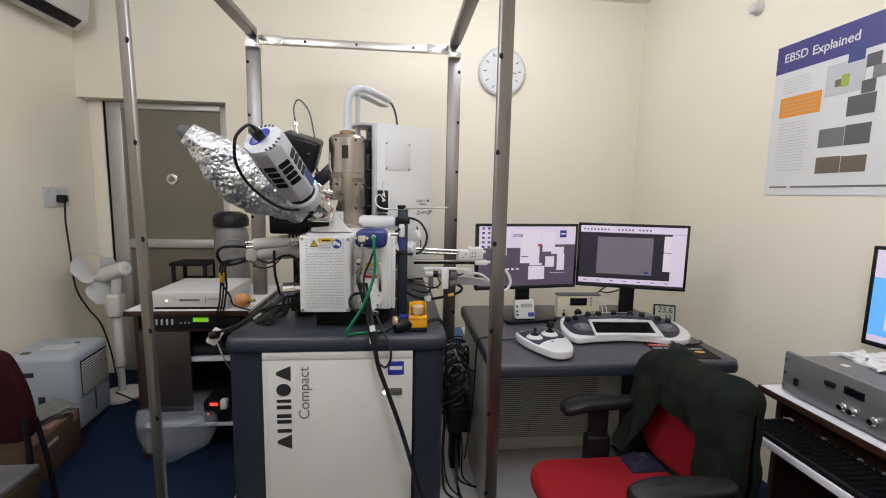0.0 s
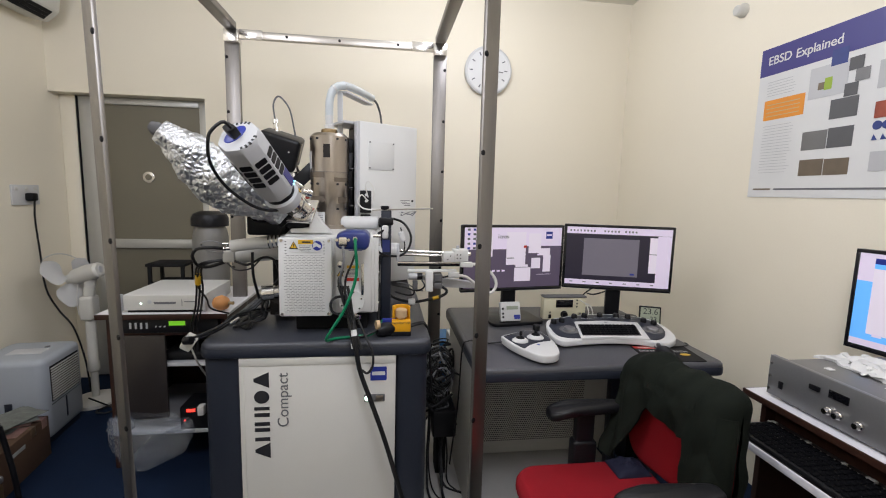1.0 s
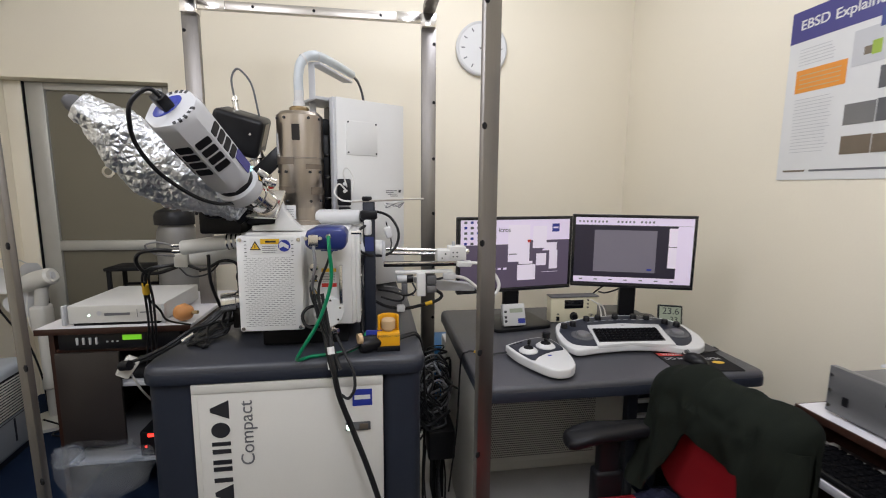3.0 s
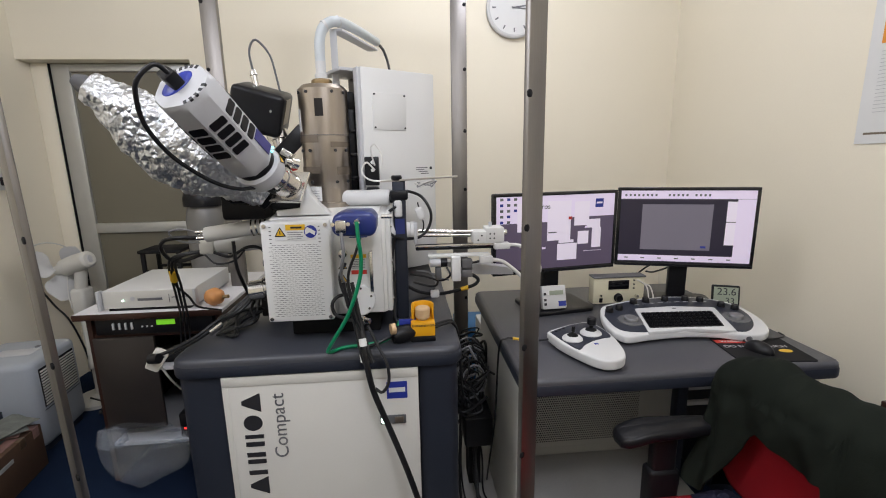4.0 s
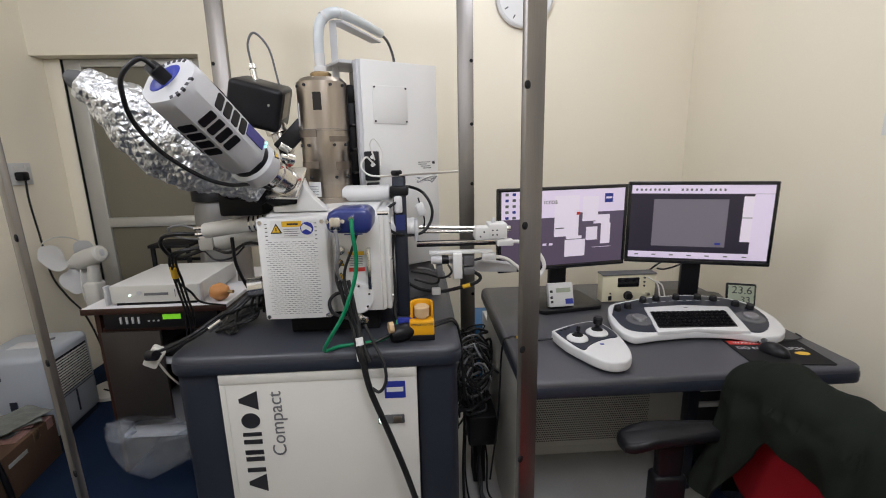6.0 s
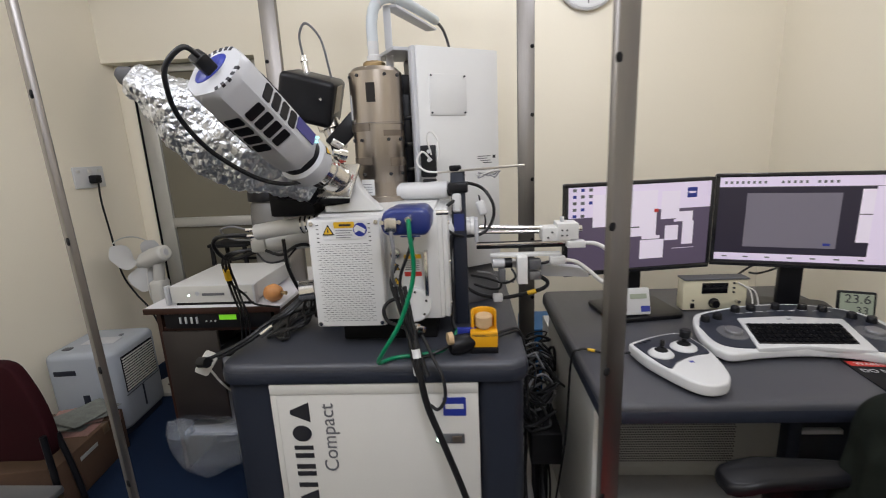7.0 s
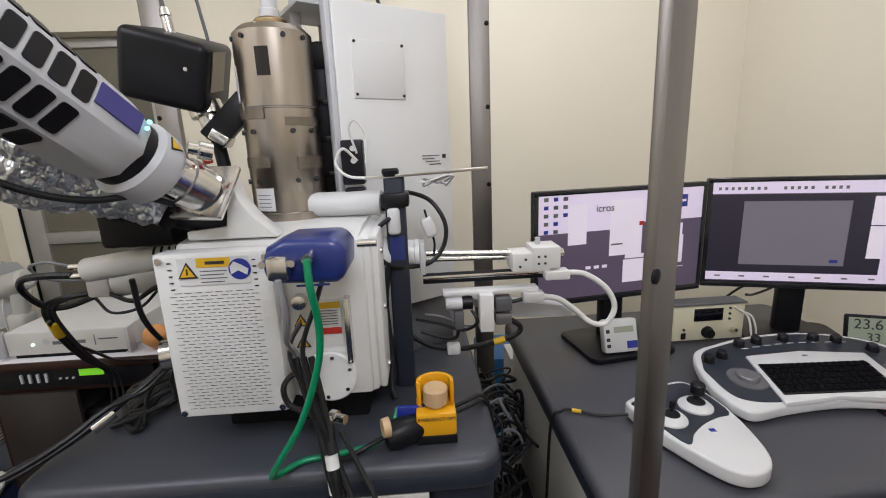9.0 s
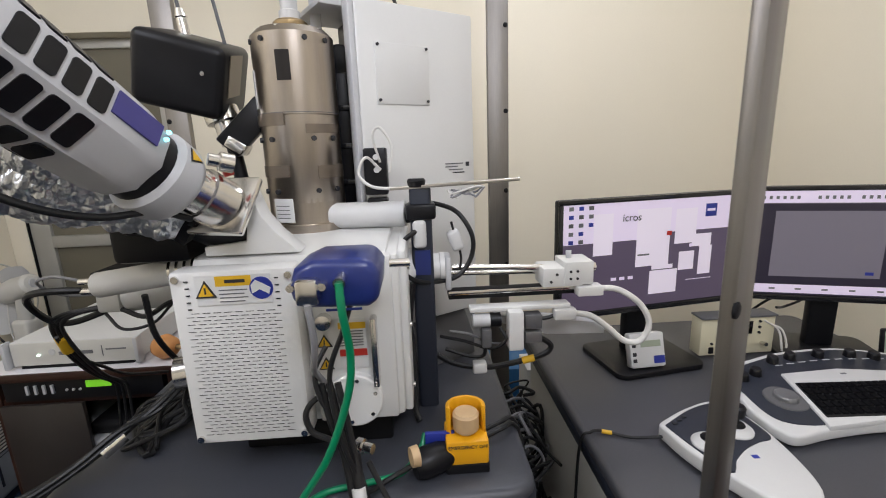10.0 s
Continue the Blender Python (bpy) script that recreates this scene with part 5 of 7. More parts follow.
def mouse_pad():
    t = thing("mouse_pad", 1.19, 1.68, ZD, "black mouse pad with red and white print", "mouse pad")
    m = pose(1.216, 1.683, ZD, 0, 0, -7)
    part("sheet", prism(rounded(-0.12, 0.12, -0.09, 0.09, 0.008, 3), 0, 0.003, "xy"), BLACK_M, t, m=m)
    part("red_band", prism([(-0.115, 0.045), (0.01, 0.045), (0.035, 0.072), (-0.115, 0.072)], 0.003, 0.0036, "xy"), RED_INK, t, "red printed band", m=m)
    writing("print_word", "WARNING", 0.022, PAPER, t, m @ pose(-0.045, 0.058, 0.0037))
    writing("print_word", "DO NOT TOUCH", 0.026, GREY_P, t, m @ pose(-0.005, 0.018, 0.0033))
    part("print_oval", turned((0.07, -0.03, 0.003), (0.07, -0.03, 0.0038), [(0, 0.022), (1, 0.021)], 20), STICKER_Y, t, "yellow print oval", m=m @ Matrix.Diagonal((1, 0.55, 1, 1)))
    b = bmesh.new()
    bmesh.ops.create_uvsphere(b, u_segments=20, v_segments=12, radius=1)
    b.transform(Matrix.Translation((1.2, 1.67, ZD + 0.004)) @ Matrix.Rotation(radians(20), 4, "Z") @ Matrix.Diagonal((0.028, 0.046, 0.032, 1)))
    bmesh.ops.bisect_plane(b, geom=b.verts[:] + b.edges[:] + b.faces[:], plane_co=(0, 0, ZD + 0.0036), plane_no=(0, 0, 1), clear_inner=True)
    mouse = thing("computer_mouse", 1.2, 1.67, ZD + 0.0036, "black computer mouse on the printed pad", "mouse")
    part("shell", b, BLACK, mouse)
    part("wheel", cyl((1.185, 1.7, ZD + 0.031), (1.193, 1.703, ZD + 0.031), 0.008, seg=14), RUBBER, mouse)
    single("mouse_cable", tube([(1.184, 1.718, ZD + 0.02), (1.21, 1.74, ZD + 0.006), (1.31, 1.745, ZD + 0.006), (1.37, 1.76, ZD + 0.006), (1.385, 1.8, ZD + 0.004)], 0.0025), CABLE, "thin black mouse cable on the desk", "cable")


mouse_pad()


# ---- chair with jacket ----
def lumpy_cloth(c, w, d, h, n=18):
    """A low crumpled heap of cloth on a level support."""
    b = bmesh.new()
    g = []
    for i in range(n):
        row = []
        for j in range(n):
            u, v = 2 * i / (n - 1) - 1, 2 * j / (n - 1) - 1
            k = max(0, 1 - u * u) * max(0, 1 - v * v)
            z = h * k ** 0.5 * (0.55 + 0.8 * abs(noise.noise(Vector((u * 2.1, v * 2.1, 3)))))
            row.append(b.verts.new((c[0] + w / 2 * u, c[1] + d / 2 * v, c[2] + 0.002 + z)))
        g.append(row)
    for i in range(n - 1):
        for j in range(n - 1):
            b.faces.new((g[i][j], g[i + 1][j], g[i + 1][j + 1], g[i][j + 1]))
    low = bmesh.ops.extrude_face_region(b, geom=b.faces[:])
    for v in [e for e in low["geom"] if isinstance(e, bmesh.types.BMVert)]:
        v.co.z = c[2] - 0.002
    return b


def office_chair():
    t = thing("office_chair", 0.75, 1.2, 0, "red fabric office chair with black armrests", "chair")
    m = pose(0.73, 1.2, 0, 0, 0, 0)
    mb = pose(0.725, 1.229, 0, 0, 0, 10.8)
    part("seat", prism(rounded(-0.25, 0.24, -0.24, 0.24, 0.09, 6), 0.425, 0.495, "xy", 0.03, seg=4), RED_FAB, t, "red upholstered seat", m=m)
    part("seat_pan", prism(rounded(-0.22, 0.22, -0.21, 0.21, 0.08, 5), 0.405, 0.43, "xy", 0.005), BLACK, t, m=m)
    part("backrest", prism(rounded(-0.195, 0.195, 0.5, 0.862, 0.09, 6), 0.24, 0.30, "yz", 0.025, seg=4), RED_FAB, t, "red upholstered backrest", m=mb)
    part("back_shell", prism(rounded(-0.18, 0.18, 0.52, 0.845, 0.08, 6), 0.295, 0.312, "yz", 0.006), BLACK, t, m=mb)
    part("back_stem", box(0.315, 0.35, -0.035, 0.035, 0.40, 0.75, 0.008), BLACK, t, m=m)
    part("stem_foot", box(0.05, 0.35, -0.035, 0.035, 0.385, 0.41, 0.006), BLACK, t, m=m)
    for s in (-1, 1):
        o = [(v.x, v.y) for v in spline([(-0.14, -0.025, 0), (-0.1, -0.045, 0), (0.05, -0.038, 0), (0.13, -0.028, 0), (0.145, 0, 0), (0.13, 0.028, 0), (0.05, 0.038, 0), (-0.1, 0.045, 0), (-0.14, 0.025, 0), (-0.14, -0.025, 0)], 3)[:-1]]
        b = prism(o, 0.673, 0.705, "xy", 0.012, seg=3)
        for v in b.verts:
            v.co.z -= 0.35 * max(0, -0.07 - v.co.x)
        part("armrest", b, BLACK, t, "black moulded armrest", m=m @ pose(0.03, 0.24 * s + 0.02, -0.006))
        part("arm_post", box(-0.035, 0.035, -0.018, 0.018, 0.5, 0.672, 0.01, 3), BLACK, t, m=m @ pose(0.03, 0.245 * s + 0.02, 0))
        part("arm_sleeve", box(-0.045, 0.045, -0.026, 0.026, 0.395, 0.56, 0.012, 3), BLACK, t, m=m @ pose(0.03, 0.25 * s + 0.015, 0))
        part("arm_bracket", box(-0.04, 0.04, -0.12, 0.02, 0.385, 0.4, 0.004), BLACK, t, m=m @ pose(0, 0.24, 0) if s > 0 else m @ pose(0, -0.14, 0))
    part("gas_lift", turned((0.73, 1.2, 0.09), (0.73, 1.2, 0.4), [(0, 0.03), (0.6, 0.03), (0.61, 0.018), (1, 0.018)], 20), BLACK, t)
    part("hub", cyl((0.73, 1.2, 0.07), (0.73, 1.2, 0.12), 0.045, seg=20, bevel=0.006), BLACK, t)
    for k in range(5):
        a = radians(72 * k + 18)
        c, s = math.cos(a), math.sin(a)
        leg = part("leg", tube([(0.73 + 0.04 * c, 1.2 + 0.04 * s, 0.1), (0.73 + 0.16 * c, 1.2 + 0.16 * s, 0.09), (0.73 + 0.29 * c, 1.2 + 0.29 * s, 0.075)], 0.02, 10, 4), BLACK, t)
        for d in (-0.014, 0.014):
            part("castor", cyl((0.73 + 0.29 * c - s * d, 1.2 + 0.29 * s + c * d, 0.026), (0.73 + 0.29 * c - s * d * 2, 1.2 + 0.29 * s + c * d * 2, 0.026), 0.0255, seg=16, bevel=0.004), BLACK, leg)


office_chair()


def draped_jacket():
    nu, nv = 120, 70
    near, far, thick = -0.205, 0.235, 0.066
    place = pose(1.0, 1.28, 0, 0, 0, 10.8)
    b = bmesh.new()
    def step(a, c, q):
        k = min(1, max(0, (q - a) / (c - a)))
        return k * k * (3 - 2 * k)
    def sheet(off):
        rows = []
        for i in range(nu):
            q = near + (far - near) * i / (nu - 1)
            e = max(0, (near + 0.07 - q) / 0.07, (q - far + 0.07) / 0.07)
            bulge = math.sqrt(max(0, 1 - e * e))
            h = thick * bulge
            top = 0.883 - 0.04 * (1 - bulge) - 0.03 * step(0.1, 0.24, q)
            hem = 0.40 + 0.335 * step(-0.15, -0.105, q) - 0.2 * step(0.06, 0.15, q) + 0.012 * math.sin(30 * q)
            back_hem = 0.44 + 0.03 * noise.noise(Vector((q * 9, 9.1, 0)))
            r = min(h, thick) * 0.9
            front, arc, back = top - r - hem, math.pi * max(h, 0.004), top - r - back_hem
            total = front + arc + back
            row = []
            for j in range(nv):
                d = total * j / (nv - 1)
                if d < front:
                    w, z, nw, nz = -h - 0.012 * step(0.2, 0, d) - 0.16 * max(0, 0.84 - hem - d) * step(0.02, 0.16, abs(q)), hem + d, -1, 0
                elif d < front + arc:
                    k = math.pi * (d - front) / arc
                    w, z, nw, nz = -h * math.cos(k), top - r + r * math.sin(k), -math.cos(k), math.sin(k)
                else:
                    w, z, nw, nz = h, top - r - (d - front - arc), 1, 0
                hang = step(0.87, 0.6, z)
                f = 0.013 * hang * math.sin(q * 62 + 3 * noise.noise(Vector((q * 4, z * 3, nw))))
                f += 0.022 * abs(noise.noise(Vector((q * 10 + z * 4, z * 7 - q * 3, w * 3)))) + 0.006 * noise.noise(Vector((q * 30, z * 22, w * 8)))
                f = (f + 0.004) * bulge + off * (0.15 + 0.85 * bulge)
                qq = q + 0.012 * noise.noise(Vector((w * 6, z * 6, 4 + q * 2))) + (0.012 * noise.noise(Vector((z * 9, 2, 1))) if e > 0 else 0)
                row.append(b.verts.new(place @ Vector((w + nw * f, qq, z + nz * f))))
            rows.append(row)
        return rows
    a, c = sheet(0.010), sheet(0.003)
    for i in range(nu - 1):
        for j in range(nv - 1):
            b.faces.new((a[i][j], a[i + 1][j], a[i + 1][j + 1], a[i][j + 1]))
            b.faces.new((c[i][j], c[i][j + 1], c[i + 1][j + 1], c[i + 1][j]))
    for i in range(nu - 1):
        b.faces.new((a[i][0], c[i][0], c[i + 1][0], a[i + 1][0]))
        b.faces.new((a[i][-1], a[i + 1][-1], c[i + 1][-1], c[i][-1]))
    for j in range(nv - 1):
        b.faces.new((a[0][j], a[0][j + 1], c[0][j + 1], c[0][j]))
        b.faces.new((a[-1][j], c[-1][j], c[-1][j + 1], a[-1][j + 1]))
    t = thing("jacket", 1.0, 1.2, 0.45, "dark green jacket draped over the red chair back", "jacket")
    part("jacket_body", b, JACKET, t)
    part("sleeve", tube([(-0.03, -0.165, 0.82), (-0.045, -0.178, 0.72), (-0.04, -0.173, 0.6), (-0.05, -0.178, 0.48), (-0.045, -0.173, 0.4)], 0.04, 14, 6), JACKET, t, "empty hanging sleeve", m=place)


draped_jacket()
single("blue_cloth", lumpy_cloth((0.885, 1.37, 0.497), 0.12, 0.1, 0.035), NAVY, "crumpled dark blue cloth on the chair seat", "cloth")

# ---- second desk ----
def side_desk():
    t = thing("computer_table", 1.6, 0.6, 0, "walnut computer table with a white laminate top", "table")
    part("tabletop", box(1.312, XE - 0.004, -0.3, 1.375, 0.757, 0.777, 0.002), LAMINATE, t, "white laminate top")
    part("edge_band", box(1.306, 1.3125, -0.3, 1.377, 0.754, 0.776, 0.002), WALNUT, t, "walnut edge band")
    part("end_band", box(1.306, XE - 0.004, 1.374, 1.38, 0.754, 0.776, 0.002), WALNUT, t)
    part("apron", box(1.40, 1.418, -0.28, 1.33, 0.62, 0.756), WALNUT, t, "dark walnut apron")
    part("end_panel", box(1.36, XE - 0.02, 1.33, 1.35, 0.0, 0.756), WALNUT, t)
    part("end_panel", box(1.36, XE - 0.02, -0.28, -0.26, 0.0, 0.756), WALNUT, t)
    part("back_panel", box(XE - 0.05, XE - 0.03, -0.26, 1.33, 0.1, 0.756), WALNUT, t)
    part("keyboard_tray", box(1.194, 1.62, -0.2, 1.325, 0.655, 0.673, 0.002), DARK_GLASS, t, "sliding keyboard tray")
    part("tray_edge", box(1.186, 1.1945, -0.2, 1.325, 0.653, 0.676, 0.002), LAMINATE, t, "white tray edge")
    part("tray_stop", box(1.365, 1.369, -0.2, 1.325, 0.673, 0.681, 0.001), PALE, t, "thin pale strip across the tray")
    for y, w in ((1.29, 0.02), (1.17, 0.015), (1.06, 0.012), (0.98, 0.025), (0.9, 0.015)):
        part("strip_clip", box(1.36, 1.374, y, y + w, 0.673, 0.687, 0.002), PALE, t)


side_desk()


def desk_keyboard():
    t = thing("computer_keyboard", 1.25, 0.95, 0.674, "black computer keyboard on the sliding tray", "keyboard")
    part("base", box(1.202, 1.352, 0.83, 1.305, 0.6735, 0.688, 0.005), BLACK, t)
    for r in range(6):
        for k in range(21):
            x, y = 1.21 + 0.0235 * r, 0.84 + 0.0215 * k
            part("key", box(x, x + 0.0205, y, y + 0.0192, 0.688, 0.694, 0.003, 1), KEYCAP, t)


desk_keyboard()


def rack_amplifier():
    t = thing("rack_amplifier", 1.5, 1.1, 0.777, "grey metal rack amplifier with three chrome knobs", "amplifier")
    part("housing", box(1.36, 1.74, 0.87, 1.29, 0.785, 0.913, 0.003), AMP, t)
    f = part("front_plate", box(1.342, 1.36, 0.84, 1.322, 0.785, 0.92, 0.003), AMP, t, "grey front plate")
    for y, z in ((1.157, 0.875),):
        part("socket", box(1.335, 1.343, y - 0.016, y + 0.016, z - 0.008, z + 0.008, 0.002), BLACK, f)
    part("display", box(1.339, 1.343, 1.057, 1.115, 0.866, 0.89, 0.001), GLASS_B, f, "black display window")
    part("rocker", box(1.337, 1.343, 1.262, 1.277, 0.82, 0.845, 0.002), BLACK, f)
    for y in (1.108, 1.078, 1.022):
        part("knob", turned((1.342, y, 0.826), (1.322, y, 0.826), [(0, 0.012), (0.3, 0.012), (0.4, 0.009), (1, 0.008)], 18), CHROME, f, "chrome knob")
    for z in (0.805, 0.85, 0.895):
        part("screw", cyl((1.342, 1.312, z), (1.338, 1.312, z), 0.005, seg=10), CHROME, f)
    for x in (1.38, 1.64):
        for y in (0.92, 1.29):
            part("foot", cyl((x, y, 0.777), (x, y, 0.786), 0.01, seg=10), BLACK, t)
    b = bmesh.new()
    g = [[b.verts.new((1.5 + 0.17 * i / 17 + 0.05 * noise.noise(Vector((i * 0.4, j * 0.3, 8))), 1.06 + 0.22 * j / 17 + 0.05 * noise.noise(Vector((i * 0.3, j * 0.4, 3))), 0.916 + 0.028 * abs(noise.noise(Vector((i * 0.33, j * 0.33, 2)))) + 0.012 * abs(noise.noise(Vector((i * 0.9, j * 0.9, 5))))) ) for j in range(18)] for i in range(18)]
    for i in range(17):
        for j in range(17):
            b.faces.new((g[i][j], g[i + 1][j], g[i + 1][j + 1], g[i][j + 1]))
    low = bmesh.ops.extrude_face_region(b, geom=b.faces[:])
    for v in [e for e in low["geom"] if isinstance(e, bmesh.types.BMVert)]:
        v.co.z = 0.9135
    single("white_cloth", b, PAPER, "crumpled white cloth on the grey amplifier", "cloth")
    single("paper_tag", box(1.425, 1.445, 1.19, 1.21, 0.913, 0.916, 0.001), PAPER, "small white paper tag on the amplifier", "tag")
    single("paper_tag", box(1.455, 1.48, 1.03, 1.06, 0.913, 0.916, 0.001), PAPER, "small white paper tag on the amplifier", "tag")


rack_amplifier()
third = (SCREEN_B, [(0, 1, 0.0, 0.05, SCREEN_V), (0, 1, 0.05, 0.11, LOGO), (0.1, 0.97, 0.16, 0.86, SCREEN_W), (0, 0.1, 0.04, 0.3, SCREEN_V), (0.14, 0.2, 0.85, 0.88, SCREEN_V), (0, 1, 0.93, 1, SCREEN_V)], [])
M3 = pose(1.805, 1.19, 0, 0, 0, -80)
screen_monitor("monitor", "black flat monitor with a blue desktop on the walnut table", 0.5, 0.37, 1.088, M3, third, (0.777, -0.045))

# ---- things by the west wall ----
def equipment_table():
    t = thing("equipment_table", -1.05, 2.6, 0, "walnut equipment table with a white top and open shelves", "table")
    x0, x1, y0, y1 = -1.345, -0.74, 2.3, 2.95
    part("tabletop", box(x0, x1, y0, y1, 0.795, 0.812, 0.002), LAMINATE, t, "white laminate top")
    part("edge_band", box(x0, x1, y0 - 0.008, y0, 0.785, 0.811, 0.002), WALNUT, t)
    part("side_panel", box(x0 + 0.035, x0 + 0.055, y0 + 0.02, y1 - 0.02, 0, 0.795), WALNUT, t)
    part("side_panel", box(x1 - 0.04, x1 - 0.02, y0 + 0.02, y1 - 0.02, 0, 0.795), WALNUT, t)
    part("back_panel", box(x0 + 0.055, x1 - 0.04, y1 - 0.04, y1 - 0.02, 0, 0.795), WALNUT, t)
    for z in (0.712, 0.55, 0.19):
        part("shelf", box(x0 + 0.055, x1 - 0.04, y0 + 0.025, y1 - 0.04, z - 0.018, z, 0.002), WALNUT if z > 0.7 else GREY_P, t)
    part("front_panel", box(x0 + 0.058, x0 + 0.305, y0 + 0.004, y0 + 0.02, 0.27, 0.7, 0.003), GREY_PANEL, t, "dark grey hanging front panel")
    d = thing("rack_instrument", -1.05, 2.4, 0.712, "slim black rack instrument with a green display", "instrument")
    part("housing", box(-1.27, -0.79, y0 + 0.012, y0 + 0.3, 0.7125, 0.782, 0.002), BLACK, d)
    part("display", box(-1.02, -0.945, y0 + 0.009, y0 + 0.013, 0.75, 0.772), LCD, d, "glowing green display")
    for k in range(4):
        part("switch", box(-1.2 + 0.025 * k, -1.192 + 0.025 * k, y0 + 0.006, y0 + 0.013, 0.735, 0.765, 0.001), GREY_P, d)
    for k in range(3):
        part("button", cyl((-1.08 + 0.02 * k, y0 + 0.013, 0.745), (-1.08 + 0.02 * k, y0 + 0.008, 0.745), 0.004, seg=8), GREY_P, d)
    c = thing("charger_unit", -0.93, 2.4, 0.19, "small black unit with glowing red digits", "power unit")
    part("housing", box(-1.0, -0.86, y0 + 0.03, y0 + 0.2, 0.191, 0.31, 0.006), BLACK, c)
    part("digits", box(-0.965, -0.925, y0 + 0.027, y0 + 0.031, 0.285, 0.3), LED_R, c, "glowing red digits", smooth=False)
    part("lamp", box(-0.98, -0.972, y0 + 0.027, y0 + 0.031, 0.235, 0.243), LED_R, c, smooth=False)
    part("white_plug", box(-0.9, -0.868, y0 - 0.01, y0 + 0.03, 0.28, 0.33, 0.006), WHITE_P, c)
    b = box(-1.08, -0.84, y0 + 0.05, y0 + 0.25, 0.551, 0.6, 0.02, 3)
    single("black_case", b, BLACK_M, "flat soft black case on the table shelf", "case")


equipment_table()


def probe_unit():
    t = thing("probe_control_unit", -1.05, 2.55, 0.812, "white probe control unit with grey side handles", "instrument")
    x0, x1, y0, y1 = -1.235, -0.86, 2.33, 2.72
    part("housing", box(x0, x1, y0, y1, 0.822, 0.9, 0.004), WHITE_P, t)
    part("front_panel", box(x0 + 0.004, x1 - 0.004, y0 - 0.004, y0, 0.824, 0.898, 0.002), OFFWHITE, t, "off-white front panel")
    part("base_gap", box(x0 + 0.02, x1 - 0.02, y0 + 0.002, y1 - 0.02, 0.812, 0.823), BLACK_M, t)
    for x in (x0 - 0.012, x1 + 0.002):
        part("handle", box(x, x + 0.012, y0 - 0.02, y0 + 0.01, 0.818, 0.904, 0.003), GREY_P, t, "grey side handle")
    part("logo_bar", box(-1.09, -0.99, y0 - 0.0055, y0 - 0.003, 0.855, 0.866), INK_G, t, "grey plain mark bar", smooth=False)
    part("logo_dot", cyl((-1.11, y0 - 0.003, 0.866), (-1.11, y0 - 0.0055, 0.866), 0.01, seg=14), GREY_P, t)
    part("name_bar", box(-0.95, -0.89, y0 - 0.0055, y0 - 0.003, 0.864, 0.868), INK_G, t, smooth=False)
    part("divider", box(-0.962, -0.96, y0 - 0.0055, y0 - 0.003, 0.845, 0.88), INK_G, t, smooth=False)
    part("lamp", cyl((-1.15, y0 - 0.003, 0.858), (-1.15, y0 - 0.008, 0.858), 0.004, seg=10), LED_W, t)
    o = thing("orange_rubber_bulb", -0.8, 2.3, 0.812, "orange rubber bulb lying beside the white unit", "rubber bulb")
    part("bulb", turned((-0.825, 2.36, 0.852), (-0.745, 2.34, 0.854), [(0, 0.014), (0.15, 0.03), (0.5, 0.04), (0.85, 0.03), (1, 0.012)], 20), ORANGE, o)
    part("spout", cyl((-0.748, 2.341, 0.854), (-0.72, 2.334, 0.856), 0.008, seg=10), BRASS, o)


probe_unit()


def side_stool():
    t = thing("metal_stool", -1.37, 3.15, 0, "dark metal stool standing before the door", "stool")
    part("seat", box(-1.49, -1.25, 3.05, 3.25, 0.915, 0.935, 0.006), BLACK_M, t)
    for x in (-1.47, -1.27):
        for y in (3.07, 3.23):
            part("leg", box(x - 0.01, x + 0.01, y - 0.01, y + 0.01, 0, 0.916, 0.002), BLACK_M, t)
    for z in (0.8, 0.35):
        part("stretcher", box(-1.47, -1.27, 3.065, 3.08, z, z + 0.015), BLACK_M, t)
        part("stretcher", box(-1.47, -1.27, 3.22, 3.235, z, z + 0.015), BLACK_M, t)


side_stool()
t = thing("dewar_flask", -0.955, 3.08, 0, "grey metal dewar flask with a black lid", "dewar")
part("vessel", turned((-1.1, 3.1, 0), (-1.1, 3.1, 1.19), [(0, 0.1), (0.01, 0.108), (0.93, 0.108), (0.97, 0.1), (1, 0.085)], 32), DEWAR, t)
part("lid", turned((-1.1, 3.1, 1.185), (-1.1, 3.1, 1.28), [(0, 0.112), (0.5, 0.113), (0.8, 0.1), (1, 0.06)], 32), BLACK, t, "black plastic lid")


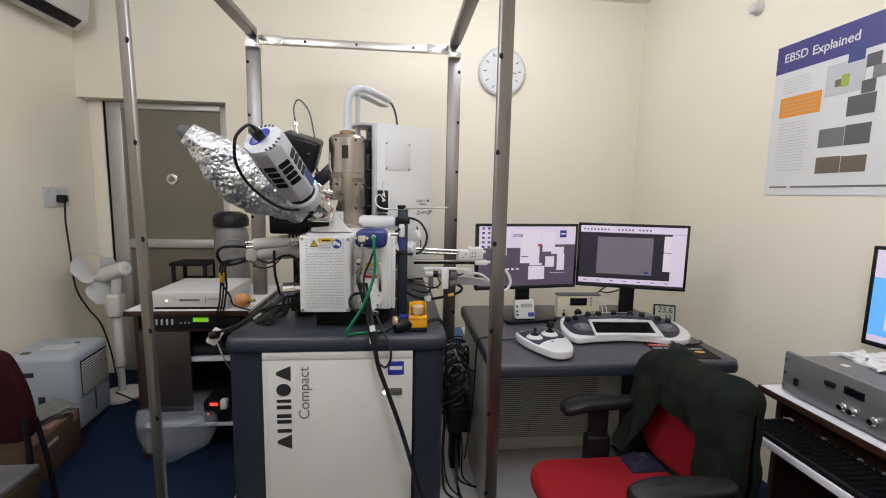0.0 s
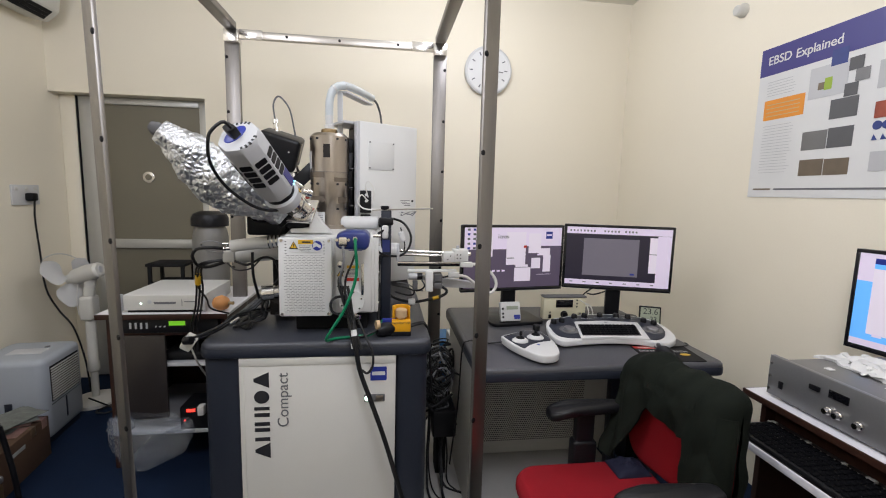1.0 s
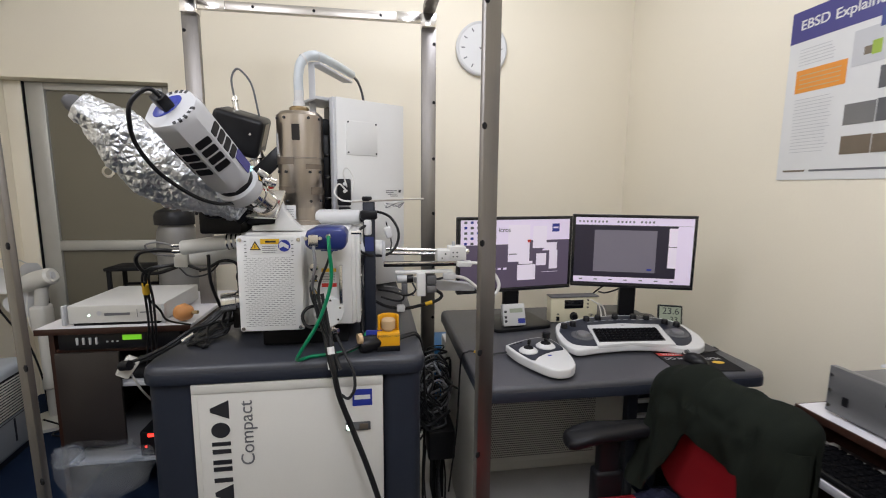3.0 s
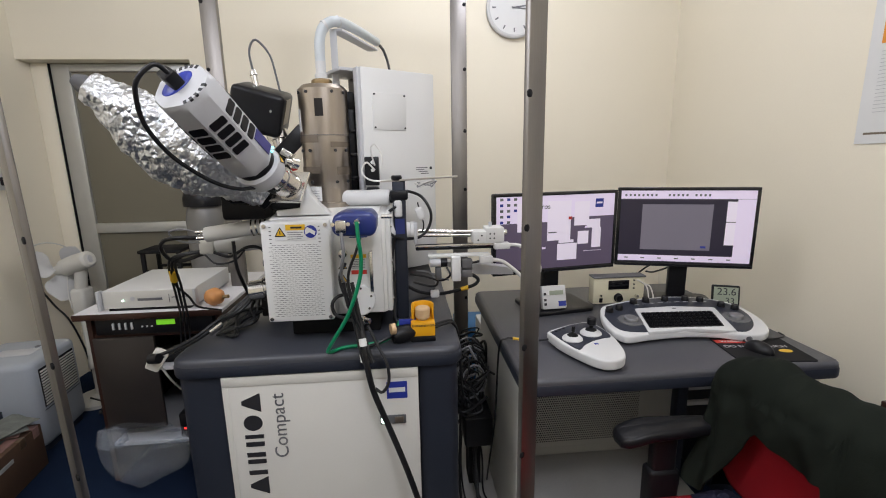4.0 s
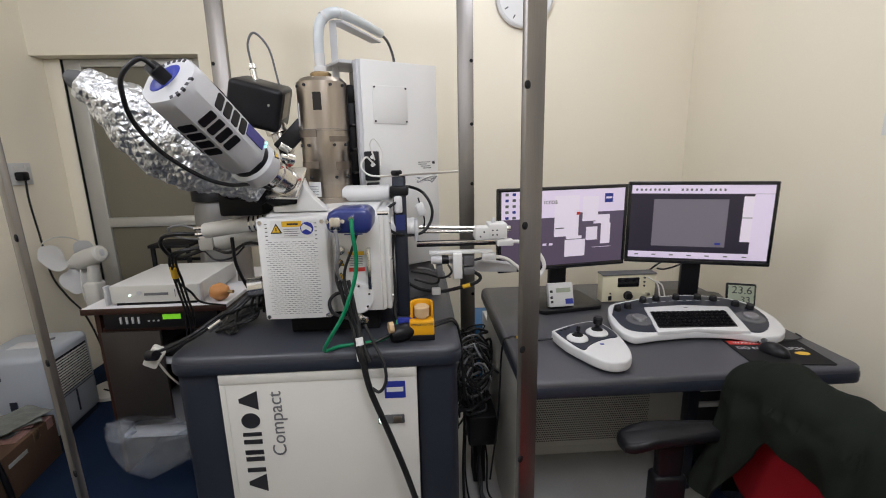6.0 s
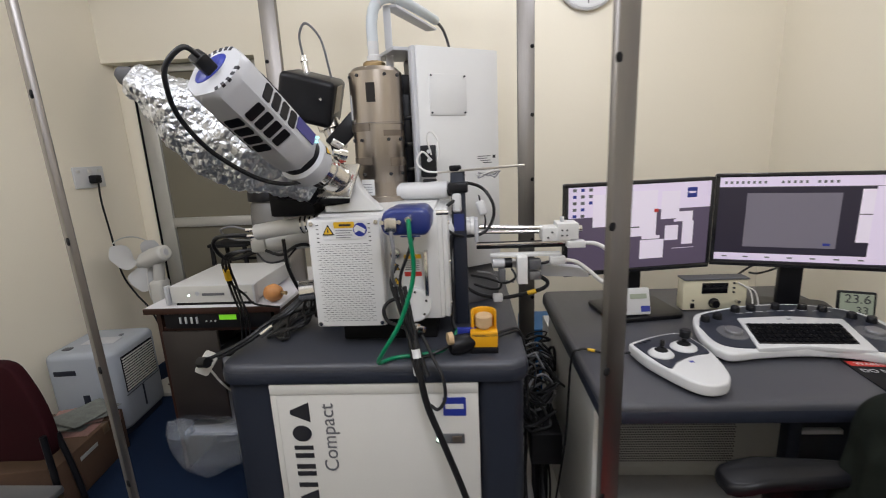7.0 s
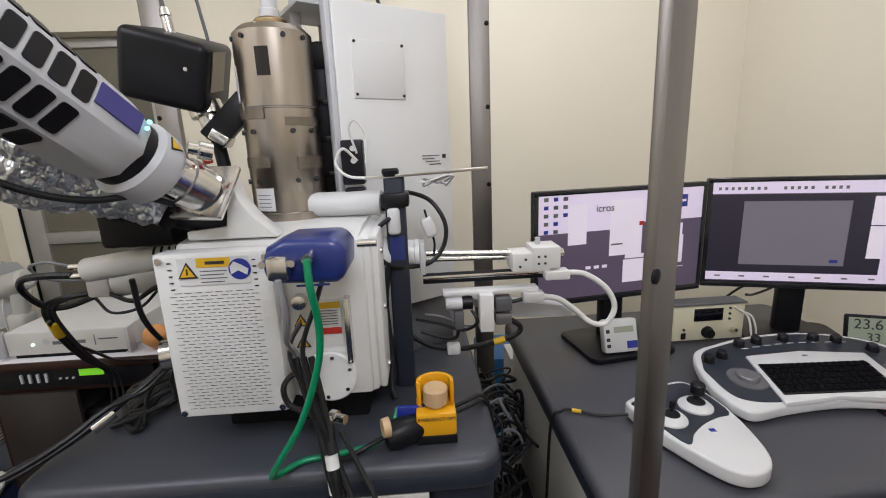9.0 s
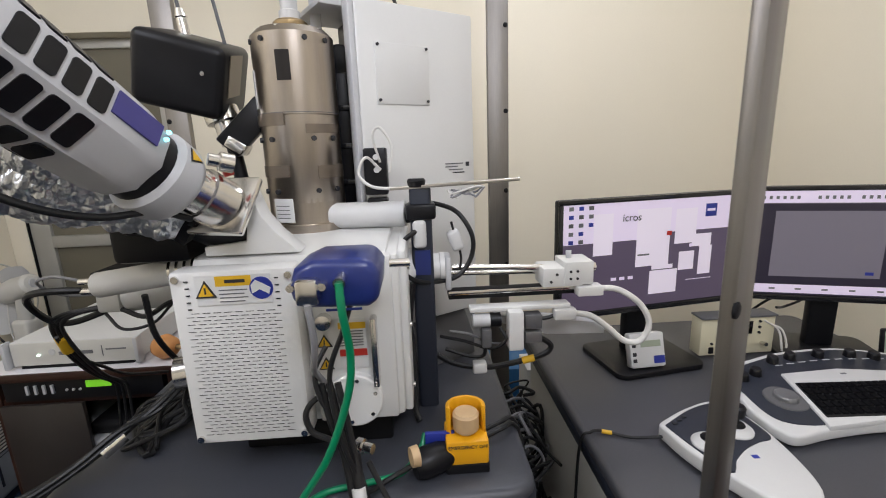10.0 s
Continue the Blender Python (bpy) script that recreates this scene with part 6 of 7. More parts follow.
def desk_fan():
    t = thing("pedestal_fan", -1.86, 3.1, 0, "white pedestal fan turned to the wall, guard missing", "fan")
    part("base", turned((-1.86, 3.1, 0), (-1.86, 3.1, 0.04), [(0, 0.14), (0.5, 0.14), (1, 0.05)], 28), OFFWHITE, t)
    part("pole", turned((-1.86, 3.1, 0.03), (-1.86, 3.1, 0.62), [(0, 0.022), (0.3, 0.022), (0.32, 0.034), (0.4, 0.034), (0.42, 0.028), (1, 0.03)], 18), OFFWHITE, t)
    part("control_head", box(-1.9, -1.82, 3.05, 3.15, 0.56, 0.72, 0.02, 3), OFFWHITE, t)
    part("neck", cyl((-1.86, 3.1, 0.7), (-1.83, 3.085, 0.85), 0.032, seg=16), OFFWHITE, t)
    h0, h1 = Vector((-1.755, 3.06, 0.9)), Vector((-1.945, 3.11, 0.835))
    part("motor", turned(h0, h1, [(0, 0.035), (0.06, 0.048), (0.5, 0.055), (0.9, 0.05), (1, 0.03)], 24), OFFWHITE, t, "white motor housing")
    part("motor_cap", turned(h0 + Vector((0.004, 0, 0.001)), h0, [(0, 0.02), (1, 0.022)], 18), GREY_P, t)
    d = (h1 - h0).normalized()
    q = Matrix.LocRotScale(h1 + d * 0.03, d.to_track_quat("Z", "Y"), None)
    part("hub", turned(h1, h1 + d * 0.06, [(0, 0.03), (0.7, 0.03), (1, 0.015)], 18), OFFWHITE, t)
    for k in range(3):
        b = bmesh.new()
        rows = []
        for i in range(9):
            r = 0.028 + 0.155 * i / 8
            w = radians(14 + 38 * math.sin(math.pi * min(1, 0.15 + i / 9)))
            rows.append([b.verts.new((r * math.cos(a), r * math.sin(a), 0.03 * math.sin(a * 1.3) + dz)) for dz in (0, 0.003) for a in [w * (j / 6 - 0.5) * 2 for j in range(7)]])
        for a, c in zip(rows, rows[1:]):
            for j in range(6):
                b.faces.new((a[j], a[j + 1], c[j + 1], c[j]))
                b.faces.new((a[7 + j], c[7 + j], c[8 + j], a[8 + j]))
        part("blade", b, WHITE_P, t, "white fan blade", m=q @ Matrix.Rotation(radians(120 * k + 35), 4, "Z"))
    ring = [(0.178 * math.cos(2 * math.pi * k / 40), 0.178 * math.sin(2 * math.pi * k / 40), 0.035) for k in range(25)]
    part("guard_ring", tube(ring, 0.004, 6, 1, smooth_line=False), OFFWHITE, t, "part of the guard ring", m=q @ Matrix.Rotation(radians(60), 4, "Z"))
    single("pull_cord", tube([(-1.9, 3.07, 0.8), (-1.905, 3.06, 0.7), (-1.9, 3.06, 0.6)], 0.003), CABLE_W, "white cord hanging from the fan", "cord")


desk_fan()


def dehumidifier():
    t = thing("dehumidifier", -1.97, 2.77, 0, "blue-grey plastic dehumidifier with a slatted side grille", "dehumidifier")
    m = pose(-1.775, 2.56, 0, 0, 0, 6) @ Matrix.Diagonal((1.0, 1.1, 0.89, 1))
    part("housing", prism(rounded(-0.36, 0.0, 0.0, 0.34, 0.05, 5), 0.03, 0.545, "xy", 0.035, seg=4), DEHUM, t, m=m)
    part("base", prism(rounded(-0.345, -0.015, 0.015, 0.325, 0.04, 4), 0.0, 0.035, "xy"), SLATE_E, t, m=m)
    for k in range(13):
        z = 0.27 + 0.0165 * k
        part("grille_slat", box(-0.004, 0.006, 0.05, 0.285, z, z + 0.0085, 0.002), OFFWHITE, t, m=m)
    part("grille_recess", box(-0.01, 0.0015, 0.045, 0.29, 0.262, 0.49), BLACK_M, t, "dark grille recess", m=m)
    part("tank_window", box(-0.002, 0.003, 0.155, 0.165, 0.1, 0.24, 0.001), SLATE_E, t, m=m)
    part("tank_seam", box(-0.001, 0.0025, 0.04, 0.3, 0.245, 0.248), SLATE_E, t, m=m, smooth=False)
    part("side_grip", box(-0.31, -0.2, -0.003, 0.01, 0.42, 0.45, 0.003), SLATE_E, t, m=m)
    part("level_window", box(-0.19, -0.155, -0.0025, 0.01, 0.18, 0.29, 0.002), SLATE_E, t, "blue level window", m=m)
    part("control_panel", box(-0.25, -0.08, 0.12, 0.2, 0.542, 0.549, 0.002), GREY_P, t, m=m)
    part("button", box(-0.12, -0.1, 0.215, 0.235, 0.544, 0.551, 0.002), INK_G, t, m=m)
    part("lid_latch", box(-0.3, -0.26, 0.06, 0.09, 0.542, 0.552, 0.003), RUBBER, t, m=m)
    single("power_lead", tube([(-1.8, 2.93, 0.1), (-1.76, 2.97, 0.05), (-1.7, 2.98, 0.012), (-1.66, 2.94, 0.012), (-1.7, 2.9, 0.012), (-1.76, 2.93, 0.012), (-1.7, 3.05, 0.012)], 0.005), CABLE, "black power lead curled on the carpet", "cable")


dehumidifier()


def carton():
    t = thing("cardboard_box", -1.77, 2.24, 0, "brown cardboard box with taped top and papers", "box")
    m = pose(-1.69, 2.27, 0, 0, 0, 7.8)
    part("carton", box(-0.4, 0, -0.222, 0.222, 0, 0.215, 0.004), KRAFT, t, m=m)
    part("tape", box(-0.401, 0.0015, 0.07, 0.11, 0.17, 0.217, 0.001), TAPE, t, "strip of brown tape", m=m)
    part("label", box(-0.001, 0.002, -0.09, 0.02, 0.15, 0.168), PAPER_D, t, "pale paper label", smooth=False, m=m)
    part("print_patch", box(-0.3, -0.02, 0.0, 0.1, 0.215, 0.2175), PINK, t, "faded pink print", smooth=False, m=m)
    part("paper_label", box(-0.08, 0.002, 0.16, 0.2, 0.17, 0.2185), PINK, t, "faded pink sticker", smooth=False, m=m)
    for k in range(4):
        b = bmesh.new()
        g = [[b.verts.new((-0.11 + 0.22 * i / 9, -0.08 + 0.16 * j / 9, 0.008 * noise.noise(Vector((i * 0.4 + k * 7, j * 0.4, k))))) for j in range(10)] for i in range(10)]
        for i in range(9):
            for j in range(9):
                b.faces.new((g[i][j], g[i + 1][j], g[i + 1][j + 1], g[i][j + 1]))
        up = bmesh.ops.extrude_face_region(b, geom=b.faces[:])
        for v in [e for e in up["geom"] if isinstance(e, bmesh.types.BMVert)]:
            v.co.z += 0.002
        single("loose_paper", b, (NEWS, PINK, NEWS, NEWS)[k], "crumpled loose paper on the cardboard box", "paper", group="papers on the box", m=pose(-1.87 + 0.02 * k, 2.37 + 0.02 * (k % 2), 0.228 + 0.009 * k, 3, 2, 25 * k))


carton()


def lumpy(c, r, n=28, k=0.12, s=4.0):
    """A soft sagging bag shape."""
    b = bmesh.new()
    bmesh.ops.create_uvsphere(b, u_segments=n, v_segments=n // 2, radius=1)
    for v in b.verts:
        p = v.co.copy()
        e = 0.62
        p = Vector([math.copysign(abs(a) ** e, a) for a in p])
        f = 1 + k * noise.noise(v.co * s) + 0.4 * k * noise.noise(v.co * s * 3)
        v.co = Vector(c) + Vector((p.x * r[0], p.y * r[1], p.z * r[2])) * f
    return b


def folded_chair():
    t = thing("folded_chair", -1.75, 2.0, 0, "folded maroon padded chair with black metal legs", "chair")
    o = [(v.x, v.y) for v in spline([(-1.98, 0.69, 0), (-1.78, 0.715, 0), (-1.68, 0.71, 0), (-1.635, 0.655, 0), (-1.59, 0.52, 0), (-1.578, 0.38, 0), (-1.61, 0.31, 0), (-1.75, 0.3, 0), (-1.95, 0.3, 0), (-1.985, 0.36, 0), (-1.98, 0.69, 0)], 4)[:-1]]
    part("backrest", prism(o, 1.985, 2.035, "xz", 0.018, seg=3), MAROON, t, "maroon padded backrest")
    for x0, x1 in ((-1.585, -1.61), (-1.96, -1.97)):
        part("leg", tube([(x0, 1.975, 0.42), (x0 + 0.005, 1.975, 0.2), (x1, 1.99, 0.0)], 0.012, 10, 6), BLACK, t, "black metal leg")
        part("leg", tube([(x0, 2.03, 0.4), (x0 + 0.03, 2.036, 0.2), (x0 + 0.045, 2.04, 0.0)], 0.011, 10, 6), BLACK, t, "black metal leg")
    part("crossbar", cyl((-1.97, 1.985, 0.12), (-1.595, 1.985, 0.12), 0.009, seg=10), BLACK, t)


folded_chair()
t = thing("steel_case", -1.68, 1.83, 0, "scuffed pale metal case on the carpet", "case")
part("case_body", box(-1.85, -1.52, 1.72, 1.945, 0.0, 0.2, 0.012), RUBBER, t)
part("case_lid", box(-1.853, -1.517, 1.717, 1.948, 0.2, 0.232, 0.01), AMP, t, "scuffed grey lid")
part("latch", box(-1.6, -1.56, 1.712, 1.72, 0.18, 0.22, 0.002), CHROME, t)
part("edge_strip", box(-1.53, -1.514, 1.73, 1.935, 0.01, 0.2, 0.003), BRASS, t)
t = thing("water_bottle", -1.48, 1.62, 0, "translucent blue water bottle on the carpet", "bottle")
part("flask", turned((-1.48, 1.62, 0), (-1.48, 1.62, 0.24), [(0, 0.035), (0.05, 0.042), (0.6, 0.042), (0.8, 0.03), (0.9, 0.016), (1, 0.015)], 20), TEAL, t)
part("cap", cyl((-1.48, 1.62, 0.238), (-1.48, 1.62, 0.262), 0.018, seg=16), BLUE, t)


def plastic_bag():
    b = bmesh.new()
    n, k = 36, 26
    rows = []
    for i in range(k):
        s = i / (k - 1)
        row = []
        for j in range(n):
            a = 2 * math.pi * j / n
            w = 0.09 + 0.085 * math.sin(math.pi * min(1, 0.15 + s * 0.8))
            d = 0.02 + 0.06 * math.sin(math.pi * min(1, 0.1 + s * 0.88))
            p = Vector((-1.09 + 0.06 * s + w * math.cos(a), 2.2 + d * math.sin(a), 0.34 - 0.24 * s + (0.05 * math.cos(a) if s > 0.3 else 0)))
            f = noise.noise(p * 9) * 0.03 + noise.noise(p * 26) * 0.005
            row.append(b.verts.new(p + Vector((math.cos(a), math.sin(a), 0.3)) * f))
        rows.append(row)
    for a, c in zip(rows, rows[1:]):
        for j in range(n):
            b.faces.new((a[j], a[(j + 1) % n], c[(j + 1) % n], c[j]))
    b.faces.new(rows[-1])
    t = thing("plastic_bag", -1.06, 2.2, 0.1, "clear crumpled plastic bag hanging from the table", "bag")
    part("bag_film", b, FILM, t)
    part("knotted_corner", lumpy((-1.2, 2.19, 0.3), (0.05, 0.03, 0.04), k=0.4), FILM, t, "knotted corner of the bag")
    return t


plastic_bag()
single("blue_bin", prism(rounded(0.33, 0.56, 2.72, 2.98, 0.03), 0.0, 0.5, "xy", 0.004), TEAL, "blue plastic bin behind the desk", "bin")
single("white_carton", box(0.42, 0.56, 2.52, 2.66, 0.022, 0.6, 0.004), PAPER, "white carton standing behind the desk", "box")

# ---- specimen shuttle, post and button on the plinth ----
def shuttle():
    t = thing("specimen_shuttle", 0.25, 1.88, 1.0, "white specimen shuttle with chrome rods and rail", "specimen shuttle")
    y = 1.88
    part("mount_flange", turned((0.012, y, 1.195), (0.085, y, 1.195), [(0, 0.04), (0.35, 0.04), (0.37, 0.03), (0.85, 0.028), (0.87, 0.03), (1, 0.03)], 28), WHITE, t, "white shuttle flange")
    part("mount_plate", box(0.085, 0.097, y - 0.026, y + 0.026, 1.15, 1.22, 0.003), GREY_P, t)
    part("rod", cyl((0.1, y, 1.192), (0.29, y, 1.182), 0.0065, seg=14), CHROME, t, "chrome push rod")
    part("rod", cyl((0.1, y + 0.03, 1.17), (0.3, y + 0.03, 1.165), 0.005, seg=12), CHROME, t, "chrome guide rod")
    part("rail", box(0.09, 0.4, y - 0.02, y + 0.02, 1.128, 1.142, 0.002), BLACK_M, t, "black linear rail")
    part("rail_edge", box(0.09, 0.4, y - 0.024, y - 0.019, 1.138, 1.146, 0.001), CHROME, t)
    c = part("carriage", box(0.282, 0.365, y - 0.035, y + 0.03, 1.148, 1.188, 0.003), WHITE, t, "white carriage block")
    part("carriage_top", box(0.325, 0.386, y - 0.037, y + 0.03, 1.152, 1.2, 0.003), WHITE, t)
    part("pin", cyl((0.345, y, 1.195), (0.345, y, 1.215), 0.006, seg=12), GREY_P, t)
    part("end_knob", cyl((0.386, y, 1.178), (0.403, y, 1.178), 0.01, seg=16, bevel=0.002), CHROME, t)
    for x, z in ((0.298, 1.16), (0.31, 1.175), (0.338, 1.165), (0.352, 1.165), (0.338, 1.18), (0.352, 1.18)):
        part("screw", cyl((x, y - 0.034, z), (x, y - 0.0385, z), 0.0028, seg=8), INK, c)
    part("cable_block", box(0.352, 0.405, y - 0.045, y - 0.01, 1.128, 1.148, 0.003), WHITE, t)
    part("tray", prism([(0.19, 1.085), (0.425, 1.055), (0.425, 1.03), (0.3, 1.035), (0.19, 1.07)], y - 0.01, y + 0.03, "xz", 0.002), GREY_P, t, "pale support tray")
    part("upper_plate", box(0.13, 0.335, y - 0.05, y - 0.02, 1.108, 1.117, 0.002), WHITE, t)
    part("bracket", box(0.205, 0.235, y - 0.07, y - 0.035, 1.03, 1.112, 0.003), WHITE, t, "white upright bracket")
    part("motor", cyl((0.135, y - 0.045, 1.09), (0.19, y - 0.045, 1.09), 0.014, seg=18, bevel=0.002), GREY_P, t, "small grey motor")
    part("motor_cap", cyl((0.17, y - 0.045, 1.09), (0.192, y - 0.045, 1.09), 0.0145, seg=18), BLACK, t)
    part("connector", box(0.152, 0.172, y - 0.06, y - 0.035, 1.035, 1.075, 0.003), RUBBER, t, "grey cable connector")
    part("connector", box(0.24, 0.275, y - 0.06, y - 0.03, 1.07, 1.1, 0.003), RUBBER, t)
    part("connector", box(0.24, 0.275, y - 0.06, y - 0.03, 1.04, 1.065, 0.003), AMP, t)
    part("connector", box(0.3, 0.345, y - 0.06, y - 0.035, 1.085, 1.108, 0.004), WHITE_P, t, "white cable connector")
    part("white_loop", tube([(0.39, y - 0.03, 1.14), (0.44, y - 0.03, 1.135), (0.49, y - 0.03, 1.1), (0.512, y - 0.03, 1.055), (0.495, y - 0.03, 1.018), (0.46, y - 0.03, 1.02), (0.42, y - 0.035, 1.055), (0.38, y - 0.04, 1.085), (0.34, y - 0.045, 1.095)], 0.0064, 10), CABLE_W, t, "thick white looped cable")
    part("white_lead", tube([(0.335, y - 0.045, 1.1), (0.29, y - 0.045, 1.088), (0.272, y - 0.045, 1.086)], 0.004), CABLE, t)


shuttle()


def clamp_stand():
    t = thing("clamp_stand", 0.04, 1.86, PZ, "dark slate clamp post with a horizontal metal bar", "stand")
    part("post", prism(rounded(0.02, 0.062, 1.84, 1.88, 0.008, 3), PZ, 1.36, "xy", 0.003), SLATE_E, t, "dark slate post")
    part("clamp", box(0.012, 0.07, 1.832, 1.888, 1.3, 1.33, 0.006), BLACK, t)
    part("white_slider", box(0.024, 0.05, 1.826, 1.842, 1.245, 1.3, 0.008, 3), WHITE_P, t, "white slider")
    part("bar", box(-0.045, 0.2, -0.01, 0.01, -0.003, 0.003, 0.001), STEEL_H, t, "flat metal bar", m=pose(0.03, 1.85, 1.362, 0, -3, -12))
    part("bar_knob", turned((0.035, 1.85, 1.362), (0.035, 1.85, 1.378), [(0, 0.016), (0.7, 0.018), (1, 0.015)], 18), BLACK, t)
    part("blue_label", box(0.026, 0.056, 1.8385, 1.8405, 1.19, 1.24), BLUE, t, smooth=False)
    for k in range(6):
        a = 0.7 * k
        pts = [(0.1 + 0.02 * math.sin(a), 1.835, 1.355), (0.12 + 0.02 * math.cos(a), 1.825, 1.345 + 0.006 * math.sin(2 * a)), (0.145, 1.82 + 0.008 * math.sin(a), 1.352 - 0.01 * math.cos(a)), (0.16, 1.815, 1.36)]
        part("wire_coil", tube(pts, 0.002, 6, 5), CABLE_W if k % 2 else CABLE_G, t, "coiled grey wire")


clamp_stand()


def emergency_button():
    t = thing("emergency_button", 0.1, 1.67, PZ, "yellow emergency off button box with a beige knob", "emergency button")
    x0, x1, y0, y1 = 0.064, 0.135, 1.635, 1.7
    part("base", box(x0 - 0.001, x1 + 0.001, y0 - 0.001, y1, PZ, PZ + 0.018, 0.003), BLACK, t, "black base")
    part("housing", box(x0, x1, y0, y1, PZ + 0.016, PZ + 0.06, 0.004), YELLOW, t)
    out = [(0.1 + 0.034 * math.cos(radians(a)), 1.668 + 0.032 * math.sin(radians(a))) for a in range(-20, 201, 15)]
    inn = [(0.1 + 0.027 * math.cos(radians(a)), 1.668 + 0.026 * math.sin(radians(a))) for a in range(200, -21, -15)]
    part("guard", prism(out + inn, PZ + 0.058, PZ + 0.108, "xy", 0.002), YELLOW, t, "yellow guard collar")
    part("knob", turned((0.1, 1.664, PZ + 0.058), (0.1, 1.664, PZ + 0.098), [(0, 0.014), (0.2, 0.014), (0.25, 0.022), (0.9, 0.0225), (1, 0.019)], 28), BEIGE, t, "faded beige push knob")
    writing("caption", "EMERGENCY OFF", 0.0085, INK, t, facing(0.1, y0 - 0.0006, PZ + 0.05))


emergency_button()


def round_plug(x, y):
    t = thing("cable_plug", x, y, PZ, "round black cable plug with a brass collar", "plug")
    part("plug_body", turned((x - 0.02, y - 0.01, PZ + 0.024), (x + 0.045, y + 0.015, PZ + 0.03), [(0, 0.02), (0.3, 0.026), (0.7, 0.024), (1, 0.018)], 20), BLACK, t)
    part("collar", turned((x - 0.024, y - 0.02, PZ + 0.05), (x - 0.012, y - 0.016, PZ + 0.05), [(0, 0.016), (1, 0.017)], 18), BEIGE, t)
    part("tag", box(x + 0.0, x + 0.05, y + 0.02, y + 0.028, PZ + 0.04, PZ + 0.062, 0.001), LOGO, t, "blue paper tag", m=Matrix.Identity(4))


round_plug(0.03, 1.64)

# ---- cables ----
def cable(points, r=0.005, mat=None, label="thin black cable on the microscope", group="cables on the microscope", seg=8):
    return single("cable", tube(points, r, seg, 6), mat or CABLE, label, "cable", group=group)


mess = random.Random(3)
# bundle from the flange to the front left corner of the plinth
for k in range(6):
    d = 0.009 * (k % 3) - 0.009 + mess.uniform(-0.008, 0.008)
    e = 0.006 * (k // 3) + mess.uniform(0, 0.01)
    cable([(-0.43, 1.82 + d, 1.02 - e), (-0.47, 1.79 + d, 0.985 - e), (-0.51, 1.74 + d, 0.95 + e), (-0.55, 1.69 + d, 0.925 + e), (-0.585, 1.64 + d, 0.912 + e), (-0.615, 1.6 + d, 0.908 + e)], 0.005, label="black cable in a bundle across the plinth")
single("cable_tie", cyl((-0.535, 1.707, 0.935), (-0.512, 1.736, 0.95), 0.0145, seg=14), CHROME, "silver tape round a cable bundle", "cable tie")
t = thing("white_plug", -0.63, 1.6, 0.88, "white mains plug at the plinth corner", "plug")
part("plug_body", box(-0.018, 0.018, -0.015, 0.015, -0.03, 0.028, 0.006), OFFWHITE, t, m=pose(-0.628, 1.6, 0.905, 0, 35, 20))
part("plug_core", cyl((-0.635, 1.582, 0.915), (-0.61, 1.575, 0.918), 0.014, seg=14), BLACK, t)
cable([(-0.625, 1.605, 0.88), (-0.625, 1.66, 0.8), (-0.63, 1.8, 0.65), (-0.64, 1.95, 0.45), (-0.66, 2.05, 0.3)], 0.003, CABLE_W, "thin pale cable hanging beside the plinth")
for k in range(9):
    y = 1.85 + mess.uniform(-0.02, 0.1)
    w = mess.uniform(-0.03, 0.04)
    cable([(-0.36, y, 1.12 - 0.015 * k), (-0.4 + w, y - 0.02, 1.04 - 0.006 * k), (-0.42 + w, y - 0.04, 0.96), (-0.46 - w, y - 0.08, 0.915 + 0.004 * k), (-0.5 + w, y - 0.14 - w, 0.908), (-0.55 - w, y - 0.05 + w, 0.91), (-0.5, y + 0.05, 0.915)], 0.0045 + 0.001 * (k % 2), label="black cable behind the chamber")
# wires from the ivory connectors to the table
for k in range(3):
    cable([(-0.6 + 0.012 * k, 1.87, 1.15), (-0.67 + 0.012 * k, 1.86, 1.14), (-0.705 + 0.01 * k, 1.87, 1.11), (-0.73 + 0.012 * k, 1.93, 1.02), (-0.79 + 0.012 * k, 2.06, 0.91), (-0.86 + 0.014 * k, 2.2, 0.82), (-0.9 + 0.016 * k, 2.27, 0.76), (-0.92 + 0.02 * k, 2.28, 0.62)], 0.0042, label="black wire hanging from ivory connectors")
cable([(-0.7, 1.87, 1.09), (-0.72, 1.92, 1.03), (-0.72, 2.0, 0.96), (-0.74, 2.1, 0.89), (-0.7, 2.2, 0.84)], 0.004, label="black wire hanging from ivory connectors")
cable([(-0.575, 1.797, 1.205), (-0.62, 1.79, 1.208), (-0.67, 1.8, 1.2), (-0.7, 1.83, 1.17), (-0.695, 1.86, 1.13), (-0.66, 1.87, 1.12), (-0.595, 1.87, 1.14)], 0.0065, label="thick black looped connector cable")
cable([(-0.575, 1.8, 1.222), (-0.62, 1.8, 1.232), (-0.66, 1.81, 1.22), (-0.64, 1.83, 1.19), (-0.59, 1.86, 1.178)], 0.003, CABLE_G, "thin grey connector lead")
cable([(-0.555, 1.86, 1.145), (-0.5, 1.84, 1.135), (-0.44, 1.83, 1.165), (-0.4, 1.85, 1.15), (-0.385, 1.87, 1.08), (-0.38, 1.86, 1.0)], 0.005, label="black cable under the ivory cylinder")
cable([(-0.58, 1.85, 1.14), (-0.54, 1.83, 1.115), (-0.49, 1.84, 1.12), (-0.46, 1.86, 1.15)], 0.003, label="thin black lead under the ivory cylinder")
single("yellow_tape", cyl((-0.703, 1.885, 1.085), (-0.715, 1.91, 1.045), 0.012, seg=12), STICKER_Y, "yellow tape round hanging wires", "tape")
cable([(-0.47, 1.8, 1.19), (-0.475, 1.82, 1.1), (-0.48, 1.9, 1.0), (-0.49, 2.0, 0.92)], 0.0055, label="straight black cable behind the ivory cylinder")
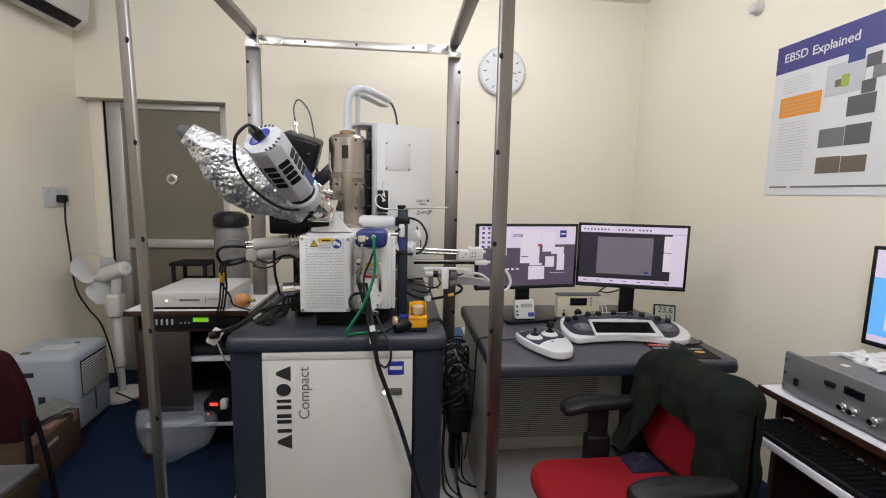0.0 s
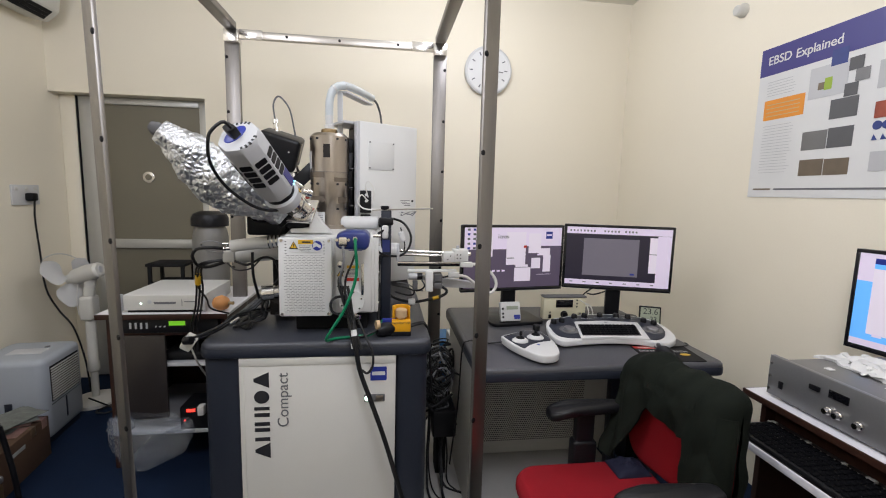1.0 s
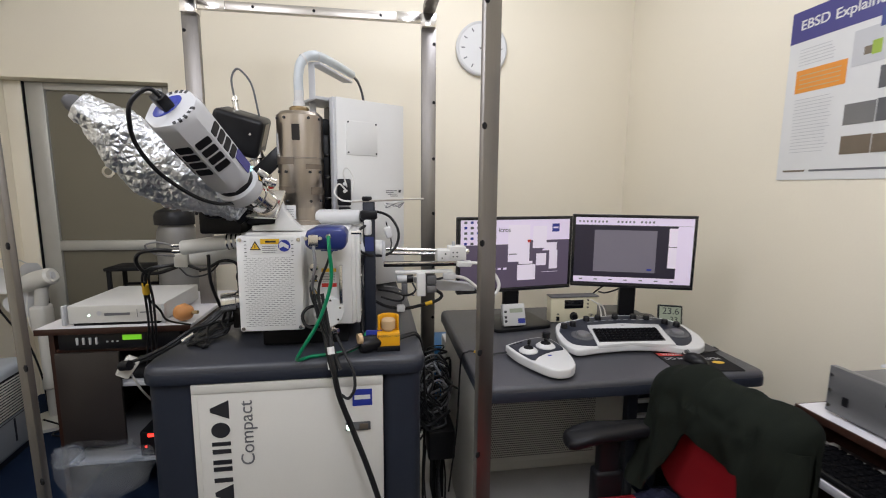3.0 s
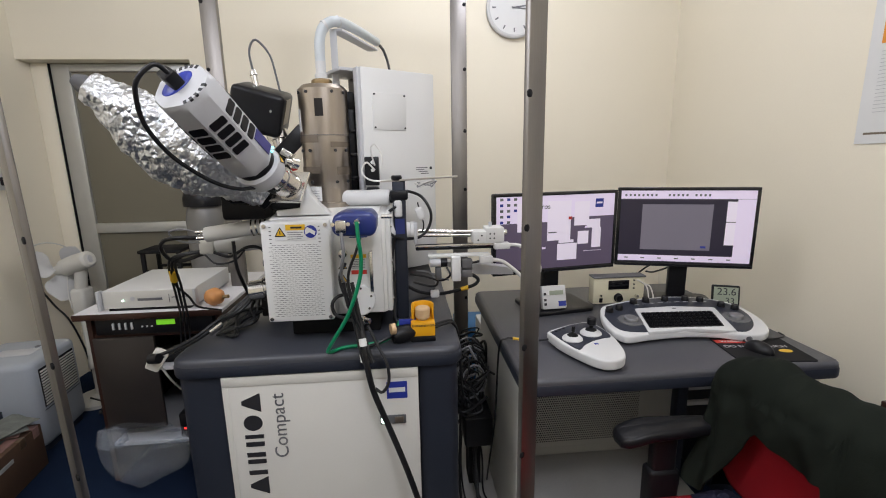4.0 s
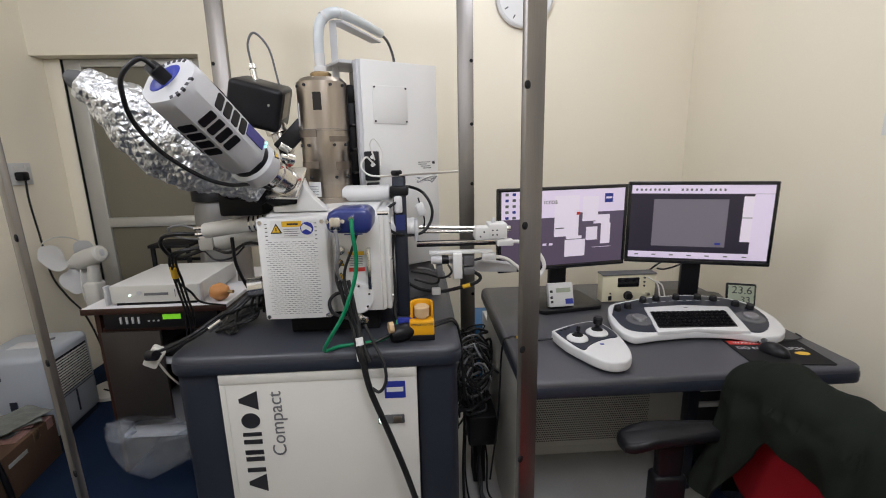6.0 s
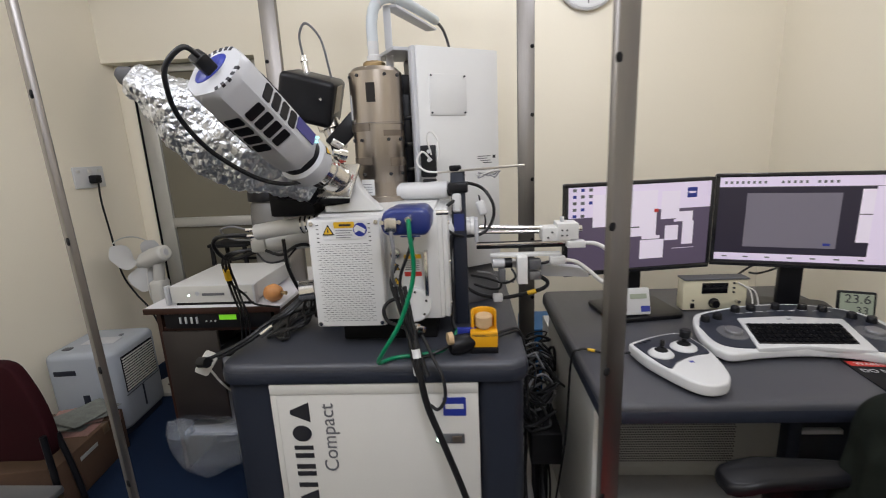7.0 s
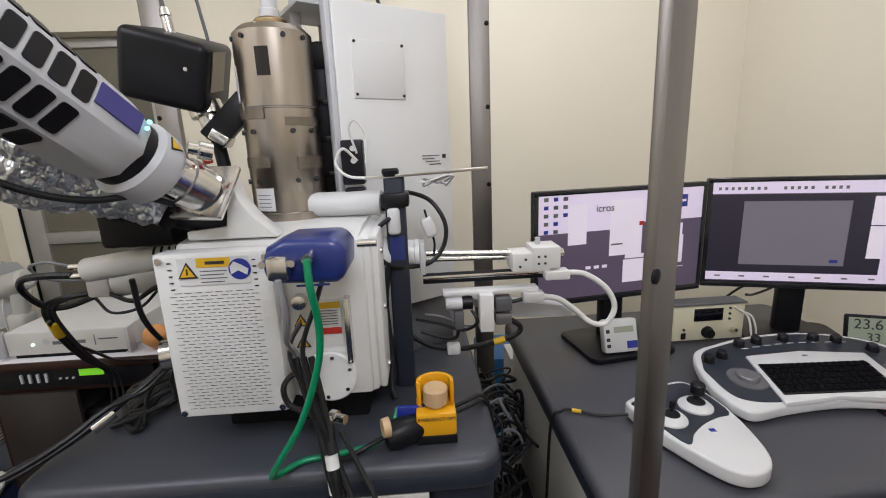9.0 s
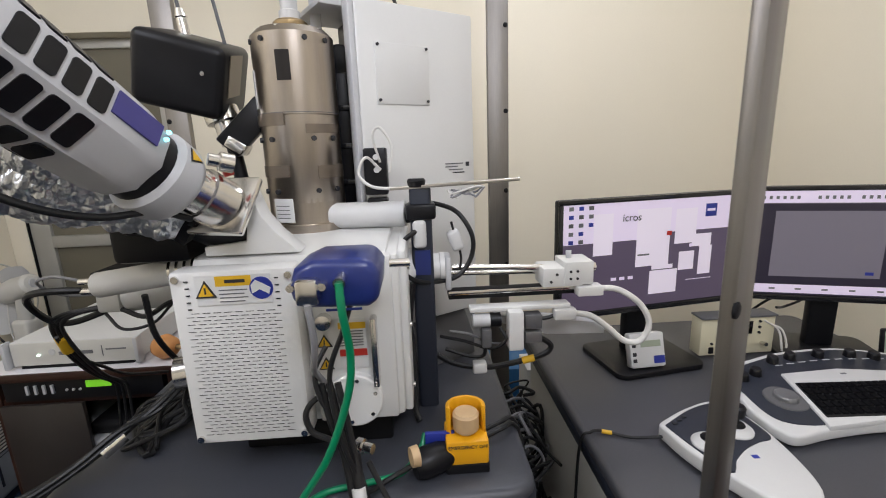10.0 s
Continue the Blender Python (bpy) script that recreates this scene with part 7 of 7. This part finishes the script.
# dark valve and tubes to the left of the chamber
b = box(-0.43, -0.345, 1.93, 2.05, 1.03, 1.17, 0.012)
cyl((-0.385, 1.92, 1.1), (-0.385, 1.88, 1.1), 0.03, seg=20, bm=b)
single("valve_block", b, BLACK_M, "black pneumatic valve block behind the chamber", "valve")
single("valve_support", box(-0.43, -0.35, 1.94, 2.04, PZ, 1.032, 0.004), RUBBER, "dark grey support under the valve block", "support")
# chamber front wiring
cable([(-0.102, 1.514, 1.252), (-0.1, 1.52, 1.2), (-0.112, 1.55, 1.15), (-0.118, 1.6, 1.11), (-0.1, 1.62, 1.06), (-0.085, 1.6, 1.0)], 0.0045, CABLE_G, "grey signal cable on the chamber front")
cable([(-0.11, 1.62, 1.15), (-0.125, 1.6, 1.12), (-0.118, 1.59, 1.08), (-0.1, 1.6, 1.04)], 0.0038, label="thin black signal cable on the chamber front")
cable([(-0.06, 1.6, 1.235), (-0.075, 1.58, 1.19), (-0.1, 1.58, 1.12), (-0.09, 1.57, 1.03), (-0.07, 1.57, 0.96)], 0.0038, label="thin black signal cable on the chamber front")
cable([(-0.105, 1.67, 1.045), (-0.14, 1.655, 1.045), (-0.158, 1.645, 1.025), (-0.15, 1.64, 0.995), (-0.12, 1.63, 0.985), (-0.085, 1.6, 0.985)], 0.005, label="black looped cable at the chamber port")
for k in range(3):
    cable([(-0.118 + 0.012 * k, 1.6, 1.1), (-0.108 + 0.012 * k, 1.59, 1.05), (-0.09 + 0.008 * k, 1.58, 0.99), (-0.078 + 0.01 * k, 1.56, 0.93), (-0.066 + 0.012 * k, 1.548, 0.885)], 0.0055, label="black cable running down the chamber front")
hang = [(-0.075, 1.585, 0.99), (-0.066, 1.558, 0.93), (-0.06, 1.548, 0.88), (-0.045, 1.545, 0.8), (-0.01, 1.54, 0.7), (0.04, 1.525, 0.56), (0.09, 1.5, 0.4), (0.15, 1.47, 0.2), (0.2, 1.45, 0.03)]
cable(hang, 0.0085, label="thick black cable hanging over the plinth front", seg=12)
cable([(-0.055, 1.58, 0.98), (-0.025, 1.56, 0.92), (-0.005, 1.545, 0.88), (-0.002, 1.54, 0.83), (-0.02, 1.54, 0.8), (-0.04, 1.543, 0.81)], 0.0045, label="black cable looped over the plinth front")
for z in (0.95, 0.905):
    p = Vector((-0.07, 1.563, z))
    single("cable_label", cyl(p, p + Vector((0.003, -0.007, -0.02)), 0.0105, seg=12), PAPER, "white paper label wrapped round a cable", "cable label")
cable([(-0.062, 1.512, 1.278), (-0.06, 1.508, 1.24), (-0.057, 1.52, 1.18), (-0.066, 1.525, 1.12), (-0.1, 1.53, 1.03), (-0.145, 1.545, 0.955), (-0.165, 1.57, 0.912), (-0.13, 1.61, 0.906), (-0.06, 1.625, 0.906), (-0.01, 1.635, 0.912), (0.02, 1.66, 0.93), (0.03, 1.68, 0.95)], 0.0052, GREEN_C, "bright green cable hanging from the blue unit", seg=12)
cable([(0.01, 1.635, 0.925), (-0.03, 1.625, 0.91), (-0.06, 1.6, 0.91), (-0.075, 1.575, 0.93)], 0.0045, label="black cable to the round plug")
single("steel_fitting", turned((-0.075, 1.612, 0.985), (-0.05, 1.6, 0.985), [(0, 0.012), (0.4, 0.012), (0.45, 0.008), (1, 0.008)], 14), CHROME, "small steel fitting at the chamber foot", "fitting")
# loops to the right of the dark post
cable([(0.04, 1.93, 1.322), (0.075, 1.9, 1.322), (0.115, 1.88, 1.305), (0.142, 1.87, 1.26), (0.14, 1.87, 1.215), (0.115, 1.865, 1.18), (0.08, 1.86, 1.17), (0.03, 1.83, 1.18), (0.0, 1.82, 1.21), (0.005, 1.82, 1.26), (0.03, 1.83, 1.28)], 0.0048, label="thick black cable looped round the dark post")
single("ferrite", box(-0.013, 0.013, -0.012, 0.012, -0.022, 0.022, 0.008, 3), WHITE_P, "white ferrite sleeve on a looped cable", "ferrite", m=pose(0.108, 1.865, 1.252, 0, -20, 0))
cable([(0.1, 1.862, 1.29), (0.105, 1.862, 1.27), (0.118, 1.865, 1.22), (0.115, 1.865, 1.19)], 0.0025, label="thin lead with a white ferrite")
cable([(0.02, 1.825, 1.18), (0.01, 1.83, 1.1), (0.015, 1.82, 1.0), (0.012, 1.8, 0.93), (0.02, 1.78, 0.908)], 0.006, label="black cable running down the dark post")
cable([(0.16, 1.825, 1.036), (0.155, 1.83, 1.015), (0.13, 1.84, 1.01), (0.08, 1.86, 1.02)], 0.004, label="thin black motor lead")
cable([(0.19, 1.83, 1.075), (0.2, 1.82, 1.05), (0.17, 1.83, 1.03), (0.12, 1.85, 1.04), (0.07, 1.87, 1.045)], 0.0035, label="thin black motor lead")
cable([(0.27, 1.83, 1.05), (0.295, 1.83, 1.03), (0.28, 1.83, 1.01), (0.22, 1.84, 0.99), (0.16, 1.85, 0.978), (0.1, 1.86, 0.985), (0.06, 1.88, 1.0)], 0.006, label="black shuttle cable with a yellow tag")
single("cable_tag", cyl((0.262, 1.832, 1.0025), (0.238, 1.836, 0.9955), 0.0075, seg=12), STICKER_Y, "yellow tag on the shuttle cable", "cable tag")
single("ferrite", box(0.135, 0.165, 1.84, 1.866, 0.967, 0.99, 0.005), WHITE_P, "white ferrite block on the shuttle cable", "ferrite")
cable([(0.09, 1.86, 1.06), (0.13, 1.85, 1.055), (0.17, 1.86, 1.03), (0.2, 1.87, 1.02)], 0.0025, CABLE_G, "thin grey lead under the shuttle")
cable([(-0.035, 1.9, 1.41), (-0.045, 1.885, 1.46), (-0.03, 1.88, 1.475), (-0.01, 1.88, 1.44), (-0.015, 1.875, 1.39)], 0.0025, CABLE_W, "thin pale lead at the connector box")
cable([(-0.035, 1.9, 1.395), (-0.06, 1.88, 1.42), (-0.075, 1.87, 1.39), (-0.05, 1.86, 1.365), (0.0, 1.85, 1.36)], 0.003, CABLE_W, "thin pale lead at the connector box")
for k in range(2):
    cable([(0.12, 1.7 + 0.02 * k, PZ + 0.012), (0.17, 1.72 + 0.02 * k, PZ + 0.02), (0.2, 1.75 + 0.02 * k, PZ + 0.008), (0.222, 1.78 + 0.02 * k, PZ - 0.06), (0.24, 1.85, 0.62), (0.28, 2.05 + 0.02 * k, 0.42)], 0.0045, label="black cable over the plinth edge")
# coils of grey cable behind the plinth corner
for k in range(7):
    r = 0.07 + 0.008 * k
    cable([(0.32 + r * 0.8 * math.cos(a * 0.7), 2.1 + 0.03 * k + 0.03 * math.sin(a), 0.5 + r * math.sin(a * 0.7)) for a in range(10)], 0.0045, (CABLE_G, CABLE)[k % 2], "coiled cable between plinth and desk", "cables beside the plinth")
# tangle between plinth and desk, most of it well above the slab
rng = random.Random(5)
for k in range(34):
    x, y, z = rng.uniform(0.25, 0.36), rng.uniform(2.1, 2.45), rng.uniform(0.4, 0.6)
    pts = [(x, y, z)]
    for j in range(6):
        x = min(0.395, max(0.236, x + rng.uniform(-0.09, 0.09)))
        y = min(2.55, max(2.02, y + rng.uniform(-0.12, 0.1)))
        z = min(0.62, max(0.3, z + rng.uniform(-0.12, 0.09)))
        pts.append((x, y, z))
    cable(pts, rng.choice((0.0035, 0.0045, 0.006)), rng.choice((CABLE, CABLE, CABLE, CABLE, CABLE_G)), "tangled cable between plinth and desk", "cables beside the plinth")
for k in range(6):
    x, y = rng.uniform(0.25, 0.37), rng.uniform(2.0, 2.25)
    dx, dy = rng.uniform(-0.05, 0.04), rng.uniform(-0.3, -0.12)
    cable([(x, y, 0.45), (x + dx * 0.3, y + dy * 0.1, 0.3), (x + dx, y + dy * 0.5, 0.13), (x + dx * 0.6, y + dy, 0.03), (x + 0.05, y + dy * 1.5, 0.028)], rng.choice((0.004, 0.0055)), label="black cable hanging to the pale slab", group="cables beside the plinth")
single("power_strip", box(0.27, 0.385, 2.0, 2.3, 0.27, 0.4, 0.01), BLACK, "black power strip among tangled cables", "power strip")
single("power_strip_support", box(0.3, 0.35, 2.1, 2.2, 0.022, 0.272), BLACK_M, "black block under the power strip", "support")
cable([(1.2, 2.22, 0.98), (1.15, 2.28, 0.93), (1.1, 2.32, 0.86), (1.06, 2.34, 0.8), (1.05, 2.44, 0.796)], 0.004, label="black cable behind the monitors", group="cables on the desk")
cable([(1.1, 2.2, 0.93), (1.16, 2.24, 0.915), (1.24, 2.26, 0.93), (1.3, 2.28, 0.96)], 0.004, label="black cable behind the monitors", group="cables on the desk")
cable([(1.05, 2.18, 0.9), (1.09, 2.17, 0.87), (1.1, 2.16, 0.81), (1.12, 2.18, 0.796)], 0.003, CABLE_W, "thin white cable beside the ivory box", "cables on the desk")
cable([(1.08, 2.2, 0.88), (1.12, 2.19, 0.86), (1.13, 2.18, 0.8), (1.1, 2.2, 0.795)], 0.003, CABLE_W, "thin white cable beside the ivory box", "cables on the desk")
